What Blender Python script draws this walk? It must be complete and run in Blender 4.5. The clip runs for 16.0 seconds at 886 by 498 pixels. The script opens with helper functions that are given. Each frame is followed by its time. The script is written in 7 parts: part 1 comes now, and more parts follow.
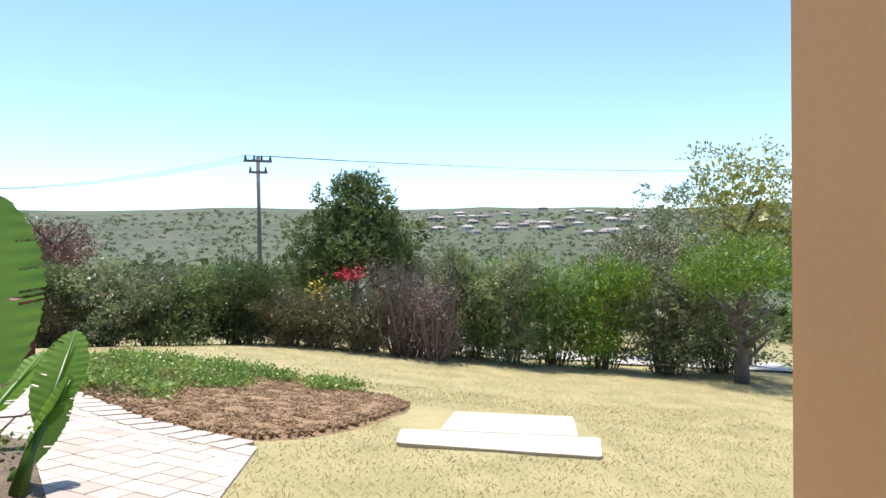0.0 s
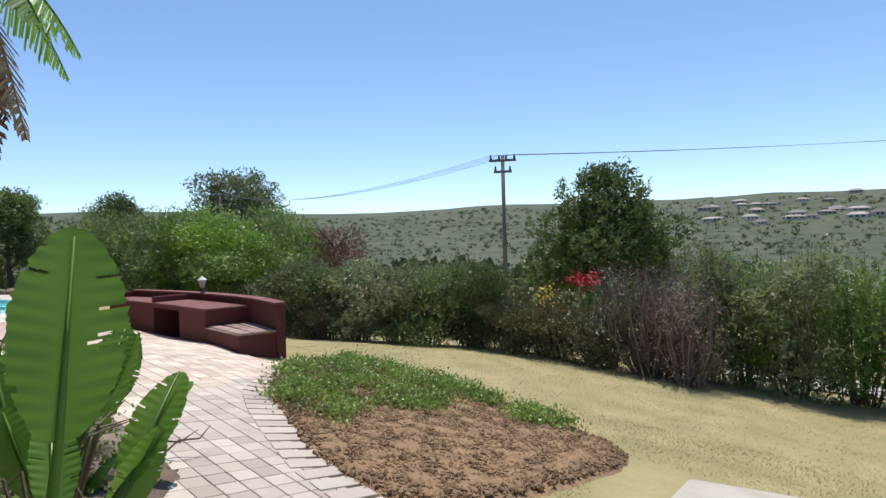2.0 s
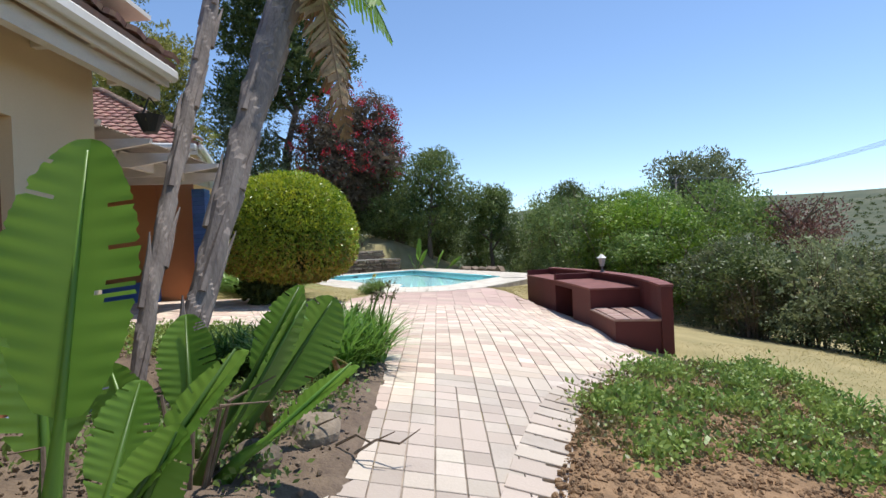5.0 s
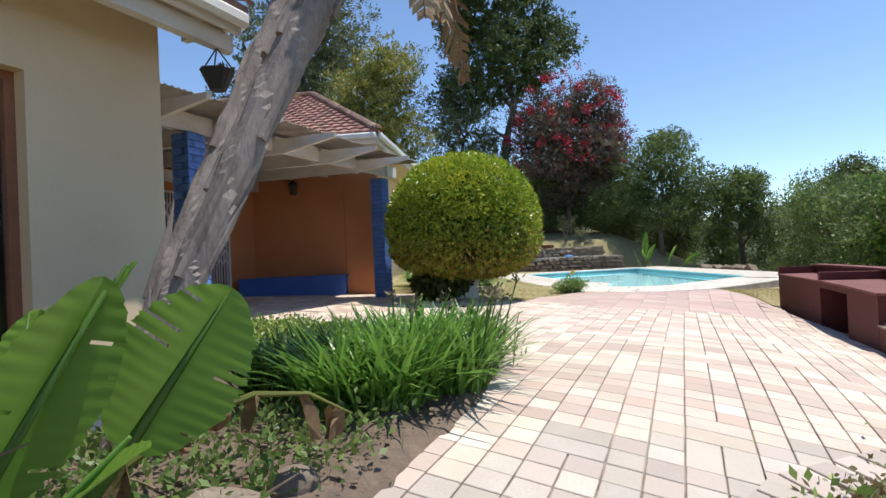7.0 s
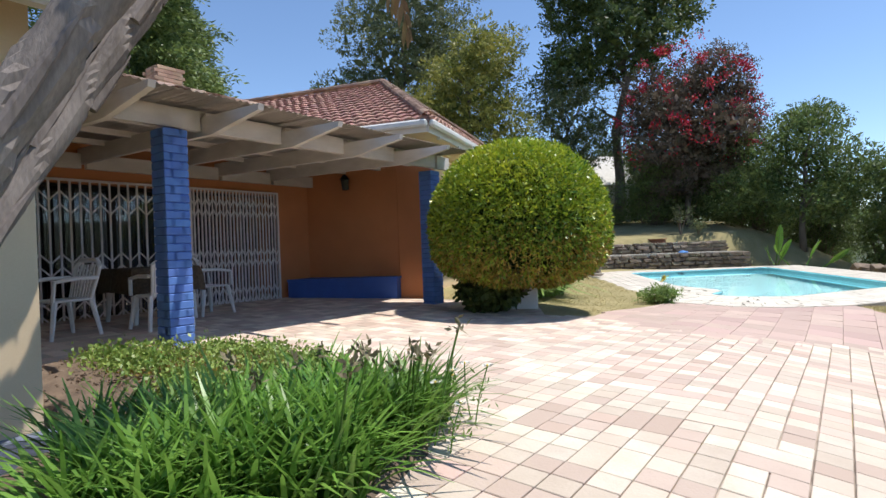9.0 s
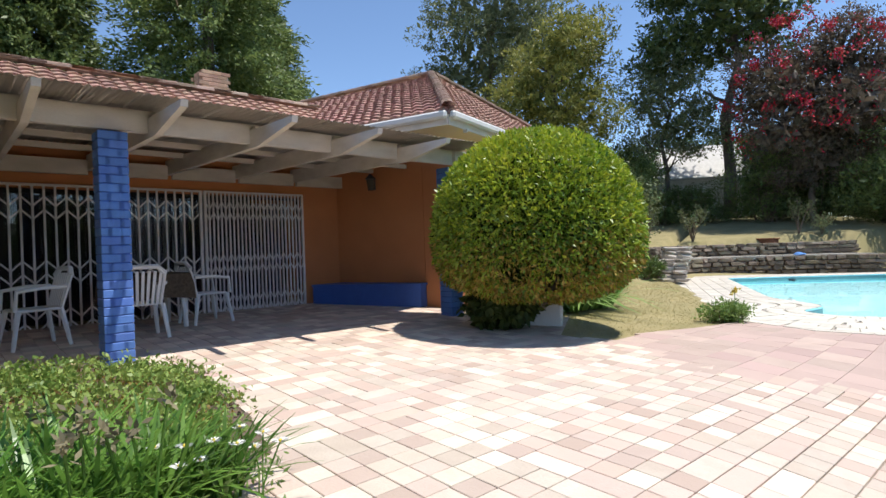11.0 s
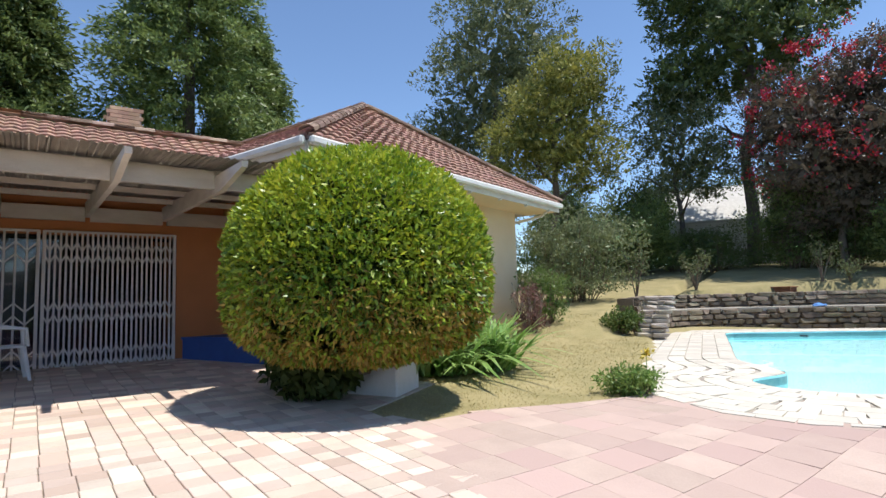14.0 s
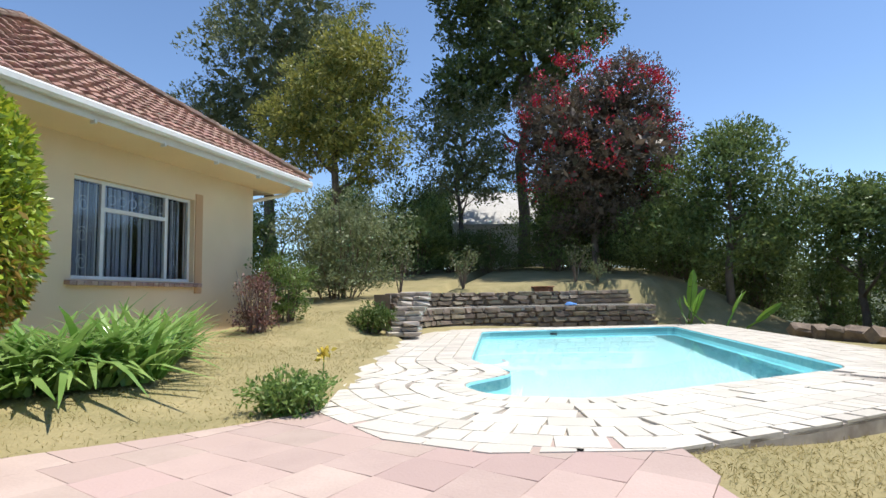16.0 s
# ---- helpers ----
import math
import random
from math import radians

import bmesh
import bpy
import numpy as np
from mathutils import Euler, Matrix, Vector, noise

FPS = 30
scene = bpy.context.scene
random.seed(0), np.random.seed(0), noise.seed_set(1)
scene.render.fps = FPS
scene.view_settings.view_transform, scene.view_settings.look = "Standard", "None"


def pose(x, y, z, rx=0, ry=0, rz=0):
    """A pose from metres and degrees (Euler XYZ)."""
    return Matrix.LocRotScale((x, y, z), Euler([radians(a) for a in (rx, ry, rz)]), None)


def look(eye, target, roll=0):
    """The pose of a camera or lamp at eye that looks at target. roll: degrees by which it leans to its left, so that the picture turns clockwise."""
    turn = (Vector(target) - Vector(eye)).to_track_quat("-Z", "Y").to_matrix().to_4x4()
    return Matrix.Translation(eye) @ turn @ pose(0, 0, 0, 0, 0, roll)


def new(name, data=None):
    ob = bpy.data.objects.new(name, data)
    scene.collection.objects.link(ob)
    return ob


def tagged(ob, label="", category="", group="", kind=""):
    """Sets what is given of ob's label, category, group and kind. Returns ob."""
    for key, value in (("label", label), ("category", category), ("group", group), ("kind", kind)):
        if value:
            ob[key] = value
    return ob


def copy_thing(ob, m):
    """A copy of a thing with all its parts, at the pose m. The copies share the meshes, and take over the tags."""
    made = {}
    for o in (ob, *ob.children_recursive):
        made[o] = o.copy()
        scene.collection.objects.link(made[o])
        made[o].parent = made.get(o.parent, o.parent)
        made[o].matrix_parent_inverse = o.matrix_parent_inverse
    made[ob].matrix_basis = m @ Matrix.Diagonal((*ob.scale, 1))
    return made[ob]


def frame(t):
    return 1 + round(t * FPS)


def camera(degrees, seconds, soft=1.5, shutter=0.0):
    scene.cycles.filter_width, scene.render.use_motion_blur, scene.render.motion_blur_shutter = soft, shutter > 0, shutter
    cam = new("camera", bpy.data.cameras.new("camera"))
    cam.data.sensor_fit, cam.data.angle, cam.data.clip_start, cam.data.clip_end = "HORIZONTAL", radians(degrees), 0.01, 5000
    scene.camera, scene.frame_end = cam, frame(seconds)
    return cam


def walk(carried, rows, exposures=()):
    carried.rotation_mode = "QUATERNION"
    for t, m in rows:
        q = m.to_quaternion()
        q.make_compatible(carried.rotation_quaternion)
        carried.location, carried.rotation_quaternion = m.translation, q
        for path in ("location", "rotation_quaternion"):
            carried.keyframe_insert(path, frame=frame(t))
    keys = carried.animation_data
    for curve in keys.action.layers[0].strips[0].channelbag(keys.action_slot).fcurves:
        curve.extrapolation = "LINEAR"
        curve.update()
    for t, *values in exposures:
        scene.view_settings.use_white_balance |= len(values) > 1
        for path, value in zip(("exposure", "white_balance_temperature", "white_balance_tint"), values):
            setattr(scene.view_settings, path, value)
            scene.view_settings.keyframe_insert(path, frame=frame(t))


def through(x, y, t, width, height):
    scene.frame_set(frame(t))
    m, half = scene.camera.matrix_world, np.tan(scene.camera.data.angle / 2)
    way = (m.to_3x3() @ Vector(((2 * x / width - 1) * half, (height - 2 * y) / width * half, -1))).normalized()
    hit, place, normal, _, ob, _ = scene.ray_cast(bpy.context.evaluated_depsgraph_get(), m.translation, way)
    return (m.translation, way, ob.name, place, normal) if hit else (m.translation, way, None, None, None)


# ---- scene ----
cam = camera(77.4, 16.0)
PATH = [
    (0, (-0.204, 0.477, 1.822), (-0.212, 2.476, 1.795), -0.8),
    (0.5, (-0.064, 0.738, 1.932), (-0.325, 2.72, 1.899), -1.4),
    (1, (0.034, 1.081, 1.956), (-0.488, 3.011, 1.925), -1.5),
    (1.5, (0.158, 1.42, 1.982), (-0.591, 3.275, 1.951), -1.7),
    (2, (0.198, 1.757, 1.982), (-0.703, 3.542, 1.954), -1.6),
    (2.5, (0.23, 2.01, 2.01), (-0.846, 3.696, 1.978), -1.6),
    (3, (0.205, 2.28, 1.933), (-1.058, 3.83, 1.904), -1.8),
    (3.5, (0.2, 2.583, 1.854), (-1.253, 3.957, 1.828), -1.9),
    (4, (0.065, 2.974, 1.752), (-1.549, 4.155, 1.736), -1.9),
    (4.5, (-0.099, 3.476, 1.706), (-1.87, 4.404, 1.687), -2.3),
    (5, (-0.27, 3.881, 1.669), (-2.181, 4.47, 1.655), -2.4),
    (7.5, (-2.266, 5.298, 1.458), (-4.234, 4.944, 1.473), -2.6),
    (8, (-2.588, 5.57, 1.552), (-4.535, 5.112, 1.554), -2.5),
    (8.5, (-2.984, 5.756, 1.632), (-4.902, 5.191, 1.628), -2.3),
    (11, (-4.92, 6.925, 1.765), (-6.632, 5.89, 1.76), -2.0),
    (11.5, (-5.299, 7.204, 1.81), (-6.96, 6.09, 1.804), -2.0),
    (12, (-5.749, 7.476, 1.817), (-7.366, 6.299, 1.825), -1.9),
    (12.5, (-6.191, 7.778, 1.819), (-7.784, 6.569, 1.871), -1.8),
    (13, (-6.689, 8.01, 1.784), (-8.27, 6.791, 1.908), -1.8),
    (13.5, (-7.17, 8.21, 1.746), (-8.754, 7.0, 1.911), -1.8),
    (14, (-7.659, 8.362, 1.684), (-9.263, 7.18, 1.857), -1.7),
    (14.5, (-8.132, 8.493, 1.623), (-9.804, 7.409, 1.791), -1.5),
    (15, (-8.87, 8.528, 1.485), (-10.633, 7.601, 1.663), -1.6),
    (15.5, (-9.501, 8.604, 1.422), (-11.358, 7.883, 1.599), -1.4),
    (16, (-10.136, 8.676, 1.403), (-12.044, 8.103, 1.578), -1.1),
]
EXPOSURES = [(0.0, 0.60), (1.0, 0.30), (2.0, -0.08), (2.5, -0.2), (3.5, -0.15), (5.0, 0.03), (8.5, 0.08), (16.0, 0.13)]
walk(cam, [(t, look(eye, target, roll)) for t, eye, target, roll in PATH], EXPOSURES)

# ---- light ----
SUN = Vector((-0.13, 0.345, 1.0)).normalized()          # towards the sun
world = bpy.data.worlds.new("sky")
scene.world = world
world.use_nodes = True
wn = world.node_tree.nodes
sky = wn.new("ShaderNodeTexSky")
sky.sky_type, sky.sun_disc = "NISHITA", False
sky.sun_elevation, sky.sun_rotation = math.asin(SUN.z), math.atan2(SUN.x, SUN.y)
sky.altitude, sky.air_density, sky.dust_density, sky.ozone_density = 300, 0.9, 0.0, 4.0
world.node_tree.links.new(sky.outputs[0], wn["Background"].inputs[0])
wn["Background"].inputs[1].default_value = 0.18
sun = new("sun", bpy.data.lights.new("sun", "SUN"))
sun.data.energy, sun.data.angle, sun.data.color = 4.9, radians(0.55), (1.0, 0.96, 0.905)
sun.matrix_world = look((0, 0, 60), Vector((0, 0, 60)) - SUN)

# ---- materials ----


def material(name, base, other=None, rough=0.8, scale=6.0, bump=0.3, fine=60.0, metal=0.0, vary=0.0, island=0.0, sheen=0.5, spec=0.5, stretch=(1, 1, 1), third=None):
    """A surface with mottling between two colours at a coarse and a fine scale, fine relief, and variation from piece to piece."""
    m = bpy.data.materials.new(name)
    m.use_nodes = True
    n, l = m.node_tree.nodes, m.node_tree.links
    p = n["Principled BSDF"]
    other = other or tuple(c * 0.72 for c in base)
    geo, mapping = n.new("ShaderNodeNewGeometry"), n.new("ShaderNodeMapping")
    mapping.inputs["Scale"].default_value = stretch
    l.new(geo.outputs["Position"], mapping.inputs["Vector"])
    big, small = n.new("ShaderNodeTexNoise"), n.new("ShaderNodeTexNoise")
    for t, s, d in ((big, scale, 6), (small, fine, 4)):
        t.inputs["Scale"].default_value, t.inputs["Detail"].default_value = s, d
        l.new(mapping.outputs[0], t.inputs["Vector"])
    add = n.new("ShaderNodeMath")
    add.operation = "MULTIPLY_ADD"
    l.new(small.outputs["Fac"], add.inputs[0])
    add.inputs[1].default_value = 0.5
    l.new(big.outputs["Fac"], add.inputs[2])
    ramp = n.new("ShaderNodeValToRGB")
    ramp.color_ramp.elements[0].position, ramp.color_ramp.elements[1].position = 0.5, 1.0
    ramp.color_ramp.elements[0].color, ramp.color_ramp.elements[1].color = (*base, 1), (*other, 1)
    l.new(add.outputs[0], ramp.inputs[0])
    colour = ramp.outputs[0]
    if third:                                              # a second colour that some pieces have
        mix3, pick, turn = n.new("ShaderNodeMix"), n.new("ShaderNodeMath"), n.new("ShaderNodeMath")
        mix3.data_type = "RGBA"
        both = n.new("ShaderNodeMath")
        l.new(n.new("ShaderNodeObjectInfo").outputs["Random"], both.inputs[0]), l.new(geo.outputs["Random Per Island"], both.inputs[1])
        turn.operation, pick.operation = "MULTIPLY", "FRACT"
        turn.inputs[1].default_value = 3.77
        l.new(both.outputs[0], turn.inputs[0]), l.new(turn.outputs[0], pick.inputs[0])
        mix3.inputs["B"].default_value = (*third, 1)
        l.new(pick.outputs[0], mix3.inputs["Factor"]), l.new(colour, mix3.inputs["A"])
        colour = mix3.outputs["Result"]
    for amount, source in ((vary, "object"), (island, "island")):
        if amount:
            hsv, rng = n.new("ShaderNodeHueSaturation"), n.new("ShaderNodeMapRange")
            rng.inputs["To Min"].default_value, rng.inputs["To Max"].default_value = 1 - amount, 1 + amount
            hue = n.new("ShaderNodeMapRange")
            hue.inputs["To Min"].default_value, hue.inputs["To Max"].default_value = 0.5 - 0.05 * amount, 0.5 + 0.05 * amount
            which = n.new("ShaderNodeObjectInfo").outputs["Random"] if source == "object" else geo.outputs["Random Per Island"]
            l.new(which, rng.inputs["Value"])
            mul = n.new("ShaderNodeMath")
            mul.operation = "FRACT"
            mul7 = n.new("ShaderNodeMath")
            mul7.operation = "MULTIPLY"
            mul7.inputs[1].default_value = 7.31
            l.new(which, mul7.inputs[0]), l.new(mul7.outputs[0], mul.inputs[0])
            l.new(mul.outputs[0], hue.inputs["Value"])
            l.new(rng.outputs[0], hsv.inputs["Value"]), l.new(hue.outputs[0], hsv.inputs["Hue"])
            l.new(colour, hsv.inputs["Color"])
            colour = hsv.outputs[0]
    l.new(colour, p.inputs["Base Color"])
    p.inputs["Roughness"].default_value, p.inputs["Metallic"].default_value = rough, metal
    p.inputs["Specular IOR Level"].default_value = spec
    if bump:
        b = n.new("ShaderNodeBump")
        b.inputs["Strength"].default_value, b.inputs["Distance"].default_value = bump, 0.02
        l.new(add.outputs[0], b.inputs["Height"])
        l.new(b.outputs[0], p.inputs["Normal"])
    return m


def foliage(name, base, other, rough=0.45, through=0.3, vary=0.35, spec=0.4):
    """Leaves: each its own shade between two greens, some light passing through."""
    m = bpy.data.materials.new(name)
    m.use_nodes = True
    n, l = m.node_tree.nodes, m.node_tree.links
    p = n["Principled BSDF"]
    geo, ramp = n.new("ShaderNodeNewGeometry"), n.new("ShaderNodeValToRGB")
    noise_t = n.new("ShaderNodeTexNoise")
    noise_t.inputs["Scale"].default_value = 1.7
    l.new(geo.outputs["Position"], noise_t.inputs["Vector"])
    mixv = n.new("ShaderNodeMath")
    mixv.operation = "MULTIPLY_ADD"
    l.new(geo.outputs["Random Per Island"], mixv.inputs[0])
    mixv.inputs[1].default_value = 0.6
    l.new(noise_t.outputs["Fac"], mixv.inputs[2])
    ramp.color_ramp.elements[0].position, ramp.color_ramp.elements[1].position = 0.45, 1.05
    ramp.color_ramp.elements[0].color, ramp.color_ramp.elements[1].color = (*base, 1), (*other, 1)
    l.new(mixv.outputs[0], ramp.inputs[0])
    hsv, rng = n.new("ShaderNodeHueSaturation"), n.new("ShaderNodeMapRange")
    rng.inputs["To Min"].default_value, rng.inputs["To Max"].default_value = 1 - vary, 1 + vary
    l.new(n.new("ShaderNodeObjectInfo").outputs["Random"], rng.inputs["Value"])
    l.new(rng.outputs[0], hsv.inputs["Value"]), l.new(ramp.outputs[0], hsv.inputs["Color"])
    l.new(hsv.outputs[0], p.inputs["Base Color"])
    p.inputs["Roughness"].default_value, p.inputs["Specular IOR Level"].default_value = rough, spec
    tr, mix = n.new("ShaderNodeBsdfTranslucent"), n.new("ShaderNodeMixShader")
    l.new(hsv.outputs[0], tr.inputs["Color"])
    mix.inputs[0].default_value = through
    l.new(p.outputs[0], mix.inputs[1]), l.new(tr.outputs[0], mix.inputs[2])
    l.new(mix.outputs[0], n["Material Output"].inputs["Surface"])
    return m


WALL_CREAM = material("cream_plaster", (0.78, 0.61, 0.40), (0.71, 0.54, 0.34), 0.9, 1.2, 0.02, 90)
WALL_ORANGE = material("orange_plaster", (0.64, 0.26, 0.11), (0.55, 0.215, 0.09), 0.9, 1.5, 0.02, 90)
WALL_TAN = material("tan_plaster", (0.60, 0.36, 0.19), (0.53, 0.31, 0.16), 0.9, 1.5, 0.015, 90)
BLUE = material("blue_paint", (0.05, 0.13, 0.46), (0.045, 0.11, 0.38), 0.6, 5, 0.3, 70)
BLUE_BRICK = material("blue_painted_brick", (0.12, 0.25, 0.62), (0.09, 0.19, 0.52), 0.6, 5, 0.3, 70, vary=0.12)
WHITE_WOOD = material("weathered_white_wood", (0.76, 0.70, 0.63), (0.62, 0.56, 0.49), 0.8, 3, 0.3, 60, stretch=(1, 1, 3))
WHITE = material("white_paint", (0.76, 0.74, 0.70), (0.66, 0.63, 0.58), 0.5, 4, 0.1, 50)
PLASTIC = material("white_plastic", (0.78, 0.78, 0.78), (0.7, 0.7, 0.7), 0.35, 4, 0.02, 50)
GATE = material("grey_gate_paint", (0.84, 0.78, 0.76), (0.72, 0.66, 0.65), 0.5, 8, 0.1, 80)
# Near-black that stands in for unlit rooms; also the dark door frames.
DARK = material("dark_frame_unlit_room", (0.03, 0.022, 0.02), (0.02, 0.015, 0.013), 0.9, 2, 0.0, 30)
CURTAIN = material("grey_curtain", (0.42, 0.42, 0.46), (0.33, 0.33, 0.38), 0.9, 3, 0.1, 60)
ROOF_TILE = material("clay_roof_tile", (0.40, 0.225, 0.16), (0.27, 0.165, 0.125), 0.85, 3, 0.5, 50, vary=0.3, island=0.3)
ROOF_RIDGE = material("ridge_tile", (0.50, 0.37, 0.29), (0.36, 0.25, 0.19), 0.85, 3, 0.5, 50, vary=0.25)
ROOF_SHEET = material("fibre_cement_sheet", (0.58, 0.51, 0.43), (0.46, 0.40, 0.33), 0.9, 3, 0.2, 50)
MAROON = material("maroon_plaster", (0.115, 0.020, 0.016), (0.085, 0.016, 0.013), 0.75, 3, 0.25, 80)
SEAT_BRICK = material("worn_seat_brick", (0.46, 0.34, 0.29), (0.27, 0.14, 0.115), 0.85, 6, 0.4, 60, vary=0.2)
PAVER = material("terrace_paver", (0.74, 0.635, 0.515), (0.62, 0.515, 0.41), 0.85, 6.0, 0.25, 60, vary=0.14, island=0.20, third=(0.51, 0.365, 0.30))
PINK = material("pink_concrete_tile", (0.52, 0.40, 0.325), (0.43, 0.325, 0.265), 0.85, 3.5, 0.25, 60, vary=0.10, island=0.10, third=(0.47, 0.335, 0.285))
GREY_PAVER = material("grey_path_paver", (0.60, 0.52, 0.435), (0.48, 0.41, 0.34), 0.85, 3.5, 0.25, 60, vary=0.15, island=0.15, third=(0.46, 0.37, 0.31))
COPING = material("coping_paver", (0.72, 0.66, 0.56), (0.60, 0.54, 0.45), 0.85, 1.6, 0.3, 40, vary=0.1, island=0.1)
JOINT = material("sand_joint", (0.52, 0.44, 0.36), (0.13, 0.10, 0.075), 0.95, 2.2, 0.4, 9)
COPE_JOINT = material("pale_mortar_joint", (0.56, 0.50, 0.42), (0.24, 0.195, 0.155), 0.95, 2.0, 0.3, 12)
CONCRETE = material("pale_concrete", (0.52, 0.47, 0.39), (0.40, 0.355, 0.29), 0.9, 1.5, 0.4, 40)
STONE = material("grey_stone", (0.26, 0.20, 0.15), (0.14, 0.105, 0.08), 0.9, 5, 0.6, 40, vary=0.35, island=0.35)
STONE_PALE = material("pale_stone", (0.52, 0.46, 0.39), (0.36, 0.31, 0.26), 0.9, 5, 0.6, 40, vary=0.25)
SOIL = material("brown_soil", (0.34, 0.21, 0.11), (0.18, 0.11, 0.058), 0.95, 6, 0.9, 60)
# Soil coloured darker for the mulch and for the shade of leaves above.
MULCH_SHADE = material("mulched_soil_leaf_shade", (0.20, 0.145, 0.10), (0.10, 0.07, 0.05), 0.95, 8, 0.9, 60)
PALM_BARK = material("palm_leaf_base", (0.29, 0.245, 0.215), (0.13, 0.105, 0.09), 0.85, 7, 0.6, 60, stretch=(1, 1, 0.25), island=0.2)
BARK = material("grey_bark", (0.19, 0.16, 0.13), (0.10, 0.08, 0.065), 0.9, 6, 0.7, 50, stretch=(1, 1, 0.3))
TWIG = material("dry_twig", (0.22, 0.16, 0.11), (0.13, 0.09, 0.065), 0.9, 6, 0.4, 50)
STRAW = material("dead_leaf", (0.42, 0.29, 0.15), (0.24, 0.15, 0.08), 0.8, 6, 0.4, 50, island=0.25)
POLE = material("weathered_pole", (0.20, 0.18, 0.165), (0.13, 0.115, 0.1), 0.8, 4, 0.3, 50)
BLACK = material("black_metal", (0.02, 0.02, 0.02), (0.03, 0.03, 0.03), 0.5, 5, 0.1, 50)
TERRACOTTA = material("terracotta", (0.33, 0.14, 0.075), (0.24, 0.10, 0.05), 0.85, 5, 0.3, 50)
RED = material("red_petal", (0.70, 0.03, 0.05), (0.42, 0.02, 0.05), 0.6, 9, 0.0, 50, island=0.3)
YELLOW = material("yellow_petal", (0.75, 0.58, 0.08), (0.62, 0.44, 0.05), 0.6, 9, 0.0, 50)
PETAL = material("white_petal", (0.8, 0.78, 0.72), (0.7, 0.68, 0.6), 0.6, 9, 0.0, 50)
BLUE_CLOTH = material("blue_cloth", (0.12, 0.30, 0.62), (0.08, 0.2, 0.5), 0.9, 9, 0.2, 50)
POOL_PLASTER = material("pale_blue_pool_plaster", (0.52, 0.86, 0.90), (0.46, 0.80, 0.85), 0.8, 1.2, 0.1, 30)
POOL_BAND = material("teal_mosaic", (0.08, 0.26, 0.28), (0.22, 0.36, 0.36), 0.5, 18, 0.2, 70)

LEAF_BRIGHT = foliage("bright_leaf", (0.075, 0.165, 0.02), (0.21, 0.31, 0.035))
LEAF_MID = foliage("mid_leaf", (0.10, 0.19, 0.045), (0.24, 0.33, 0.09), through=0.4)
LEAF_COVER = foliage("cover_leaf", (0.12, 0.22, 0.04), (0.34, 0.44, 0.11), vary=0.0)
LEAF_AGAP = foliage("agapanthus_leaf", (0.12, 0.27, 0.04), (0.32, 0.46, 0.14), 0.3, 0.3, 0.1, 0.6)
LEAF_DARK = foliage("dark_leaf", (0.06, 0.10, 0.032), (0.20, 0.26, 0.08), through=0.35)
LEAF_GREY = foliage("grey_green_leaf", (0.13, 0.165, 0.075), (0.26, 0.29, 0.14), through=0.4)
LEAF_DULL = foliage("olive_leaf", (0.09, 0.10, 0.035), (0.19, 0.16, 0.07))
LEAF_YELLOW = foliage("yellow_green_leaf", (0.12, 0.16, 0.04), (0.42, 0.40, 0.10), through=0.4)
LEAF_MAROON = foliage("maroon_leaf", (0.12, 0.08, 0.06), (0.25, 0.12, 0.10))
LEAF_BOUG = foliage("bougainvillea_leaf", (0.075, 0.07, 0.045), (0.20, 0.15, 0.11), through=0.3)
LEAF_TWIG = foliage("grey_twig_leaf", (0.14, 0.115, 0.085), (0.29, 0.21, 0.18), through=0.4)
SEED = material("dry_seed_head", (0.24, 0.21, 0.11), (0.15, 0.12, 0.07), 0.9, 9, 0.0, 50)
SLAB = material("weathered_slab", (0.54, 0.485, 0.40), (0.42, 0.37, 0.30), 0.9, 2.5, 0.3, 50)
# Door curtain coloured dark, the unlit room's dimness put into the cloth.
DRAPE = material("curtain_dim_room", (0.10, 0.10, 0.13), (0.07, 0.07, 0.10), 0.9, 3, 0.1, 60)
TWIG_RED = material("reddish_twig", (0.27, 0.20, 0.16), (0.16, 0.11, 0.09), 0.9, 6, 0.3, 50)
LEAF_BUSH = foliage("box_leaf", (0.065, 0.155, 0.014), (0.32, 0.42, 0.04), 0.36, 0.2, 0.0, 0.45)
# Box leaf made darker and nearly opaque: the bush's inner shade in its colour.
LEAF_INNER = foliage("inner_leaf_painted_shade", (0.03, 0.05, 0.012), (0.07, 0.09, 0.02), 0.6, 0.04, 0.0, 0.2)
LEAF_SCRUB = foliage("far_scrub_leaf", (0.06, 0.085, 0.03), (0.15, 0.175, 0.07), 0.8, 0.2, 0.0, 0.1)
LEAF_NEW = foliage("new_box_leaf", (0.24, 0.38, 0.025), (0.52, 0.54, 0.05), 0.32, 0.35, 0.0, 0.5)
LEAF_RUST = foliage("rust_leaf", (0.22, 0.13, 0.028), (0.44, 0.32, 0.065))
LEAF_STRAP = foliage("strap_leaf", (0.075, 0.18, 0.028), (0.19, 0.34, 0.06), 0.35, 0.35)
LEAF_BANANA = foliage("broad_leaf", (0.12, 0.25, 0.035), (0.22, 0.38, 0.06), 0.35, 0.45, 0.15)
GRASS_BLADE = foliage("dry_grass_blade", (0.30, 0.26, 0.10), (0.54, 0.45, 0.22), 0.8, 0.35, 0.0)


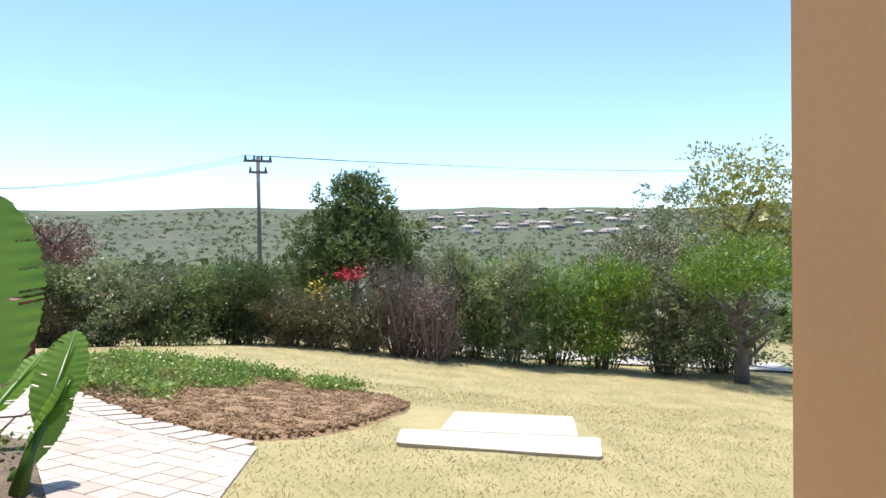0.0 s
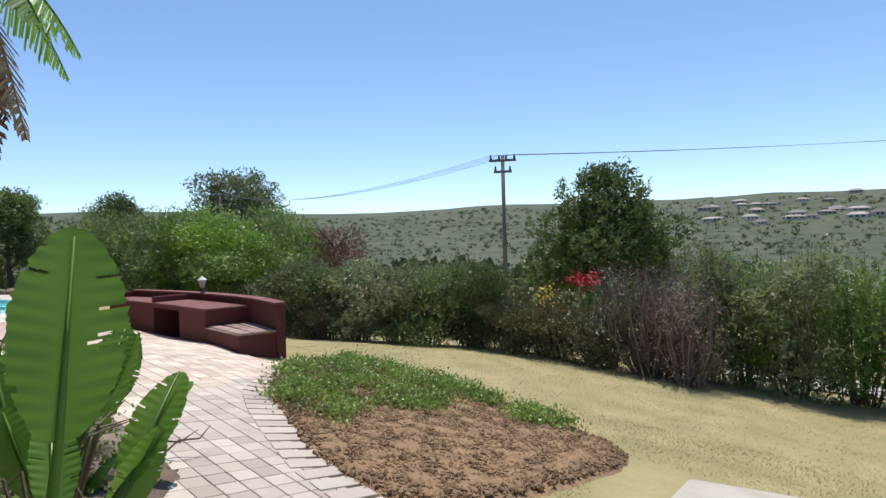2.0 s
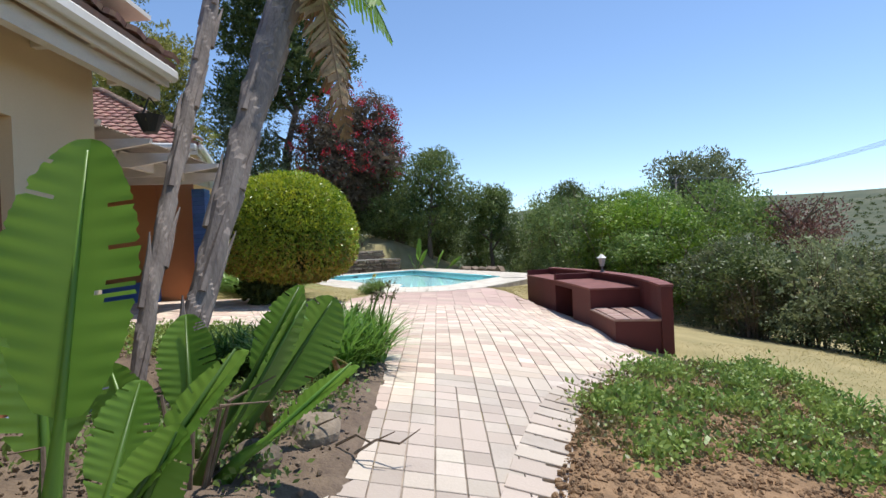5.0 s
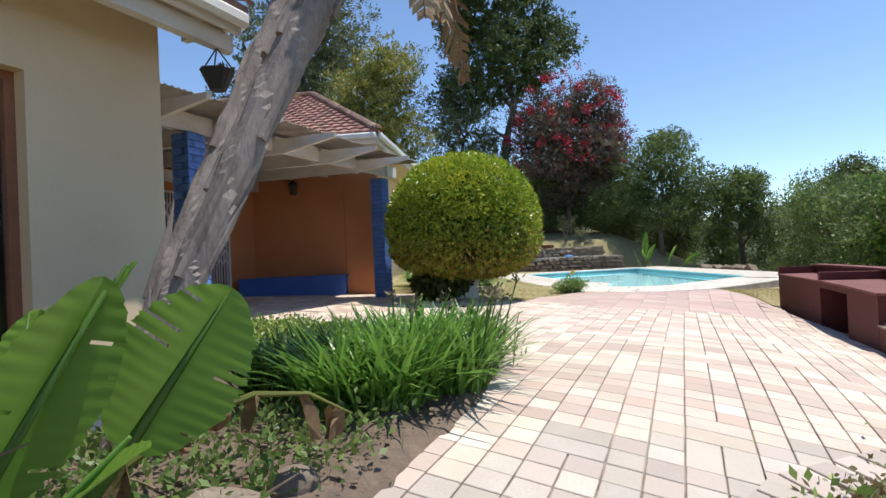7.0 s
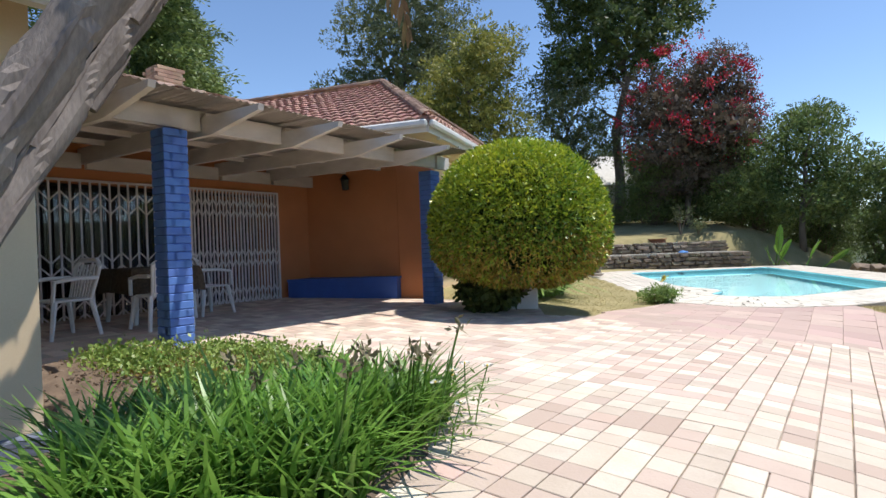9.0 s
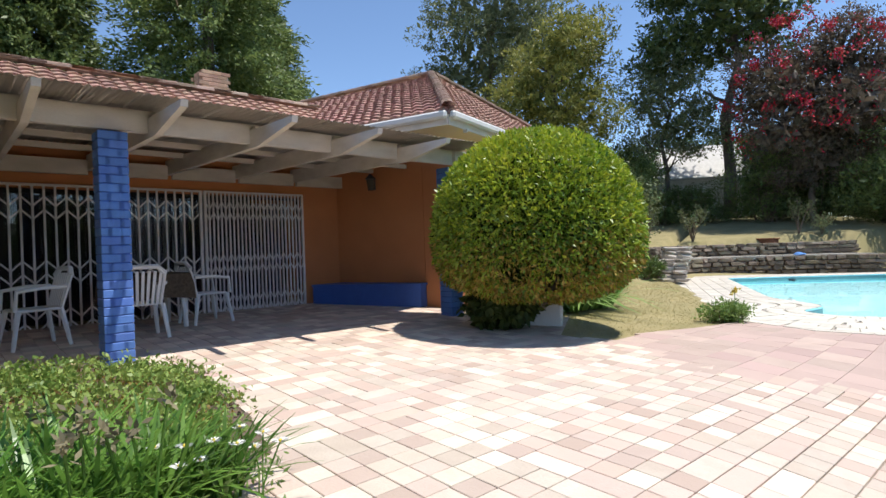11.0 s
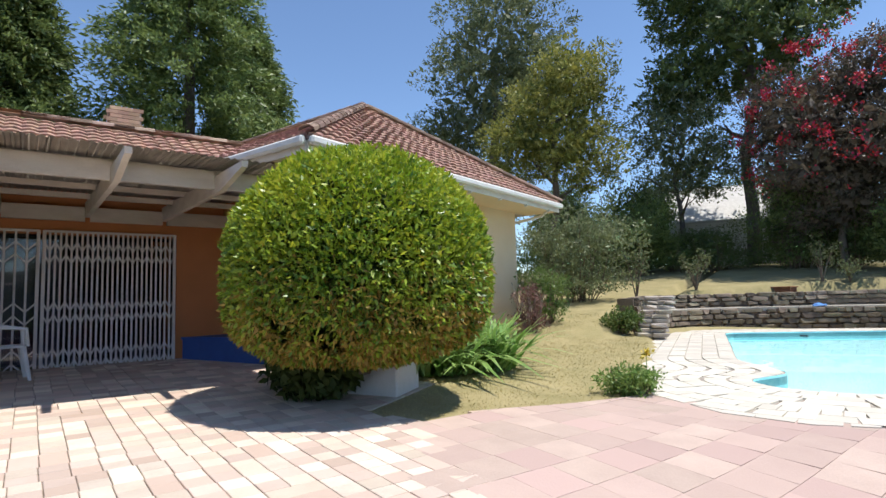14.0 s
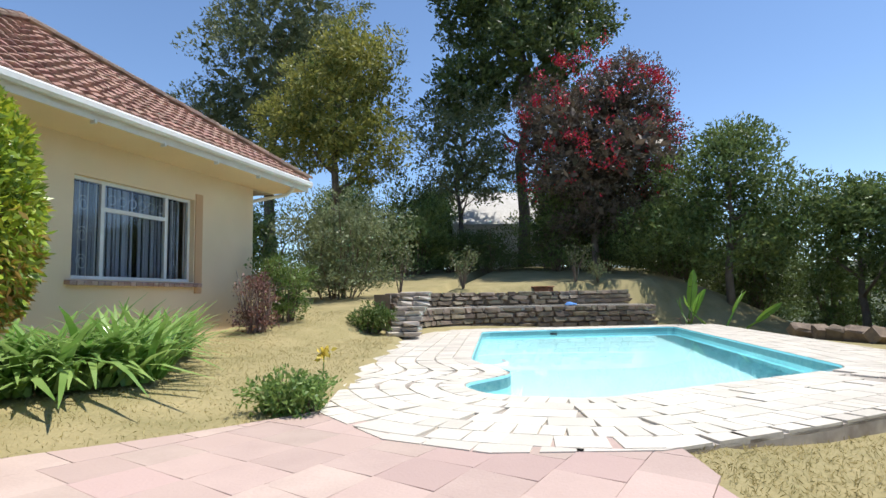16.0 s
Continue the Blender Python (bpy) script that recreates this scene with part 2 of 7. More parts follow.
def ground_material():
    """Dry lawn with patches of green, straw and bare earth; scrub in the far distance."""
    m = material("dry_lawn", (0.40, 0.325, 0.16), (0.26, 0.225, 0.095), 0.95, 1.6, 0.9, 24)
    n, l = m.node_tree.nodes, m.node_tree.links
    p = n["Principled BSDF"]
    lawn = p.inputs["Base Color"].links[0].from_socket
    geo = n.new("ShaderNodeNewGeometry")
    length = n.new("ShaderNodeVectorMath")
    length.operation = "LENGTH"
    l.new(geo.outputs["Position"], length.inputs[0])
    rng = n.new("ShaderNodeMapRange")
    rng.inputs["From Min"].default_value, rng.inputs["From Max"].default_value = 26, 60
    l.new(length.outputs["Value"], rng.inputs["Value"])
    scrub, spots = n.new("ShaderNodeValToRGB"), n.new("ShaderNodeTexNoise")
    spots.inputs["Scale"].default_value, spots.inputs["Detail"].default_value, spots.inputs["Roughness"].default_value = 0.03, 12, 0.75
    l.new(geo.outputs["Position"], spots.inputs["Vector"]), l.new(spots.outputs["Fac"], scrub.inputs[0])
    e = scrub.color_ramp.elements
    e[0].position, e[1].position = 0.36, 0.66
    e[0].color, e[1].color = (0.045, 0.06, 0.028, 1), (0.125, 0.12, 0.07, 1)
    mid = e.new(0.5)
    mid.color = (0.075, 0.088, 0.042, 1)
    mix = n.new("ShaderNodeMix")
    mix.data_type = "RGBA"
    l.new(rng.outputs[0], mix.inputs["Factor"]), l.new(lawn, mix.inputs["A"]), l.new(scrub.outputs[0], mix.inputs["B"])
    l.new(mix.outputs["Result"], p.inputs["Base Color"])
    return m


def water_material():
    m = bpy.data.materials.new("pool_water")
    m.use_nodes = True
    n, l = m.node_tree.nodes, m.node_tree.links
    p = n["Principled BSDF"]
    p.inputs["Base Color"].default_value = (0.90, 0.99, 1, 1)
    p.inputs["Roughness"].default_value, p.inputs["IOR"].default_value, p.inputs["Transmission Weight"].default_value = 0.02, 1.33, 1
    w, b = n.new("ShaderNodeTexNoise"), n.new("ShaderNodeBump")
    w.inputs["Scale"].default_value = 3.5
    b.inputs["Strength"].default_value, b.inputs["Distance"].default_value = 0.12, 0.02
    l.new(w.outputs["Fac"], b.inputs["Height"]), l.new(b.outputs[0], p.inputs["Normal"])
    return m


def glass_material():
    m = bpy.data.materials.new("window_glass")
    m.use_nodes = True
    p = m.node_tree.nodes["Principled BSDF"]
    p.inputs["Base Color"].default_value, p.inputs["Roughness"].default_value = (0.92, 0.96, 1, 1), 0.01
    p.inputs["Transmission Weight"].default_value, p.inputs["IOR"].default_value = 1, 1.45
    return m


LAWN, WATER, GLASS = ground_material(), water_material(), glass_material()

# ---- building helpers ----


def part(name, bm, mat, parent=None, label="", smooth=False, m=None):
    """Link a bmesh as one mesh object under a thing or a part."""
    me = bpy.data.meshes.new(name)
    bmesh.ops.recalc_face_normals(bm, faces=bm.faces)
    bm.to_mesh(me)
    bm.free()
    return linked(name, me, mat, parent, label, smooth, m)


def linked(name, me, mat, parent=None, label="", smooth=False, m=None):
    if mat and not me.materials:
        me.materials.append(mat)
    if smooth:
        me.polygons.foreach_set("use_smooth", [True] * len(me.polygons))
    ob = new(name, me)
    ob.parent = parent
    if m is not None:
        ob.matrix_basis = m
    return tagged(ob, label)


def thing(name, m, label, category, group="", kind=""):
    """An Empty at the base of a thing, which parents its parts."""
    ob = new(name)
    ob.empty_display_size = 0.2
    ob.matrix_basis = m
    return tagged(ob, label, category, group, kind)


def box(bm, lo, hi, m=None, bevel=0.0):
    lo, hi = Vector(lo), Vector(hi)
    c, s = (lo + hi) / 2, hi - lo
    made = bmesh.ops.create_cube(bm, size=1, matrix=(m or Matrix()) @ Matrix.Translation(c) @ Matrix.Diagonal((*s, 1)))
    if bevel:
        edges = list({e for v in made["verts"] for e in v.link_edges})
        bmesh.ops.bevel(bm, geom=edges, offset=bevel, segments=1, affect="EDGES", profile=0.5)
    return bm


def boxed(lo, hi, bevel=0.0, m=None):
    return box(bmesh.new(), lo, hi, m, bevel)


def prism(outline, z0, z1, bm=None):
    """An upright prism over an outline in plan. z0, z1: heights, or functions of x and y."""
    bm = bm or bmesh.new()
    low = [bm.verts.new((x, y, z0(x, y) if callable(z0) else z0)) for x, y in outline]
    top = [bm.verts.new((x, y, z1(x, y) if callable(z1) else z1)) for x, y in outline]
    bm.faces.new(top), bm.faces.new(low[::-1])
    for a in range(len(outline)):
        b = (a + 1) % len(outline)
        bm.faces.new((low[a], low[b], top[b], top[a]))
    return bm


def tube(points, radii, sides=8, bm=None, cap=True):
    """A tapered limb along points."""
    bm = bm or bmesh.new()
    rings, pts = [], [Vector(p) for p in points]
    for i, p in enumerate(pts):
        d = (pts[min(i + 1, len(pts) - 1)] - pts[max(i - 1, 0)]).normalized()
        s = d.orthogonal().normalized() if i == 0 else (side - d * side.dot(d)).normalized()
        side, o = s, d.cross(s)
        r = float(radii[i] if isinstance(radii, (list, tuple)) else radii)
        rings.append([bm.verts.new(p + r * (math.cos(a) * s + math.sin(a) * o)) for a in np.linspace(0, 2 * math.pi, sides, endpoint=False)])
    for a, b in zip(rings, rings[1:]):
        for i in range(sides):
            bm.faces.new((a[i], a[(i + 1) % sides], b[(i + 1) % sides], b[i]))
    if cap:
        bm.faces.new(rings[0][::-1]), bm.faces.new(rings[-1])
    return bm


def leaf_mesh(name, places, ways, sizes, mat, width=0.42, rng=None, fold=0.0):
    """Many kite-shaped leaves, one at each place, pointing along ways."""
    rng = rng or np.random.default_rng(1)
    n = len(places)
    ways = ways / (np.linalg.norm(ways, axis=1, keepdims=True) + 1e-9)
    side = np.cross(ways, rng.normal(size=(n, 3)))
    side /= np.linalg.norm(side, axis=1, keepdims=True) + 1e-9
    s = np.asarray(sizes).reshape(-1, 1) * np.ones((n, 1))
    up = np.cross(side, ways)
    v = np.stack([places, places + 0.45 * s * ways + width * 0.5 * s * side + fold * s * up, places + s * ways, places + 0.45 * s * ways - width * 0.5 * s * side + fold * s * up], 1).reshape(-1, 3)
    me = bpy.data.meshes.new(name)
    me.vertices.add(4 * n), me.loops.add(4 * n), me.polygons.add(n)
    me.vertices.foreach_set("co", v.ravel())
    me.loops.foreach_set("vertex_index", np.arange(4 * n))
    me.polygons.foreach_set("loop_start", np.arange(n) * 4)
    me.update(calc_edges=True)
    me.materials.append(mat)
    return me


def smin(a, b, k):
    return -k * math.log(math.exp(-a / k) + math.exp(-b / k))


def step(a, b, x):
    t = min(1, max(0, (x - a) / (b - a)))
    return t * t * (3 - 2 * t)


DECK = 0.545                                               # the pool's coping


def near_ground(x, y):
    fall = step(-13.4, -9.5, x) + (step(-13.9, -12.2, x) - step(-13.4, -9.5, x)) * step(9.2, 10.0, y)
    terrace = 0.78 - 0.035 * max(y, -2) - 0.13 * (max(0, y - 6.3) ** 2 / (0.6 + max(0, y - 6.3))) * fall
    lawn = 0.21 - 0.12 * (x + 5.7) - 0.15 * (y - 8.25) + 0.04 * max(0, y - 9) + 0.06 * max(0, x - 2)
    z = smin(terrace, lawn, 0.05) - 0.30 * math.exp(-((x + 5.2) ** 2 + (y - 2.55) ** 2) / 0.9) - 0.17 * math.exp(-((x + 6.5) ** 2 + (y - 9.1) ** 2) / 1.3)
    z += (DECK - 0.02 - z) * (1 - step(0.2, 1.9, abs(x + 13.7))) * step(4.9, 6.0, y) * (1 - step(8.9, 10.0, y))
    bank = 1.5 + 0.12 * min(9, max(0, -x - 25.5))                          # the upper lawn behind the pool
    foot = -25.6 - 0.75 * max(0, y - 4.2) + 0.048 * max(0, y - 4.2) ** 2 - 0.5 * max(0, y - 12)
    west = max(step(-16.5, -25.5, x) * (1 - step(3.2, 3.9, y)), step(foot - 0.15, foot - 0.8 - 2.2 * step(9.3, 11, y), x) * step(3.2, 3.9, y))
    return z + (bank - z) * west * (1 - step(9.5, 17, y))


def ground_z(x, y):
    r = math.hypot(x, y)
    z = near_ground(max(-40, min(25, x)), max(-12, min(24, y)))
    if r < 22:
        return z
    c = y / r                                              # 1: towards the valley
    a = math.atan2(x, y)
    valley = step(0.1, 0.5, c)
    deep = -16 * step(20, 170, r)
    crest = 89 + 5 * math.sin(5.3 * a + 2) + 3 * math.sin(13 * a) + 1.5 * math.sin(29 * a) + 3 * math.exp(-((a - 0.28) / 0.12) ** 2)
    hill = crest * step(180, 1250, r) ** 1.3 * (1 - 0.6 * step(1300, 2600, r))
    rough = 2.0 * noise.noise((x / 60, y / 60, 0)) * step(60, 250, r)
    back = 0.035 * (r - 22) * (1 - valley) * step(22, 60, r) * (1 - step(500, 900, r))
    return z + valley * (deep + hill) + rough + min(back, 8)


def on(x, y, up=0.0, rz=0.0):
    """A pose on the ground."""
    return pose(x, y, ground_z(x, y) + up, 0, 0, rz)

# ---- ground ----


def inside(x, y, outline):
    hit = False
    for (x0, y0), (x1, y1) in zip(outline, outline[1:] + outline[:1]):
        if (y0 > y) != (y1 > y) and x < (x1 - x0) * (y - y0) / (y1 - y0) + x0:
            hit = not hit
    return hit


def grown(outline, d):
    """The outline pushed out by d from its middle line of each corner."""
    out = []
    for i, p in enumerate(outline):
        a, b = Vector(outline[i - 1]), Vector(outline[(i + 1) % len(outline)])
        p = Vector(p)
        e, f = (p - a).normalized(), (b - p).normalized()
        nrm = Vector((e.y + f.y, -e.x - f.x)).normalized()
        k = max(0.5, nrm.dot(Vector((f.y, -f.x))))
        out.append(tuple(p + nrm * d / k))
    return out


def rounded(outline, r, steps=5):
    """The outline with its corners cut to arcs."""
    out = []
    for i, p in enumerate(outline):
        a, p, b = Vector(outline[i - 1]), Vector(p), Vector(outline[(i + 1) % len(outline)])
        k = min(r, 0.45 * (a - p).length, 0.45 * (b - p).length)
        s, e = p + (a - p).normalized() * k, p + (b - p).normalized() * k
        out += [tuple(s.lerp(p, t).lerp(p.lerp(e, t), t)) for t in np.linspace(0, 1, steps)]
    return out


POOL = [(-14.95, 8.5), (-15.0, 7.6), (-15.5, 7.2), (-16.4, 7.65), (-17.6, 6.8), (-23.6, 5.6), (-25.7, 10.2), (-17.4, 11.2)]
if sum(a[0] * b[1] - b[0] * a[1] for a, b in zip(POOL, POOL[1:] + POOL[:1])) < 0:
    POOL = POOL[::-1]
POOL_EDGE = rounded(POOL, 0.35)
POOL_PIT = grown(POOL_EDGE, 0.35)
COPE = [(-14.0, 6.5), (-13.35, 7.3), (-13.2, 8.0), (-13.46, 8.92), (-14.3, 9.96), (-14.8, 10.5), (-16.2, 12.0), (-18.0, 12.6), (-26.9, 11.3), (-24.7, 4.75), (-23.3, 4.3), (-21.6, 4.2), (-19.2, 4.95), (-16.6, 5.6)][::-1]
COPE_SEAT = grown(COPE, 0.10)

far_lines = [45 * 1.19 ** i for i in range(25)]
xs = [-v for v in far_lines[::-1]] + list(np.arange(-44.5, -28, 0.5)) + list(np.arange(-28, 10, 0.25)) + list(np.arange(10, 45, 0.75)) + far_lines
ys = [-v for v in far_lines[::-1]] + list(np.arange(-44, -5, 1.5)) + list(np.arange(-5, 17, 0.25)) + list(np.arange(17, 45, 0.75)) + far_lines
verts = []
for y in ys:
    for x in xs:
        z = ground_z(x, y)
        if -28 < x < -13 and 4 < y < 13 and inside(x, y, POOL_PIT):
            z = -1.6
        elif -28 < x < -12.5 and 3.5 < y < 13 and inside(x, y, COPE_SEAT):
            z = min(z, DECK - 0.07)
        verts.append((x, y, z + 0.012 * noise.noise((x * 2, y * 2, 3))))
w = len(xs)
faces = [(j * w + i, j * w + i + 1, (j + 1) * w + i + 1, (j + 1) * w + i) for j in range(len(ys) - 1) for i in range(w - 1)]
me = bpy.data.meshes.new("ground")
me.from_pydata(verts, [], faces)
ground = linked("ground", me, LAWN, smooth=True)
tagged(ground, "dry yellow-green lawn sloping down to a scrubby valley", "ground", kind="structure")


def draped(name, outline, mat, lift, parent=None, label="", cell=0.25, thick=0.0, wave=0.0, fade=0.0):
    """A sheet over the ground within an outline."""
    x0, x1 = min(p[0] for p in outline), max(p[0] for p in outline)
    y0, y1 = min(p[1] for p in outline), max(p[1] for p in outline)
    bm, made = bmesh.new(), {}
    nx, ny = int((x1 - x0) / cell) + 2, int((y1 - y0) / cell) + 2
    for i in range(nx):
        for j in range(ny):
            corners = [(x0 + (i + a) * cell, y0 + (j + b) * cell) for a, b in ((0, 0), (1, 0), (1, 1), (0, 1))]
            if not inside(corners[0][0] + cell / 2, corners[0][1] + cell / 2, outline):
                continue
            vs = []
            for (x, y), key in zip(corners, ((i, j), (i + 1, j), (i + 1, j + 1), (i, j + 1))):
                if key not in made:
                    near = 1.0
                    if fade:                               # thin out towards the edge
                        for a, b in zip(outline, outline[1:] + outline[:1]):
                            a, b, p = Vector(a), Vector(b), Vector((x, y))
                            t = max(0, min(1, (p - a).dot(b - a) / max((b - a).length_squared, 1e-9)))
                            near = min(near, (p - a.lerp(b, t)).length / fade)
                    made[key] = bm.verts.new((x, y, ground_z(x, y) - 0.03 * (1 - near) + near * (lift + wave * noise.noise((x * 5, y * 5, 1)) + 0.5 * wave * noise.noise((x * 17, y * 17, 5)))))
                vs.append(made[key])
            bm.faces.new(vs)
    return part(name, bm, mat, parent, label, smooth=True)


# The terrace runs from the front verandah past the bench to the pool.
TERRACE = [(-1.4, 3.1), (-1.65, 4.65), (-2.5, 4.9), (-3.2, 5.36), (-4.45, 6.25), (-5.02, 7.16), (-5.6, 8.2), (-6.6, 8.5), (-7.3, 8.75), (-8.4, 9.1), (-10.0, 9.5), (-11.6, 9.85),
           (-12.75, 9.25), (-13.8, 8.95), (-13.6, 8.2), (-13.8, 7.4), (-14.3, 6.6), (-13.2, 5.95), (-12.4, 5.55), (-11.5, 5.1), (-11.5, 4.6), (-13.05, 4.2), (-13.05, 1.6), (-13.05, -0.4),
           (-4.6, -2.9), (-4.4, 0.4), (-7.0, 1.0), (-7.75, 1.3), (-8.05, 2.4), (-7.45, 3.8), (-7.1, 4.4), (-6.0, 4.9), (-5.1, 4.8), (-4.4, 4.6), (-3.45, 4.33), (-3.0, 4.15), (-2.2, 3.2)]

# ---- house, verandah wing: local x along its wall, y outwards ----
VF = pose(0, 0, 0, 0, 0, -16.5)


def wall_with_openings(length, height, thick, openings, m=None):
    """A wall from x=0 to length, its face at y=0 and its back at -thick, with openings (x0, x1, z0, z1)."""
    bm = bmesh.new()
    x = 0.0
    for x0, x1, z0, z1 in sorted(openings):
        if x0 > x:
            box(bm, (x, -thick, 0), (x0, 0, height), m)
        if z0 > 0:
            box(bm, (x0, -thick, 0), (x1, 0, z0), m)
        if z1 < height:
            box(bm, (x0, -thick, z1), (x1, 0, height), m)
        x = x1
    if x < length:
        box(bm, (x, -thick, 0), (length, 0, height), m)
    return bm


FLOOR = 0.74
# The long wall with the sliding doors, behind the pillars.
wall = part("wall_verandah", wall_with_openings(9.2, 3.0, 0.25, [(1.55, 7.4, 0.0, 2.14)], VF @ pose(-13.25, -4.1, FLOOR - 0.1)), WALL_ORANGE)
tagged(wall, "orange plastered verandah wall with wide sliding doors", "wall", kind="structure")

# The wing with the hipped roof.
WX0, WX1, WY0, WY1, WTOP = -19.95, -13.1, -8.3, 1.6, 3.85
bm = wall_with_openings(WX1 - WX0 - 0.255, WTOP - 0.3, 0.25, [(1.70, 4.03, 1.46, 2.93)], pose(WX0, WY1, 0.3))
wing_front = tagged(part("wall_wing_front", bm, WALL_CREAM), "cream plastered wing wall with one wide window", "wall", kind="structure")
tagged(part("wall_screen", boxed((WX1 - 0.2, WY1 + 0.004, 0.3), (WX1 + 0.003, 2.32, 3.3), 0.006), WALL_ORANGE), "orange plastered screen wall beside the pillar", "wall", kind="structure")
wing_east = tagged(part("wall_wing_east", boxed((WX1 - 0.25, WY0, 0.3), (WX1, WY1, WTOP)), WALL_ORANGE), "orange plastered side wall of the verandah", "wall", kind="structure")
wing_west = tagged(part("wall_wing_west", boxed((WX0, WY0, 0.3), (WX0 + 0.25, WY1 - 0.255, WTOP)), WALL_CREAM), "cream plastered end wall", "wall", kind="structure")
wing_back = tagged(part("wall_wing_back", boxed((WX0 + 0.255, WY0, 0.3), (WX1 - 0.255, WY0 + 0.25, WTOP)), WALL_CREAM), "cream plastered back wall", "wall", kind="structure")


def roof_plane(corners, thick=0.05):
    bm = bmesh.new()
    top = [bm.verts.new(c) for c in corners]
    low = [bm.verts.new((c[0], c[1], c[2] - thick)) for c in corners]
    bm.faces.new(top), bm.faces.new(low[::-1])
    for a in range(len(corners)):
        b = (a + 1) % len(corners)
        bm.faces.new((low[a], low[b], top[b], top[a]))
    return bm


EAVE = 3.95
RA, RB, SOUTH = (-16.4, -0.1, 5.9), (-16.3, -0.1, 5.9), -8.5      # the ridge runs back from RB
EX0, EX1, EY0, EY1 = -20.65, -12.55, -2.75, 2.5
wing_roof = thing("roof_wing", pose(0, 0, 0), "hipped roof of weathered clay tiles with pale ridge tiles", "roof", kind="structure")
part("roof_deck", roof_plane([(EX0, EY1, EAVE), (EX1, EY1, EAVE), RB, RA]), ROOF_TILE, wing_roof)
part("roof_deck", roof_plane([(EX1, EY1, EAVE), (EX1, SOUTH, EAVE), (RB[0], SOUTH, RB[2]), RB]), ROOF_TILE, wing_roof)
part("roof_deck", roof_plane([(EX0, SOUTH, EAVE), (EX0, EY1, EAVE), RA, (RA[0], SOUTH, RA[2])]), ROOF_TILE, wing_roof)
part("gable", prism([(EX0 + 0.4, SOUTH + 0.1), (RA[0], SOUTH + 0.1), (EX1 - 0.4, SOUTH + 0.1), (EX1 - 0.4, SOUTH + 0.3), (RA[0], SOUTH + 0.3), (EX0 + 0.4, SOUTH + 0.3)], EAVE - 0.2, lambda x, y: EAVE + 1.75 * (1 - abs(x - RA[0]) / 4.4)), WALL_CREAM, wing_roof)

# The main roof over the verandah rooms.
main_roof = thing("roof_main", VF, "low roof of mossy clay tiles above the verandah", "roof", kind="structure")
part("roof_deck", roof_plane([(-13.6, -3.2, 3.45), (3.0, -3.2, 3.45), (3.0, -6.5, 5.13), (-13.6, -6.5, 5.13)]), ROOF_TILE, main_roof)
part("roof_deck", roof_plane([(3.0, -9.8, 3.45), (-13.6, -9.8, 3.45), (-13.6, -6.5, 5.13), (3.0, -6.5, 5.13)]), ROOF_TILE, main_roof)

# ---- pool ----
pool = thing("pool", pose(0, 0, 0), "swimming pool with clear turquoise water and a teal mosaic waterline", "pool", kind="structure")
bm = bmesh.new()
ring = [(x, y) for x, y in POOL_EDGE]
top = [bm.verts.new((x, y, DECK)) for x, y in ring]
low = [bm.verts.new((x, y, -0.9)) for x, y in ring]
for a in range(len(ring)):
    b = (a + 1) % len(ring)
    bm.faces.new((top[a], low[a], low[b], top[b]))
bm.faces.new(low)
part("basin", bm, POOL_PLASTER, pool)
wbm = bmesh.new()
wbm.faces.new([wbm.verts.new((x, y, DECK - 0.11)) for x, y in grown(POOL_EDGE, -0.002)])
water = part("water", wbm, WATER, pool)
water.visible_shadow = False

# ---- front of the house, by the start of the walk ----
near_wall = part("wall_front", wall_with_openings(2.6, 3.6, 0.25, [(0.95, 2.1, 0.5, 2.6)], VF @ pose(-6.23, 0.70, 0.1)), WALL_CREAM)
tagged(near_wall, "cream plastered house wall beside the flower bed", "wall", kind="structure")
tagged(part("wall_front_side", boxed((-6.23, -4.35, 0.1), (-5.98, 0.445, 3.7), m=VF), WALL_CREAM), "cream plastered side wall of the house", "wall", kind="structure")
tagged(part("wall_front_recess", boxed((-3.63, -2.6, 0.1), (-3.38, 0.445, 3.7), m=VF), WALL_TAN), "tan plastered side wall of the front porch", "wall", kind="structure")
tagged(part("wall_porch_back", boxed((-3.375, -2.85, 0.1), (4.2, -2.6, 3.7), m=VF), WALL_TAN), "tan plastered back wall of the front porch", "wall", kind="structure")
tagged(part("wall_porch_end", boxed((4.2, -2.85, 0.1), (4.45, 1.2, 3.7), m=VF), WALL_TAN), "tan plastered end wall of the front porch", "wall", kind="structure")
tagged(part("ceiling_porch", boxed((-6.2, -4.3, 3.72), (4.45, 1.25, 3.76), m=VF), WHITE), "white board porch ceiling", "ceiling", kind="structure")
tagged(part("plinth", boxed((-6.30, 0.705, 0.0), (-3.6, 0.80, 0.64), bevel=0.01, m=VF), material("blue_grey_plinth", (0.20, 0.23, 0.30), (0.14, 0.16, 0.21), 0.85, 4, 0.3, 60)), "blue-grey painted plinth along the house wall", "plinth", kind="structure")
win = thing("window_1", VF, "dark window with a brown wooden frame", "window", kind="structure")
part("window_frame", wall_with_openings(1.15, 2.1, 0.06, [(0.06, 1.09, 0.06, 2.04)], pose(-5.28, 0.6, 0.6)), TERRACOTTA, win)
part("pane", boxed((-5.215, 0.555, 0.665), (-4.195, 0.562, 2.635)), GLASS, win)
# The unlit room behind the glass, put into a near-black sheet.
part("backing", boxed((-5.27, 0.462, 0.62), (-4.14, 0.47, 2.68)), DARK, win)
column = thing("porch_column", pose(0, 0, 0), "square tan plastered porch column", "column", kind="structure")
part("shaft", boxed((0.316, 0.97, 0.2), (0.68, 1.32, 3.7), bevel=0.012), WALL_TAN, column)

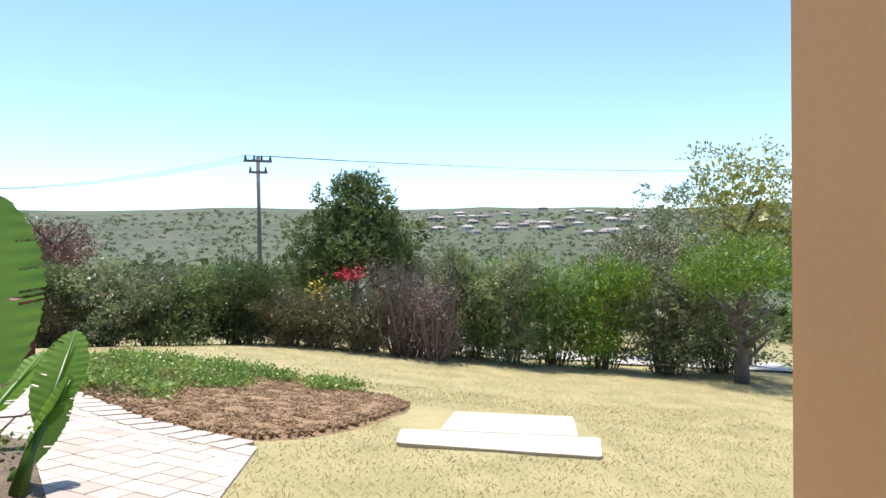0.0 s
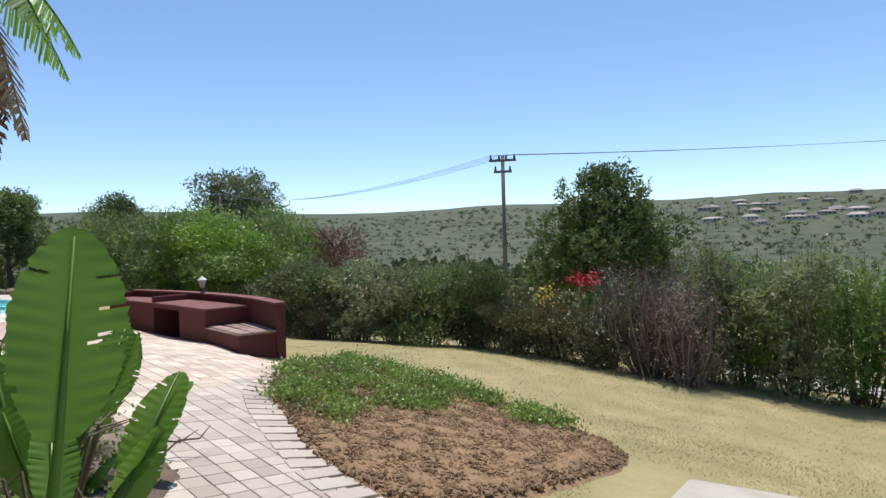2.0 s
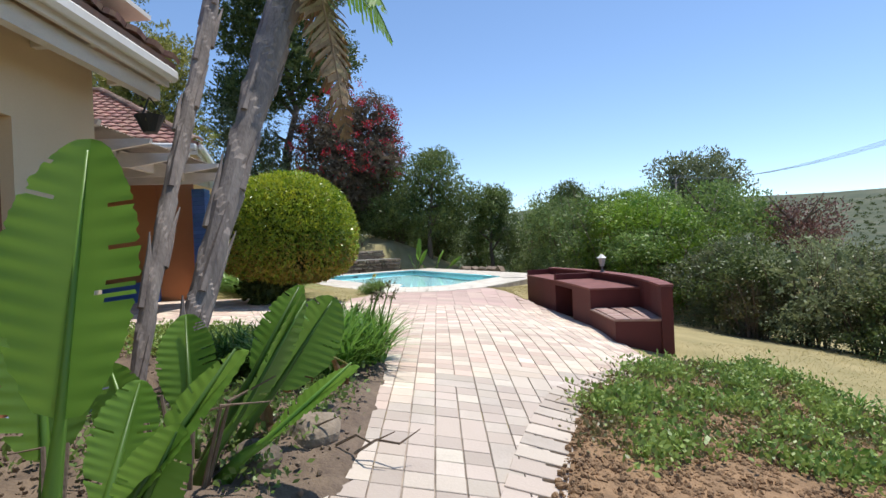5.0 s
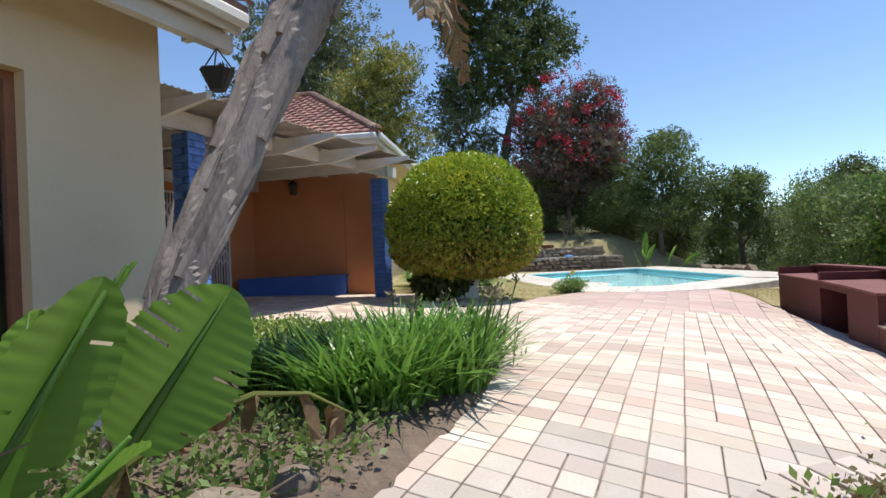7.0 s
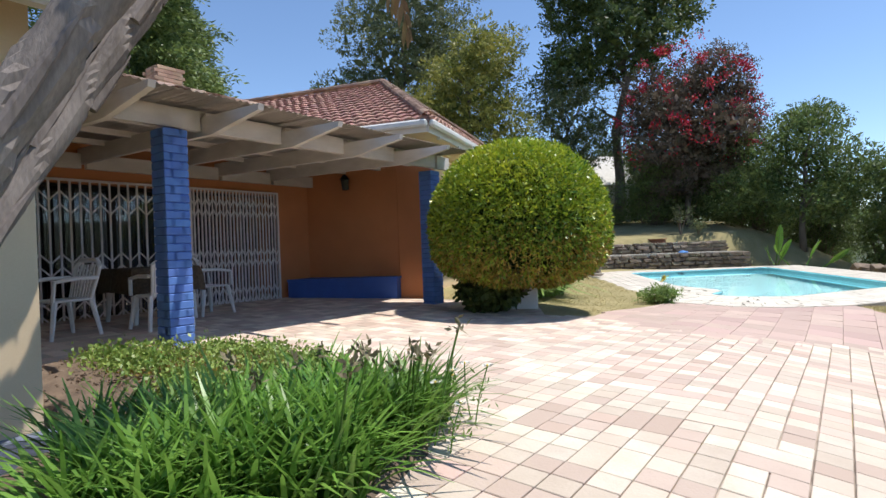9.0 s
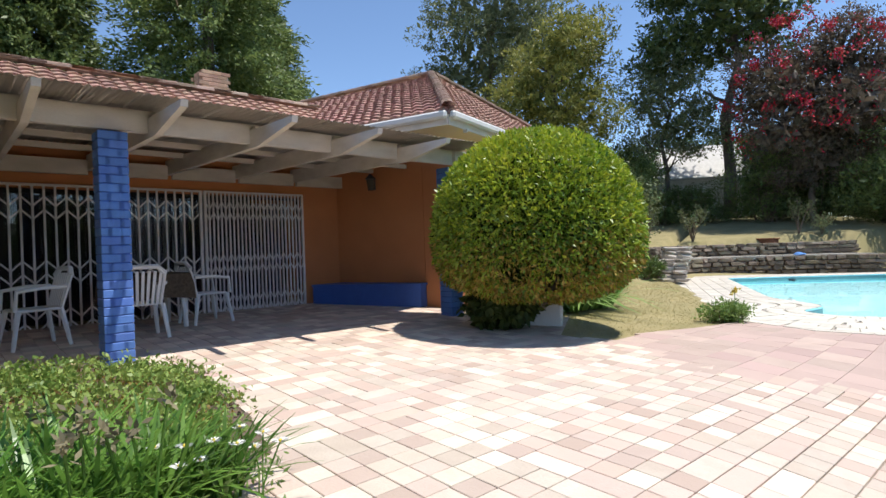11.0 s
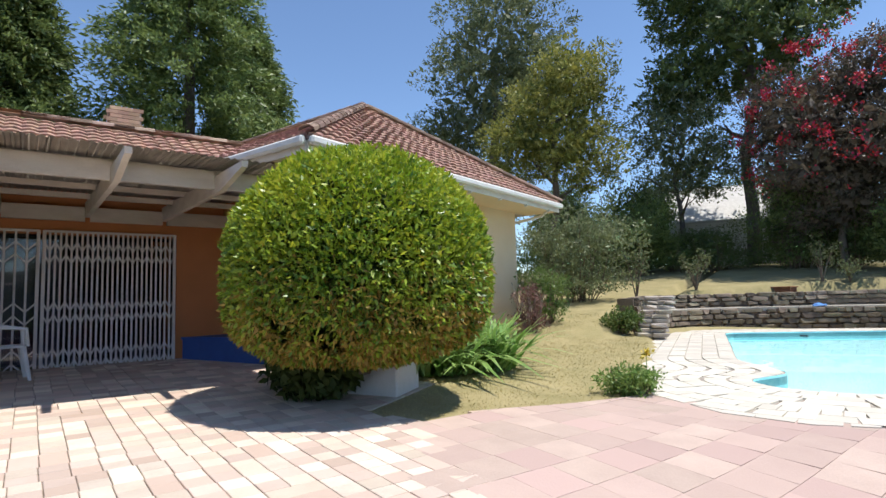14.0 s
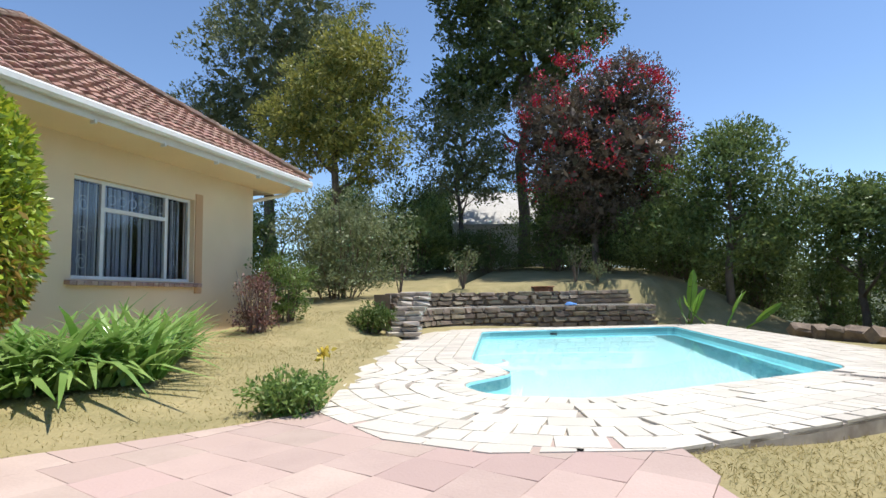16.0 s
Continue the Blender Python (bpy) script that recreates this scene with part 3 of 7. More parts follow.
eave = thing("roof_front", VF, "tiled eave over the front of the house with a white gutter", "roof", kind="structure")
part("roof_deck", roof_plane([(-6.58, 1.27, 3.46), (5.0, 1.27, 3.46), (5.0, -3.2, 5.2), (-6.58, -3.2, 5.2)]), ROOF_TILE, eave)
part("roof_deck", roof_plane([(-6.58, -8.0, 3.5), (-6.58, -3.2, 5.2), (5.0, -3.2, 5.2), (5.0, -8.0, 3.5)]), ROOF_TILE, eave)
part("fascia", boxed((-6.55, 1.185, 3.24), (5.0, 1.22, 3.40), bevel=0.004), WHITE_WOOD, eave)
part("gutter", boxed((-6.57, 1.225, 3.28), (5.0, 1.31, 3.40), bevel=0.03), WHITE, eave)
part("barge_board", prism([(-6.59, -3.0), (-6.555, -3.0), (-6.555, 1.22), (-6.59, 1.22)], lambda x, y: 3.24 + 0.38 * (1.36 - y), lambda x, y: 3.43 + 0.38 * (1.36 - y)), WHITE_WOOD, eave)
for k in range(12):
    part("rafter", boxed((-6.5 + k * 0.95, 0.705, 3.26), (-6.44 + k * 0.95, 1.18, 3.38)), WHITE_WOOD, eave)
part("beam", boxed((-6.55, 1.05, 3.12), (-3.6, 1.13, 3.25)), WHITE_WOOD, eave)
basket = thing("hanging_basket", VF @ pose(-6.42, 1.09, 2.80), "dark hanging basket with trailing dead plant", "plant pot")
bm = bmesh.new()
bmesh.ops.create_cone(bm, segments=14, radius1=0.06, radius2=0.13, depth=0.15, cap_ends=True, matrix=pose(0, 0, 0.075))
part("bowl", bm, BLACK, basket)
for a in (0, 120, 240):
    part("chain", tube([(0.12 * math.cos(radians(a)), 0.12 * math.sin(radians(a)), 0.15), (0, 0, 0.325)], 0.006, 5), BLACK, basket)
rg = np.random.default_rng(5)
p_ = rg.normal(size=(70, 3)) * (0.05, 0.05, 0.02) + (0, 0, 0.15)
linked("foliage", leaf_mesh("foliage", p_, rg.normal(size=(70, 3)) + (0, 0, -0.3), 0.07, LEAF_DULL), LEAF_DULL, basket)

# ---- verandah ----
pergola = thing("pergola", VF, "weathered white wooden pergola with fibre-cement sheets", "pergola")
for k in range(8):
    x = -11.5 + 1.06 * k
    bm = bmesh.new()
    prof = [(-4.08, 3.05), (-0.70, 2.97), (0.12, 3.09), (0.14, 3.15), (-4.08, 3.27)]
    a_ = [bm.verts.new((x - 0.032, y, z)) for y, z in prof]
    b_ = [bm.verts.new((x + 0.032, y, z)) for y, z in prof]
    bm.faces.new(a_), bm.faces.new(b_[::-1])
    for i in range(5):
        bm.faces.new((a_[i], a_[(i + 1) % 5], b_[(i + 1) % 5], b_[i]))
    part("rafter", bm, WHITE_WOOD, pergola)
for y, z0, z1 in ((-0.93, 3.05, 3.25), (-4.0, 3.0, 3.2)):
    for k in range(9):
        x0 = -13.0 if k == 0 else -12.56 + 1.06 * (k - 1) + 0.034
        x1 = -12.56 + 1.06 * k - 0.034 if k < 8 else -4.0
        part("beam", boxed((max(x0, -12.95), y - 0.04, z0 - 0.02), (x1, y + 0.04, z1 - 0.01)), WHITE_WOOD, pergola)
for y in (-1.0, -1.75, -2.5, -3.25):
    part("batten", boxed((-12.9, y - 0.03, 3.20), (-3.9, y + 0.03, 3.27)), WHITE_WOOD, pergola)
bm = bmesh.new()
nxs = np.linspace(-12.85, -3.9, 360)
for y0, y1, z0, z1 in ((-4.05, -0.30, 3.42, 3.27),):
    r0 = [bm.verts.new((x, y0, z0 + 0.012 * math.sin(x * 80))) for x in nxs]
    r1 = [bm.verts.new((x, y1, z1 + 0.012 * math.sin(x * 80))) for x in nxs]
    for i in range(len(nxs) - 1):
        bm.faces.new((r0[i], r0[i + 1], r1[i + 1], r1[i]))
bmesh.ops.solidify(bm, geom=bm.faces[:], thickness=0.006)
part("roof_sheet", bm, ROOF_SHEET, pergola, smooth=True)


def pillar(x, y, label):
    """A square pillar of painted bricks in stretcher bond."""
    base = ground_z(*(VF @ Vector((x, y, 0))).to_2d())
    ob = thing("pillar", VF @ pose(x, y, base - 0.02), label, "pillar", "verandah pillars")
    h = 3.02 - base
    part("core", boxed((-0.118, -0.118, 0), (0.118, 0.118, h)), BLUE, ob)
    n = int(h / 0.082)
    course = h / n
    full = boxed((-0.104, -0.052, 0.004), (0.104, 0.052, course - 0.004), 0.006)
    mesh = bpy.data.meshes.new("brick")
    full.to_mesh(mesh)
    full.free()
    mesh.materials.append(BLUE_BRICK)
    for i in range(n):
        for c in range(4):
            s = 0.026 if i % 2 else -0.026
            linked("brick", mesh, BLUE_BRICK, ob, m=pose(0, 0, i * course, 0, 0, 90 * c) @ pose(s, -0.078, 0))
    return ob


pillar(-7.95, -0.93, "blue-painted brick pillar in sun and shade holding up the pergola")
pillar(-12.60, -1.08, "blue-painted brick pillar beside the round bush")

# Sliding doors behind a folding security gate.
doors = thing("door_1", VF, "dark sliding glass doors behind a security gate", "sliding door", kind="structure")
for k in range(4):
    x0 = -11.66 + k * 1.4575
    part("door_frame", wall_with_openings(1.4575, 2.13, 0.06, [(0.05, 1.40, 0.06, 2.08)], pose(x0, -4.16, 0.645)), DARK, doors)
    part("pane", boxed((x0 + 0.051, -4.195, 0.707), (x0 + 1.399, -4.188, 2.724)), GLASS, doors)
    bm = bmesh.new()
    for i in range(48):
        cx = x0 + 0.06 + i * 1.34 / 48
        box(bm, (cx, -4.62 - 0.03 * math.sin(i * 1.9), 0.72), (cx + 0.034, -4.60 - 0.03 * math.sin(i * 1.9), 2.7))
    # Every second curtain is near black, coloured for the unlit room.
    part("curtain", bm, DRAPE if k in (1, 3) else DARK, doors)
# Room walls coloured near black in place of the room's shade.
tagged(part("wall_room_back", boxed((-12.9, -6.6, 0.5), (-4.2, -6.5, 3.3), m=VF), DARK), "back wall of the room, coloured near black as unlit", "wall", kind="structure")
tagged(part("ceiling_room", boxed((-13.3, -6.6, 3.31), (-4.2, -4.37, 3.35), m=VF), DARK), "ceiling of the room, coloured near black as unlit", "ceiling", kind="structure")


def security_gate(x0, x1, bars, label):
    """A trellis gate: uprights with three bands of crossed links, tracks above and below."""
    gate = thing("security_gate", VF, label, "gate", "folding gates")
    for z in (0.665, 2.80):
        part("track", boxed((x0, -4.07, z), (x1, -4.03, z + 0.035), 0.004), GATE, gate)
    dx = (x1 - x0) / bars
    post = boxed((-0.014, -0.014, 0.70), (0.014, 0.008, 2.80), 0.003)
    mesh = bpy.data.meshes.new("bar")
    post.to_mesh(mesh)
    post.free()
    mesh.materials.append(GATE)
    link = bpy.data.meshes.new("link")
    bm = boxed((0, 0.009, -0.011), (math.hypot(dx, 0.13), 0.016, 0.011))
    bm.to_mesh(link)
    bm.free()
    link.materials.append(GATE)
    tilt = math.degrees(math.atan2(0.13, dx))
    for i in range(bars + 1):
        linked("bar", mesh, GATE, gate, m=pose(x0 + i * dx, -4.05, 0))
        if i == bars:
            break
        up = 1 if i % 2 else -1
        for z in (0.95, 1.62, 2.5):
            for s in (1, -1):
                linked("link", link, GATE, gate, m=pose(x0 + i * dx, -4.05, z + s * 0.09 - up * 0.065, 0, -tilt * up, 0))
    for x in (x0, x1):
        part("stile", boxed((x - 0.022, -4.075, 0.66), (x + 0.022, -4.028, 2.83), 0.004), GATE, gate)
    return gate


security_gate(-11.66, -9.92, 26, "closed grey folding security gate with close-set bars")
security_gate(-9.85, -5.95, 30, "closed grey folding security gate stretched wide")

seat = thing("blue_bench", pose(0, 0, 0), "blue-painted masonry bench against the verandah wall", "bench")
SEAT_PLAN = [(-13.09, -0.37), (-12.42, -0.45), (-12.90, 1.62), (-13.09, 1.62)]
part("body", prism(SEAT_PLAN, 0.66, 1.12), BLUE, seat)
part("top", prism([(-13.088, -0.365), (-12.395, -0.455), (-12.875, 1.645), (-13.088, 1.645)], 1.122, 1.16), BLUE, seat)

lamp = thing("wall_lantern", pose(-13.09, 0.55, 2.86), "small black lantern on the verandah wall", "lamp")
part("bracket", boxed((0, -0.03, 0.02), (0.05, 0.03, 0.25), 0.008), BLACK, lamp)
bm = bmesh.new()
bmesh.ops.create_cone(bm, segments=6, radius1=0.055, radius2=0.085, depth=0.2, cap_ends=True, matrix=pose(0.12, 0, 0.1))
part("glass", bm, material("smoked_glass", (0.10, 0.09, 0.08), (0.07, 0.06, 0.05), 0.2), lamp)
bm = bmesh.new()
bmesh.ops.create_cone(bm, segments=6, radius1=0.11, radius2=0.015, depth=0.1, cap_ends=True, matrix=pose(0.12, 0, 0.26))
part("cap", bm, BLACK, lamp)


def plastic_chair():
    """A moulded garden chair: fan-slatted back, arms, four splayed legs."""
    ob = thing("plastic_chair", pose(0, 0, 0), "white moulded plastic garden chair on the verandah", "chair", "garden chairs")
    part("seat", boxed((-0.23, -0.22, 0.40), (0.23, 0.22, 0.43), 0.012), PLASTIC, ob)
    for sx in (-1, 1):
        for sy in (-1, 1):
            part("leg", tube([(sx * 0.27, sy * 0.27, 0), (sx * 0.22, sy * 0.20, 0.41)], [0.022, 0.032], 6), PLASTIC, ob)
        part("arm", tube([(sx * 0.26, 0.24, 0.42), (sx * 0.27, 0.22, 0.63), (sx * 0.27, 0, 0.66), (sx * 0.25, -0.25, 0.66)], 0.024, 6), PLASTIC, ob)
        part("back_post", tube([(sx * 0.20, -0.21, 0.42), (sx * 0.235, -0.31, 0.80)], 0.02, 6), PLASTIC, ob)
    for k in range(7):
        f = (k - 3) / 3
        part("slat", boxed((-0.016, -0.005, 0), (0.016, 0.005, 0.40), m=pose(f * 0.16, -0.215, 0.42, 14, f * 5, 0)), PLASTIC, ob)
    part("top_rail", tube([(-0.24, -0.30, 0.78), (-0.15, -0.325, 0.86), (0.15, -0.325, 0.86), (0.24, -0.30, 0.78)], 0.03, 6), PLASTIC, ob)
    return ob


def vf_ground(x, y, rz):
    w_ = VF @ Vector((x, y, 0))
    return pose(w_.x, w_.y, ground_z(w_.x, w_.y) + 0.03, 0, 0, rz - 16.5)


chair = plastic_chair()
chair.matrix_basis = vf_ground(-8.45, -2.2, 178)
copy_thing(chair, vf_ground(-7.45, -2.45, -80))
copy_thing(chair, vf_ground(-9.5, -2.95, 95))
table = thing("garden_table", vf_ground(-8.72, -3.0, 0), "plastic table under a dark patterned tablecloth", "table")
part("tabletop", boxed((-0.45, -0.45, 0.69), (0.45, 0.45, 0.72), 0.01), PLASTIC, table)
for sx in (-1, 1):
    for sy in (-1, 1):
        part("leg", tube([(sx * 0.40, sy * 0.40, 0), (sx * 0.36, sy * 0.36, 0.69)], [0.03, 0.045], 8), PLASTIC, table)
cloth = thing("tablecloth", table.matrix_basis @ pose(0, 0, 0.722), "dark brown patterned cloth draped over the table", "tablecloth")
bm = bmesh.new()
ring0 = [(0.47 * c, 0.47 * s) for c, s in ((1, 1), (-1, 1), (-1, -1), (1, -1))]
rows_ = []
for d, z in ((0, 0.006), (0.02, -0.01), (0.05, -0.14), (0.07, -0.30)):
    row = []
    for i in range(48):
        a = i / 48 * 2 * math.pi
        k = min(1 / max(abs(math.cos(a)), 1e-6), 1 / max(abs(math.sin(a)), 1e-6)) ** 0.9
        r = (0.46 * k) + d + (0.02 * math.sin(9 * a) if d > 0.03 else 0)
        row.append(bm.verts.new((r * math.cos(a), r * math.sin(a), z - (0.12 * (k - 1) if d > 0.06 else 0))))
    rows_.append(row)
bm.faces.new(rows_[0])
for ra, rb_ in zip(rows_, rows_[1:]):
    for i in range(48):
        bm.faces.new((ra[i], ra[(i + 1) % 48], rb_[(i + 1) % 48], rb_[i]))
part("drape", bm, material("patterned_cloth", (0.055, 0.035, 0.022), (0.13, 0.095, 0.06), 0.9, 28, 0.2, 90), cloth)

# ---- the wing's window, gutter and eaves ----
win2 = thing("window_2", pose(-18.25, 1.6, 0), "wide white steel window with scrolled burglar bars and grey curtains", "window", kind="structure")
Z0, Z1 = 1.76, 3.23
bm = bmesh.new()
for x0, x1 in ((0, 0.05), (0.52, 0.58), (1.75, 1.81), (2.28, 2.33)):
    box(bm, (x0, -0.15, Z0), (x1, -0.09, Z1))
for x0, x1 in ((0.05, 0.52), (0.58, 1.75), (1.81, 2.28)):
    for z in (Z0, Z1 - 0.05):
        box(bm, (x0, -0.15, z), (x1, -0.09, z + 0.05))
box(bm, (0.58, -0.15, Z0 + 1.02), (1.75, -0.09, Z0 + 1.08))
part("window_frame", bm, WHITE, win2)
for a, b, c, d in ((0.05, 0.52, 0.05, 1.42), (0.58, 1.75, 0.05, 1.02), (0.58, 1.75, 1.08, 1.42), (1.81, 2.28, 0.05, 1.42)):
    part("pane", boxed((a - 0.005, -0.125, Z0 + c), (b + 0.005, -0.119, Z0 + d)), GLASS, win2)
bm = bmesh.new()
for i in range(60):
    x = 0.02 + i * 2.29 / 60
    if 22 < i < 27:
        continue
    dy = 0.03 * math.sin(i * 1.7)
    box(bm, (x, -0.34 + dy, Z0 + 0.02), (x + 0.039, -0.32 + dy, Z1 - 0.03))
part("curtain", bm, CURTAIN, win2)
# A near-black sheet gives the unlit room's darkness behind the curtains.
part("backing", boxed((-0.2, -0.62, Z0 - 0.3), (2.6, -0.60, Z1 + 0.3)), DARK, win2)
for x0, x1 in ((0.08, 0.49), (1.84, 2.25)):
    for f in (0.0, 0.33, 0.67, 1.0):
        part("burglar_bar", boxed((x0 + f * (x1 - x0) - 0.006, -0.165, Z0 + 0.05), (x0 + f * (x1 - x0) + 0.006, -0.153, Z1 - 0.05)), WHITE, win2)
    for zc in (Z0 + 0.25, Z0 + 0.65, Z0 + 1.1):
        xc = (x0 + x1) / 2
        part("scroll", tube([(xc + 0.09 * math.cos(t) * (1 - t / 14), -0.16, zc + 0.13 * math.sin(t) * (1 - t / 14)) for t in np.linspace(0, 9.5, 26)], 0.006, 5), WHITE, win2)
for i in range(6):
    part("scroll", tube([(0.62 + i * 0.19 + 0.07 * math.cos(t), -0.16, Z0 + 1.22 + 0.07 * math.sin(t)) for t in np.linspace(0, 5.2, 14)], 0.006, 5), WHITE, win2)
sill = part("window_sill", bmesh.new(), None, win2)
mesh = bpy.data.meshes.new("sill_brick")
bm = boxed((-0.052, 0, -0.065), (0.052, 0.17, 0.0), 0.006)
bm.to_mesh(mesh)
bm.free()
mesh.materials.append(SEAT_BRICK)
for i in range(23):
    linked("sill_brick", mesh, SEAT_BRICK, sill, m=pose(-0.06 + i * 0.1105, -0.06, Z0 - 0.01, -6))
tagged(part("reveal", boxed((-18.45, 1.603, Z0 - 0.2), (-18.27, 1.62, Z1 + 0.12), 0.004), WALL_TAN), "tan painted band beside the window", "trim", kind="structure")

part("gutter", boxed((EX0, EY1 + 0.01, EAVE - 0.13), (EX1, EY1 + 0.12, EAVE - 0.005), 0.03), WHITE, wing_roof)
part("gutter", boxed((EX1 + 0.005, EY0, EAVE - 0.13), (EX1 + 0.11, EY1, EAVE - 0.005), 0.03), WHITE, wing_roof)
part("fascia", boxed((EX0 + 0.02, EY1 - 0.03, EAVE - 0.22), (EX1 - 0.02, EY1, EAVE - 0.055)), WHITE_WOOD, wing_roof)
part("fascia", boxed((EX1 - 0.03, EY0, EAVE - 0.22), (EX1, EY1 - 0.035, EAVE - 0.055)), WHITE_WOOD, wing_roof)
part("fascia", boxed((EX0, EY0, EAVE - 0.20), (EX0 + 0.03, EY1 - 0.035, EAVE - 0.055)), WHITE_WOOD, wing_roof)
part("soffit", boxed((EX0 + 0.04, WY1 + 0.002, EAVE - 0.2), (EX1 - 0.04, EY1 - 0.04, EAVE - 0.17)), WALL_CREAM, wing_roof)
for k in range(6):
    x = EX0 + 0.15
    part("eave_rafter", boxed((EX0 + 0.04, 2.3 - 0.9 * k, EAVE - 0.17), (WX0 - 0.005, 2.36 - 0.9 * k, EAVE - 0.06)), WHITE_WOOD, wing_roof)
for k in range(7):
    part("gutter_bracket", boxed((EX0 + 0.6 + k * 1.15, EY1 - 0.06, EAVE - 0.26), (EX0 + 0.63 + k * 1.15, EY1 + 0.02, EAVE - 0.20)), WHITE, wing_roof)
pipe = thing("downpipe", pose(WX0 - 0.09, 1.45, 0), "white downpipe at the corner of the wing", "pipe")
part("pipe", tube([(-0.35, 0.9, EAVE - 0.12), (-0.3, 0.7, EAVE - 0.3), (0, 0.05, 3.5), (0, 0, 3.3), (0, 0, ground_z(WX0 - 0.1, 1.4) - 0.02)], 0.04, 8), WHITE, pipe)

chimney = thing("chimney", VF @ pose(-11.29, -7.3, 5.14), "short chimney of pale face brick", "chimney")
part("core", boxed((-0.28, -0.24, -0.6), (0.28, 0.24, 0.66)), JOINT, chimney)
mesh = bpy.data.meshes.new("brick")
bm = boxed((-0.105, -0.012, 0.005), (0.105, 0.012, 0.08), 0.004)
bm.to_mesh(mesh)
bm.free()
CHIM = material("pale_face_brick", (0.50, 0.33, 0.22), (0.38, 0.23, 0.15), 0.85, 6, 0.3, 60, vary=0.25)
mesh.materials.append(CHIM)
for i in range(7):
    for s in (-1, 1):
        for k in range(3):
            linked("brick", mesh, CHIM, chimney, m=pose(-0.2 + 0.2 * k + (0.05 if i % 2 else -0.02), s * 0.245, 0.1 + i * 0.083))
        for k in range(2):
            linked("brick", mesh, CHIM, chimney, m=pose(s * 0.285, -0.11 + 0.22 * k, 0.1 + i * 0.083, 0, 0, 90))


def tiled(parent, lo_a, lo_b, hi_a, hi_b, rows, width=0.29):
    """Courses of overlapping pan tiles on a slope between an eave and a ridge line; each course is one stepped, rolled strip."""
    lo_a, lo_b, hi_a, hi_b = map(Vector, (lo_a, lo_b, hi_a, hi_b))
    up = ((hi_a + hi_b) / 2 - (lo_a + lo_b) / 2).normalized()
    along = (lo_b - lo_a).normalized()
    nrm = along.cross(up).normalized()
    if nrm.z < 0:
        nrm = -nrm
    verts_, faces_ = [], []
    for r in range(rows):
        f0, f1 = r / rows, (r + 1.12) / rows
        a0, b0 = lo_a.lerp(hi_a, f0), lo_b.lerp(hi_b, f0)
        a1, b1 = lo_a.lerp(hi_a, min(f1, 1)), lo_b.lerp(hi_b, min(f1, 1))
        n = max(1, int((b0 - a0).length / width))
        for i in range(n):
            jitter = 0.006 * noise.noise((i * 3.1, r * 2.7, 1))
            for k in range(4):
                g0, g1 = (i + k / 4 * 0.97) / n, (i + (k + 1) / 4 * 0.97) / n
                base = len(verts_)
                for g, kk in ((g0, k), (g1, k + 1)):
                    roll = 0.026 * max(0, math.sin(kk / 4 * math.pi * 1.0)) ** 1.2
                    p0, p1 = a0.lerp(b0, g), a1.lerp(b1, g)
                    verts_ += [p0 + nrm * (0.046 + roll + jitter), p1 + nrm * (0.008 + roll + jitter), p0 + nrm * (0.002 + roll)]
                faces_ += [(base, base + 3, base + 4, base + 1), (base + 2, base + 5, base + 3, base)]
    me_ = bpy.data.meshes.new("roof_tiles")
    me_.from_pydata([tuple(v) for v in verts_], [], faces_)
    ob = linked("roof_tiles", me_, ROOF_TILE, parent)
    tagged(ob, kind="stuff")


tiled(wing_roof, (EX0, EY1, EAVE), (EX1, EY1, EAVE), RA, RB, 16, 0.23)
tiled(wing_roof, (EX1, EY1, EAVE), (EX1, SOUTH, EAVE), RB, (RB[0], SOUTH, RB[2]), 16, 0.23)
tiled(main_roof, (-13.55, -3.2, 3.45), (-4, -3.2, 3.45), (-13.55, -6.5, 5.13), (-4, -6.5, 5.13), 14, 0.23)
tiled(eave, (-6.6, 1.29, 3.46), (-3, 1.29, 3.46), (-6.6, -3.2, 5.2), (-3, -3.2, 5.2), 13)


def ridge(parent, a, b, r=0.12, step_=0.36):
    """Half-round ridge tiles, one after another, each slightly lapping the next."""
    a, b = Vector(a), Vector(b)
    d = (b - a).normalized()
    n = int((b - a).length / step_)
    bm = bmesh.new()
    s = d.cross(Vector((0, 0, 1))).normalized()
    u = s.cross(d)
    if u.z < 0:
        u = -u
    half = step_ * 0.54
    ring_ = []
    for e, rr in ((-half, r), (half, r * 0.88)):
        ring_.append([bm.verts.new(d * e + s * rr * math.cos(t) + u * (rr * 0.8 * math.sin(t))) for t in np.linspace(0, math.pi, 7)])
    for i in range(6):
        bm.faces.new((ring_[0][i], ring_[0][i + 1], ring_[1][i + 1], ring_[1][i]))
    bmesh.ops.solidify(bm, geom=bm.faces[:], thickness=0.02)
    me_ = bpy.data.meshes.new("ridge_tile")
    bm.to_mesh(me_)
    bm.free()
    for i in range(n + 1):
        p = a.lerp(b, (i + 0.5) / (n + 1))
        linked("ridge_tile", me_, ROOF_RIDGE, parent, m=Matrix.Translation(p + u * 0.03))


ridge(wing_roof, (EX1, EY1, EAVE + 0.03), (RB[0], RB[1], RB[2] + 0.03))
ridge(wing_roof, (EX0, EY1, EAVE + 0.03), (RA[0], RA[1], RA[2] + 0.03))
ridge(wing_roof, (RB[0], RB[1], RB[2] + 0.03), (RB[0], SOUTH, RB[2] + 0.03))
ridge(main_roof, (-13.5, -6.5, 5.16), (-3.5, -6.5, 5.16))

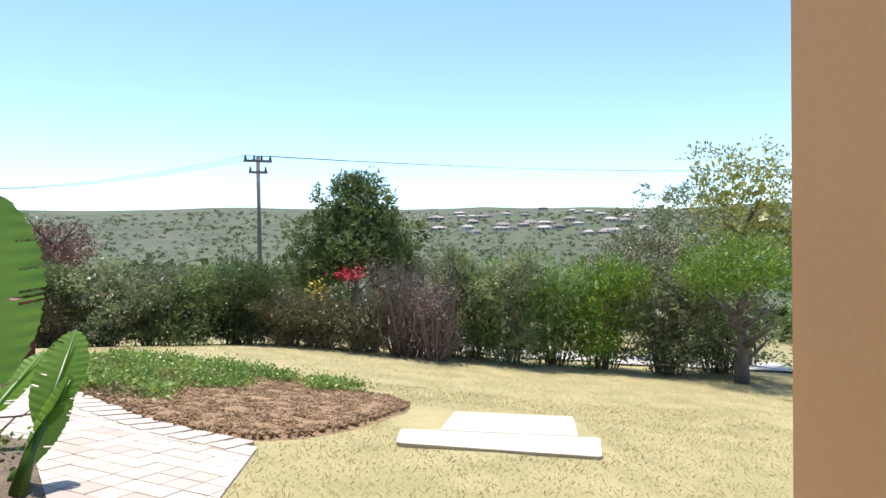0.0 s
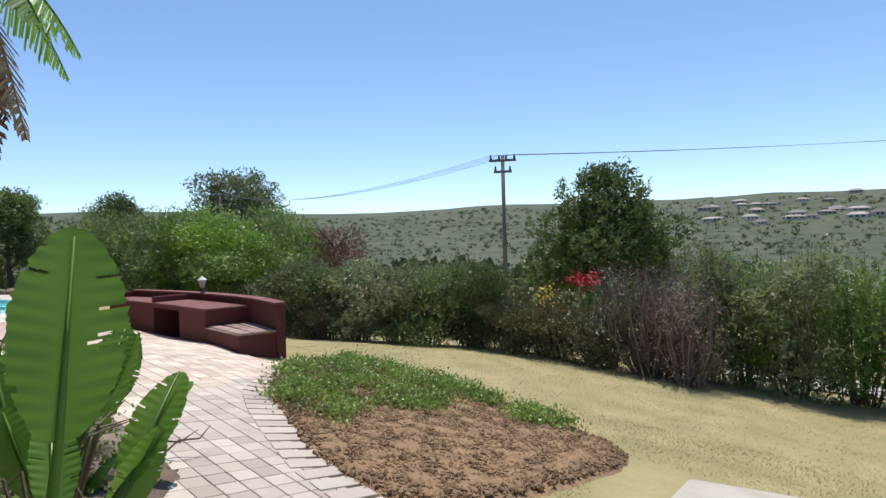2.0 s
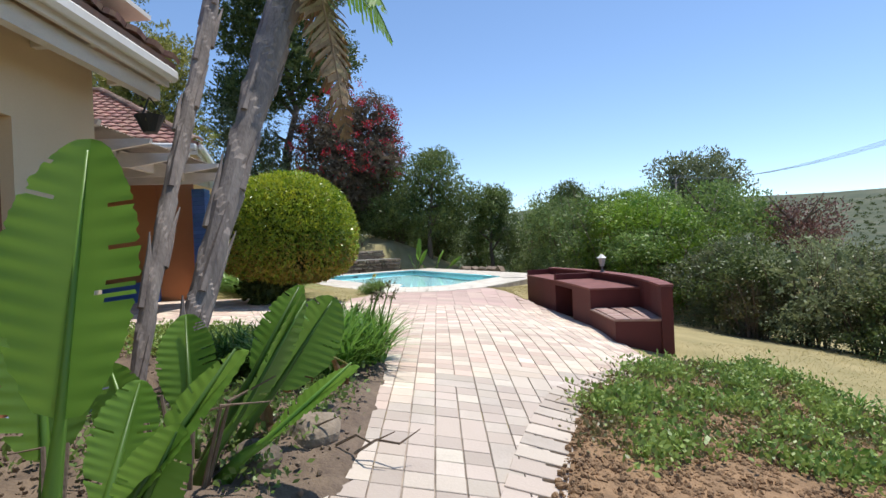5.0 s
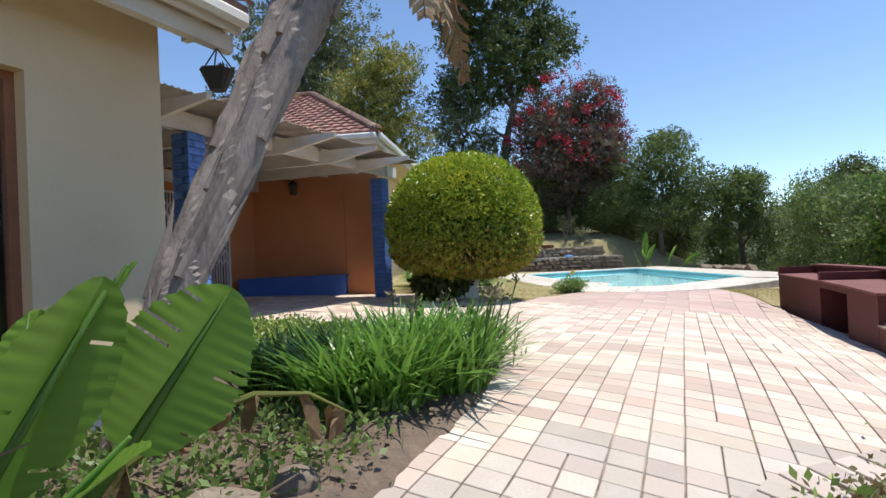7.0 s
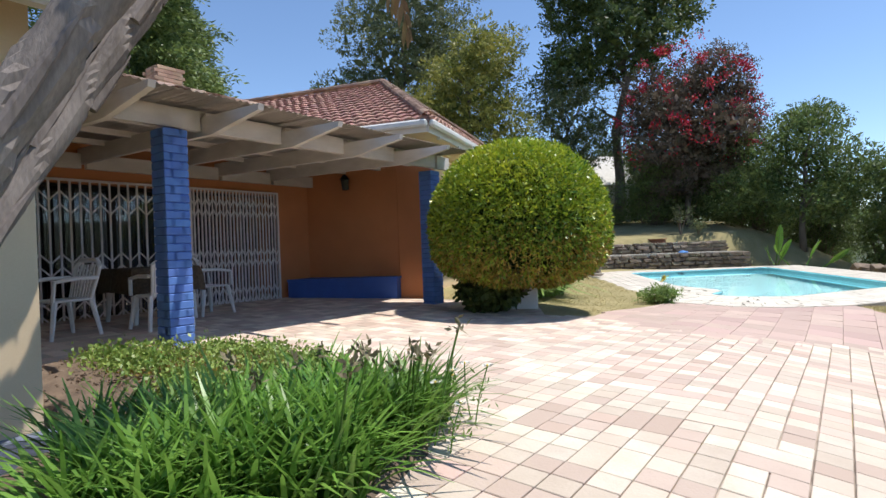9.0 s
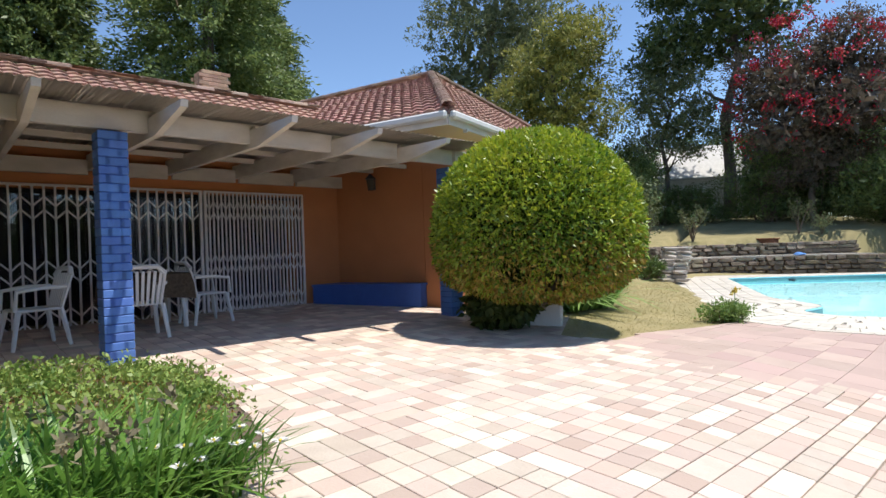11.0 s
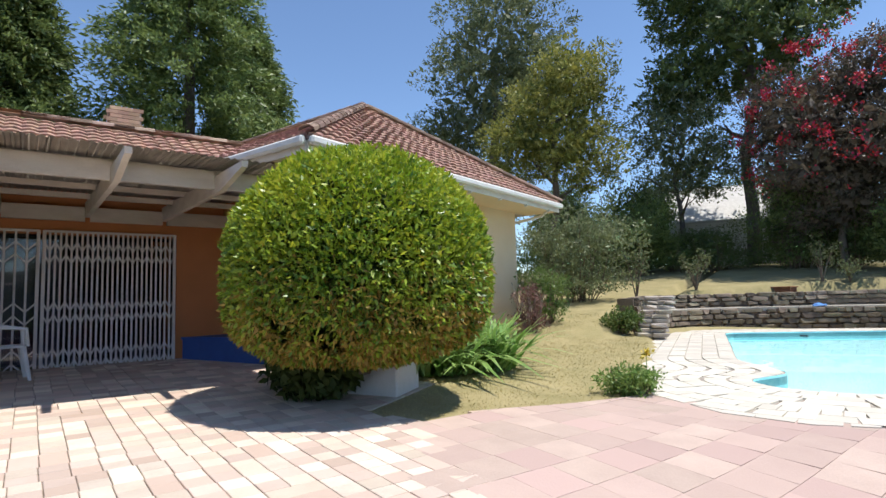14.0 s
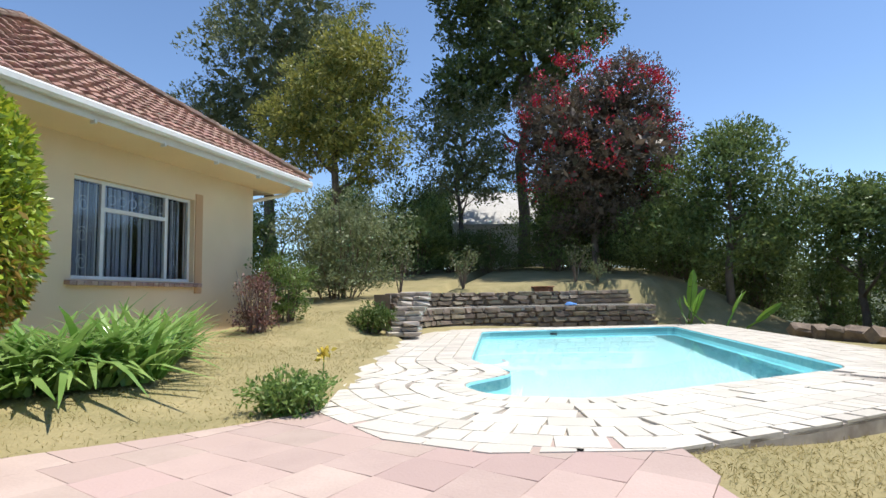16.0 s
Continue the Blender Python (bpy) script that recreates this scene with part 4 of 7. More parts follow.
# ---- pool surround ----
bm = bmesh.new()
inner = grown(POOL_EDGE, -0.004)
hi_ = [bm.verts.new((x, y, DECK - 0.03)) for x, y in inner]
lo_ = [bm.verts.new((x, y, DECK - 0.26)) for x, y in inner]
for a in range(len(inner)):
    b = (a + 1) % len(inner)
    bm.faces.new((hi_[a], lo_[a], lo_[b], hi_[b]))
part("mosaic_band", bm, POOL_BAND, pool)
part("skimmer", boxed((-0.17, -0.02, -0.09), (0.17, 0.02, 0.07), m=pose(-24.33, 7.2, DECK - 0.15, 0, 0, 65)), BLACK, pool)
part("float_hose", tube([(-18.6, 7.05, 0.43), (-18.2, 7.2, 0.44), (-17.9, 7.1, 0.43), (-17.75, 6.95, 0.45)], 0.025, 6), WHITE, pool)

coping = thing("pool_coping", pose(0, 0, 0), "pale concrete pavers laid in curved rows around the pool", "paving", kind="structure")
bm = bmesh.new()
outer_c, inner_c = COPE, POOL_EDGE
vo = [bm.verts.new((x, y, DECK - 0.014)) for x, y in outer_c]
vi = [bm.verts.new((x, y, DECK - 0.014)) for x, y in grown(inner_c, 0.0)]
es = [bm.edges.new((r[i], r[(i + 1) % len(r)])) for r in (vo, vi) for i in range(len(r))]
bmesh.ops.triangle_fill(bm, edges=es, use_beauty=True)
for f in [f for f in bm.faces if inside(*f.calc_center_median().to_2d(), grown(POOL_EDGE, -0.01))]:
    bm.faces.remove(f)
ext = [bm.verts.new((x, y, DECK - 0.4)) for x, y in outer_c]
for i in range(len(vo)):
    j = (i + 1) % len(vo)
    bm.faces.new((vo[i], ext[i], ext[j], vo[j]))
part("bedding", bm, COPE_JOINT, coping)


def paver_mesh(name, w, d, h, mat, gap=0.006, edge=0.0035):
    bm = boxed((-w / 2 + gap, -d / 2 + gap, -h), (w / 2 - gap, d / 2 - gap, 0), edge)
    me_ = bpy.data.meshes.new(name)
    bm.to_mesh(me_)
    bm.free()
    me_.materials.append(mat)
    return me_


def joined(name, copies, mat, parent):
    """Many pavers in one mesh: (mesh, pose) pairs."""
    vs, fs, n0 = [], [], 0
    for me_, m in copies:
        co = np.empty(len(me_.vertices) * 3)
        me_.vertices.foreach_get("co", co)
        a = np.array(m)
        vs.append(co.reshape(-1, 3) @ a[:3, :3].T + a[:3, 3])
        fs += [tuple(i + n0 for i in p.vertices) for p in me_.polygons]
        n0 += len(me_.vertices)
    out = bpy.data.meshes.new(name)
    out.from_pydata(np.concatenate(vs).tolist(), [], fs)
    return tagged(linked(name, out, mat, parent), kind="stuff")


def cut_to(poly, outline):
    """The part of a small convex piece within an outline that runs anticlockwise."""
    c = sum((Vector(p) for p in poly), Vector((0, 0))) / len(poly)
    reach = max((Vector(p) - c).length for p in poly)
    for a, b in zip(outline, outline[1:] + outline[:1]):
        a, b = Vector(a), Vector(b)
        e = (b - a).normalized()
        t = (c - a).dot(e)
        if t < -0.6 * reach or t > (b - a).length + 0.6 * reach:
            continue
        nrm = Vector((-e.y, e.x))
        ds = [(Vector(p) - a).dot(nrm) for p in poly]
        if min(ds) >= 0 or min(ds) < -3 * reach:
            continue
        out = []
        for i, p in enumerate(poly):
            q, d0, d1 = poly[(i + 1) % len(poly)], ds[i], ds[(i + 1) % len(poly)]
            if d0 >= 0:
                out.append(p)
            if d0 * d1 < 0:
                out.append(tuple(Vector(p).lerp(Vector(q), d0 / (d0 - d1))))
        poly = out
        if len(poly) < 3:
            return None
    return poly


def add_piece(bm, poly, top, thick=0.03):
    """A cut piece of paving: top is a function of x and y."""
    x0, x1 = min(p[0] for p in poly), max(p[0] for p in poly)
    if x1 - x0 > 0.02:
        prism(poly, lambda x, y: top(x, y) - thick, top, bm)


def ccw(outline):
    return outline if sum(a[0] * b[1] - b[0] * a[1] for a, b in zip(outline, outline[1:] + outline[:1])) > 0 else outline[::-1]


rg = np.random.default_rng(11)
COPE_RING, cut_cope = ccw(COPE), bmesh.new()
COPE_MESH = {w_: paver_mesh("paver", w_, 0.256, 0.04, COPING, 0.003, 0.003) for w_ in (0.16, 0.24, 0.32)}
loose = []
for k in range(9):
    line = rounded(grown(POOL, 0.135 + 0.262 * k), 0.4 + 0.26 * k, 7)
    pts = [Vector(p) for p in line]
    lens = [0.0]
    for a, b in zip(pts, pts[1:] + pts[:1]):
        lens.append(lens[-1] + (b - a).length)
    s = rg.uniform(0, 0.3)
    while s < lens[-1] - 0.2:
        w_ = (0.16 if k % 4 == 0 else rg.choice([0.24, 0.32, 0.32]))
        i = max(j for j in range(len(pts)) if lens[j] <= s)
        a, b = pts[i], pts[(i + 1) % len(pts)]
        seg = lens[i + 1] - lens[i]
        p = a.lerp(b, (s - lens[i]) / max(seg, 1e-6))
        ang = math.degrees(math.atan2(b.y - a.y, b.x - a.x))
        s += w_ + 0.006
        if inside(p.x, p.y, grown(POOL_EDGE, 0.06)):
            continue
        m = pose(p.x, p.y, DECK + 0.004 + rg.uniform(-0.0015, 0.002), rg.normal() * 0.12, rg.normal() * 0.12, ang + rg.normal() * 0.6)
        corners = [tuple((m @ Vector((sx * (w_ / 2 - 0.003), sy * 0.125, 0))).to_2d()) for sx, sy in ((-1, -1), (1, -1), (1, 1), (-1, 1))]
        if not all(inside(*c, COPE) for c in corners):
            if any(inside(*c, COPE) for c in corners):
                piece = cut_to(corners, COPE_RING)
                if piece:
                    add_piece(cut_cope, piece, lambda x, y: DECK + 0.004, 0.04)
            continue
        if p.x > -17.0 and p.y < 10.6:
            linked("paver", COPE_MESH[w_], COPING, coping, m=m)
        else:
            loose.append((COPE_MESH[w_], m))
joined("pavers_far", loose, COPING, coping)
tagged(part("cut_pavers", cut_cope, COPING, coping), kind="stuff")

# ---- terrace paving ----
terrace = thing("terrace", pose(0, 0, 0), "terrace of weathered pink, cream and grey pavers with dark joints", "paving", kind="structure")
draped("bedding", grown(TERRACE[::-1], 0.0) if sum(a[0] * b[1] - b[0] * a[1] for a, b in zip(TERRACE, TERRACE[1:] + TERRACE[:1])) < 0 else grown(TERRACE, 0.0), JOINT, 0.004, terrace, cell=0.10, fade=0.08)
loose, n_part = {}, 0
SIZES = {}
rg = np.random.default_rng(12)
VI = VF.inverted()


def tilt_pose(x, y, lift, rz, uneven=0.25):
    """A pose that lies on the slope of the ground."""
    gx, gy = (ground_z(x + 0.1, y) - ground_z(x - 0.1, y)) / 0.2, (ground_z(x, y + 0.1) - ground_z(x, y - 0.1)) / 0.2
    nrm = Vector((-gx, -gy, 1)).normalized()
    q = Vector((0, 0, 1)).rotation_difference(nrm).to_matrix().to_4x4()
    return Matrix.Translation((x, y, ground_z(x, y) + lift)) @ q @ pose(0, 0, 0, rg.normal() * uneven, rg.normal() * uneven, rz)


PINK_AREA = [(-15.2, 6.0), (-11.6, 4.7), (-10.3, 6.3), (-10.9, 10.6), (-15.2, 10.6)]
def wider(outline, d):
    """The outline grown by d, whichever way it runs."""
    turn = sum(a[0] * b[1] - b[0] * a[1] for a, b in zip(outline, outline[1:] + outline[:1]))
    return grown(outline if turn > 0 else outline[::-1], d)


PINK_CORE = wider(PINK_AREA, -0.25)
COPE_CORE = wider(COPE, -0.22)
TERRACE_RING, cut_terrace = ccw(TERRACE), {}


def lay(x, y, w_, d_, pink):
    """One paver with its middle at x, y in the verandah's frame, w_ along x and d_ along y."""
    global n_part
    c = VF @ Vector((x, y, 0))
    if (pink and not inside(c.x, c.y, PINK_AREA)) or (not pink and inside(c.x, c.y, PINK_CORE)) or inside(c.x, c.y, COPE_CORE):
        return
    corners = [tuple((VF @ Vector((x + sx * (w_ / 2 - 0.003), y + sy * (d_ / 2 - 0.003), 0))).to_2d()) for sx, sy in ((-1, -1), (1, -1), (1, 1), (-1, 1))]
    within = [inside(*p, TERRACE) for p in corners]
    if not any(within):
        return
    mat = PINK if pink else (GREY_PAVER if c.x > -4.6 + 0.9 * noise.noise((c.x, c.y, 0)) else PAVER)
    if not all(within):
        piece = cut_to(corners, TERRACE_RING)
        if piece:
            add_piece(cut_terrace.setdefault(mat.name, (mat, bmesh.new()))[1], piece, lambda px, py: ground_z(px, py) + 0.018)
        return
    key = (w_, d_, mat.name)
    if key not in SIZES:
        SIZES[key] = paver_mesh("paver", w_, d_, 0.03, mat, 0.001 if pink else 0.0032, 0.002 if pink else 0.0035)
    loose_fit = 0.12 if pink else 0.5
    m = tilt_pose(c.x, c.y, 0.018 + loose_fit * rg.uniform(-0.002, 0.003), -16.5 + loose_fit * rg.normal() * 0.6, 0.25 * loose_fit)
    if -7.6 < c.x < -4.0 and n_part < 300 and c.y > 4.4:
        linked("paver", SIZES[key], mat, terrace, m=m)
        n_part += 1
    else:
        loose.setdefault(mat.name, (mat, []))[1].append((SIZES[key], m))


# Large tiles by the pool; elsewhere small blocks laid in pairs, turned this way and that.
for pink, cw, cd in ((0, 0.335, 0.33), (1, 0.36, 0.36)):
    for j in range(int(14 / cd)):
        y = -4.5 + j * cd
        shift = rg.integers(2) * cw / 2 + rg.normal() * 0.008
        for i in range(int(18 / cw)):
            x = -17.2 + shift + i * cw
            if pink:
                lay(x, y, cw, cd, 1)
                continue
            kind_ = rg.uniform()
            if kind_ < 0.10:
                lay(x, y - cd / 4, cw, cd / 2, 0), lay(x, y + cd / 4, cw, cd / 2, 0)
            elif kind_ < 0.20:
                lay(x - cw / 4, y, cw / 2, cd, 0), lay(x + cw / 4, y, cw / 2, cd, 0)
            else:
                for sx in (-cw / 4, cw / 4):
                    for sy in (-cd / 4, cd / 4):
                        lay(x + sx, y + sy, cw / 2, cd / 2, 0)
for mat, some in loose.values():
    joined("pavers", some, mat, terrace)
for mat, some in cut_terrace.values():
    tagged(part("cut_pavers", some, mat, terrace), kind="stuff")
# A soldier course along the bed.
edge_line = [(-1.75, 4.62), (-2.5, 4.9), (-3.2, 5.33), (-3.85, 5.78), (-4.42, 6.25), (-4.98, 7.12), (-5.5, 8.05)]
em = paver_mesh("edge_paver", 0.17, 0.34, 0.03, GREY_PAVER)
for a, b in zip(edge_line, edge_line[1:]):
    a, b = Vector(a), Vector(b)
    n = max(1, int((b - a).length / 0.175))
    for i in range(n):
        p = a.lerp(b, (i + 0.5) / n)
        linked("edge_paver", em, GREY_PAVER, terrace, m=tilt_pose(p.x, p.y, 0.028, math.degrees(math.atan2(b.y - a.y, b.x - a.x))))

# ---- stepping slab on the lawn ----
slab = thing("concrete_slab", pose(0, 0, 0), "pale stepped concrete slab set into the dry lawn", "slab", kind="structure")
for k, o in enumerate(([(-0.11, 7.32), (1.5, 7.95), (1.22, 6.48), (-0.29, 6.0)], [(-0.66, 5.89), (1.48, 6.56), (1.22, 5.56), (-0.66, 5.24)])):
    part("step", prism(rounded(o, 0.06, 3), lambda x, y: ground_z(x, y) - 0.05, lambda x, y, k=k: ground_z(x, y) + 0.035 - 0.004 * k), SLAB, slab)

# ---- garden beds ----
BED = rounded([(-5.62, 8.25), (-5.0, 7.2), (-4.45, 6.4), (-3.2, 5.48), (-2.6, 5.05), (-1.8, 4.78), (-1.2, 5.5), (-0.62, 7.4), (-0.9, 8.0), (-1.76, 8.4), (-2.74, 8.95), (-4.0, 9.15), (-5.8, 9.6)], 0.45, 5)
bed = draped("garden_bed", wider(BED, 0.16), SOIL, 0.045, cell=0.06, wave=0.022, fade=0.3)
tagged(bed, "freshly dug brown soil bed between path and lawn", "flower bed", kind="structure")
BED2 = [(-2.2, 3.1), (-3.0, 4.1), (-3.45, 4.28), (-4.4, 4.55), (-5.1, 4.76), (-6.0, 4.86), (-7.05, 4.36), (-7.4, 3.78), (-8.0, 2.4), (-7.7, 1.35), (-7.0, 1.0), (-5.9, 1.1), (-5.7, 2.3), (-3.0, 1.7)]
bed2 = draped("house_bed", wider(BED2, 0.18), MULCH_SHADE, 0.04, cell=0.08, wave=0.05, fade=0.2)
tagged(bed2, "brown soil bed with mulch beside the house wall", "flower bed", kind="structure")
rg = np.random.default_rng(21)


def lumps(name, places, sizes, mat, label, category):
    """Many small rough clods or chips in one mesh."""
    ico = bmesh.new()
    bmesh.ops.create_icosphere(ico, subdivisions=1, radius=1)
    base = np.array([v.co for v in ico.verts])
    tri = np.array([[v.index for v in f.verts] for f in ico.faces])
    ico.free()
    n = len(places)
    v = base[None] * (1 + 0.18 * rg.normal(size=(n, len(base), 1))) * np.asarray(sizes).reshape(-1, 1, 1) * rg.uniform(0.6, 1.2, (n, 1, 3)) + np.asarray(places)[:, None]
    f = (tri[None] + (np.arange(n) * len(base))[:, None, None]).reshape(-1, 3)
    me_ = bpy.data.meshes.new(name)
    me_.from_pydata(v.reshape(-1, 3).tolist(), [], f.tolist())
    return tagged(linked(name, me_, mat), label, category, kind="stuff")


def scatter(outline, n, keep=lambda x, y: True):
    xs_, ys_ = [p[0] for p in outline], [p[1] for p in outline]
    out = []
    while len(out) < n:
        x, y = rg.uniform(min(xs_), max(xs_)), rg.uniform(min(ys_), max(ys_))
        if inside(x, y, outline) and keep(x, y):
            out.append((x, y))
    return out


pts = scatter(BED, 24000, lambda x, y: rg.uniform() < 0.25 or x > -3.9 + rg.uniform(-1.0, 0.8))
lumps("soil_clods", [(x, y, ground_z(x, y) + 0.043) for x, y in pts], 0.004 + 0.022 * rg.uniform(0, 1, len(pts)) ** 2.6, SOIL, "crumbly clods of dug brown soil", "soil")
pts = scatter(BED2, 2600)
lumps("mulch", [(x, y, ground_z(x, y) + 0.05) for x, y in pts], 0.004 + 0.016 * rg.uniform(0, 1, len(pts)) ** 2, TWIG, "dry mulch and chips on the bed", "mulch")


def cover(name, outline, n_clumps, leaf, size, high, label, keep=lambda x, y: True, per=26, spread=0.09):
    """Low leafy ground cover."""
    pl, wy = [], []
    for x, y in scatter(outline, n_clumps, keep):
        h = high * rg.uniform(0.4, 1.0)
        q = rg.normal(size=(per, 3)) * (spread, spread, 0.3 * h) + (x, y, ground_z(x, y) + 0.05 + h * 0.6)
        q[:, 2] = np.maximum(q[:, 2], ground_z(x, y) + 0.03)
        pl.append(q)
        wy.append(rg.normal(size=(per, 3)) + (0, 0, 0.7))
    pl, wy = np.concatenate(pl), np.concatenate(wy)
    return tagged(linked(name, leaf_mesh(name, pl, wy, size * rg.uniform(0.6, 1.3, len(pl)), leaf, 0.55, rg), leaf), label, "ground cover", kind="stuff")


cover("ground_cover", BED, 640, LEAF_COVER, 0.05, 0.15, "low green leafy ground cover on the soil bed", lambda x, y: (x < -2.9 + 0.9 * noise.noise((x * 2, y * 2, 7)) or y > 7.9) and y > 5.9 + 0.2 * noise.noise((x, y, 2)) and noise.noise((x * 2.3, y * 2.3, 4)) + 0.5 * noise.noise((x * 6, y * 6, 9)) > 0.17)
cover("ground_cover_leafy", [(-2.9, 3.8), (-4.4, 4.45), (-4.9, 4.4), (-4.6, 2.9), (-3.3, 2.6)], 110, LEAF_MID, 0.045, 0.12, "small green leafy weeds under the strelitzia")
cover("ground_cover_pale", BED, 300, LEAF_DULL, 0.04, 0.07, "dull olive ground cover on the soil bed", lambda x, y: x < -3.2)
cover("ground_cover_house", [(-7.0, 1.1), (-6.2, 3.2), (-6.9, 4.3), (-7.4, 3.7), (-7.95, 2.4), (-7.6, 1.4)], 330, LEAF_COVER, 0.045, 0.13, "leafy green ground cover by the verandah", lambda x, y: noise.noise((x * 3.1, y * 3.1, 6)) > -0.15)
cover("ground_cover_dry", [(-7.0, 1.1), (-6.2, 3.2), (-6.9, 4.3), (-7.4, 3.7), (-7.95, 2.4), (-7.6, 1.4)], 90, LEAF_RUST, 0.035, 0.07, "dry brown leaves among the ground cover by the verandah")

# ---- bench wall ----
FRONT = [(-7.15, 8.56), (-8.4, 8.97), (-9.84, 9.37), (-11.4, 9.72), (-13.0, 10.0)]
BACK = [(-6.74, 9.22), (-7.95, 9.86), (-9.44, 10.32), (-11.2, 10.64), (-12.95, 10.74)]


def along(line, f):
    """A point on a smooth line through the given ones; f from 0 to 1."""
    n = len(line) - 1
    i = min(int(f * n), n - 1)
    t = f * n - i
    p = [Vector(line[max(0, min(n, i + k))]) for k in (-1, 0, 1, 2)]
    return 0.5 * (2 * p[1] + (p[2] - p[0]) * t + (2 * p[0] - 5 * p[1] + 4 * p[2] - p[3]) * t * t + (3 * p[1] - p[0] - 3 * p[2] + p[3]) * t ** 3)


def strip(f0, f1, d0, d1, z0, z1, n=14):
    """A curved block between fractions f0, f1 of the length and d0, d1 of the depth (0 front, 1 back)."""
    fs = np.linspace(f0, f1, n)
    side = lambda d: [tuple(along(FRONT, f).lerp(along(BACK, f), d)) for f in fs]
    return prism(side(d0) + side(d1)[::-1], z0, z1)


bench = thing("masonry_bench", pose(0, 0, 0), "curved maroon plastered garden bench with a counter and a brick-topped seat", "bench")
BZ = -0.05
part("back_wall", strip(0, 1, 0.80, 1.0, BZ - 0.2, 0.95), MAROON, bench)
part("wall_cap", strip(0, 1, 0.77, 1.02, 0.952, 0.985), material("maroon_cap", (0.25, 0.10, 0.085), (0.14, 0.035, 0.03), 0.8, 4, 0.3, 60), bench)
part("seat_body", strip(0.012, 0.27, 0.0, 0.798, BZ - 0.2, 0.46), MAROON, bench)
part("counter_body", strip(0.272, 0.47, 0.0, 0.798, BZ - 0.2, 0.80), MAROON, bench)
part("counter_body", strip(0.66, 1.0, 0.0, 0.798, BZ - 0.2, 0.80), MAROON, bench)
part("hearth_lintel", strip(0.471, 0.659, 0.0, 0.798, 0.72, 0.80), MAROON, bench)
part("hearth_back", strip(0.471, 0.659, 0.65, 0.798, BZ - 0.1, 0.715), BLACK, bench)
part("counter_top", strip(0.265, 0.664, -0.02, 0.795, 0.802, 0.832), material("maroon_top", (0.24, 0.09, 0.075), (0.15, 0.05, 0.04), 0.8, 4, 0.3, 60), bench)
part("counter_top", strip(0.667, 1.005, -0.02, 0.795, 0.802, 0.825), bpy.data.materials["maroon_top"], bench)
part("end_wall", strip(0.985, 1.0, 0.0, 0.795, 0.827, 0.95), MAROON, bench)
part("divider", strip(0.655, 0.672, 0.0, 0.795, 0.834, 0.95), MAROON, bench)
seat_slab = part("seat_top", strip(0.010, 0.268, -0.02, 0.796, 0.462, 0.482), SEAT_BRICK, bench)
sb = paver_mesh("seat_brick", 0.105, 0.21, 0.03, SEAT_BRICK, 0.004)
for i in range(15):
    f = 0.02 + i * 0.0172
    for d in (0.14, 0.42, 0.68):
        p, q = along(FRONT, f).lerp(along(BACK, f), d), along(FRONT, f + 0.01).lerp(along(BACK, f + 0.01), d)
        linked("seat_brick", sb, SEAT_BRICK, seat_slab, m=pose(p.x, p.y, 0.502, 0, 0, math.degrees(math.atan2(q.y - p.y, q.x - p.x))))
p = along(FRONT, 0.60).lerp(along(BACK, 0.60), 0.86)
glamp = thing("garden_lantern", pose(p.x, p.y, 0.985), "small pewter garden lantern on the bench wall", "lamp")
part("post", tube([(0, 0, 0), (0, 0, 0.05), (0, 0, 0.12)], [0.05, 0.02, 0.02], 8), POLE, glamp)
bm = bmesh.new()
bmesh.ops.create_cone(bm, segments=6, radius1=0.045, radius2=0.085, depth=0.17, cap_ends=True, matrix=pose(0, 0, 0.2))
part("glass", bm, material("frosted_glass", (0.45, 0.44, 0.40), (0.36, 0.35, 0.32), 0.3), glamp)
bm = bmesh.new()
bmesh.ops.create_cone(bm, segments=6, radius1=0.11, radius2=0.015, depth=0.08, cap_ends=True, matrix=pose(0, 0, 0.325))
part("cap", bm, WHITE, glamp)

# ---- stone retaining wall behind the pool ----
retaining = thing("retaining_wall", pose(0, 0, 0), "two-tier dry stone retaining wall behind the pool", "wall", kind="structure")
LOWER = [(-21.6, 4.3), (-22.9, 4.05), (-24.4, 4.2), (-25.6, 5.2), (-26.3, 6.9), (-26.75, 8.4), (-27.0, 9.7)]
UPPER = [(-22.3, 3.7), (-24.2, 3.45), (-26.0, 4.5), (-27.0, 6.6), (-27.6, 8.2), (-27.8, 9.0)]
rg = np.random.default_rng(31)
stones = [bpy.data.meshes.new("stone") for _ in range(8)]
for me_ in stones:
    bm = boxed((-0.5, -0.5, -0.5), (0.5, 0.5, 0.5), 0.14)
    for v in bm.verts:
        v.co += Vector(rg.normal(size=3) * 0.06)
    bm.to_mesh(me_)
    bm.free()
    me_.materials.append(STONE)


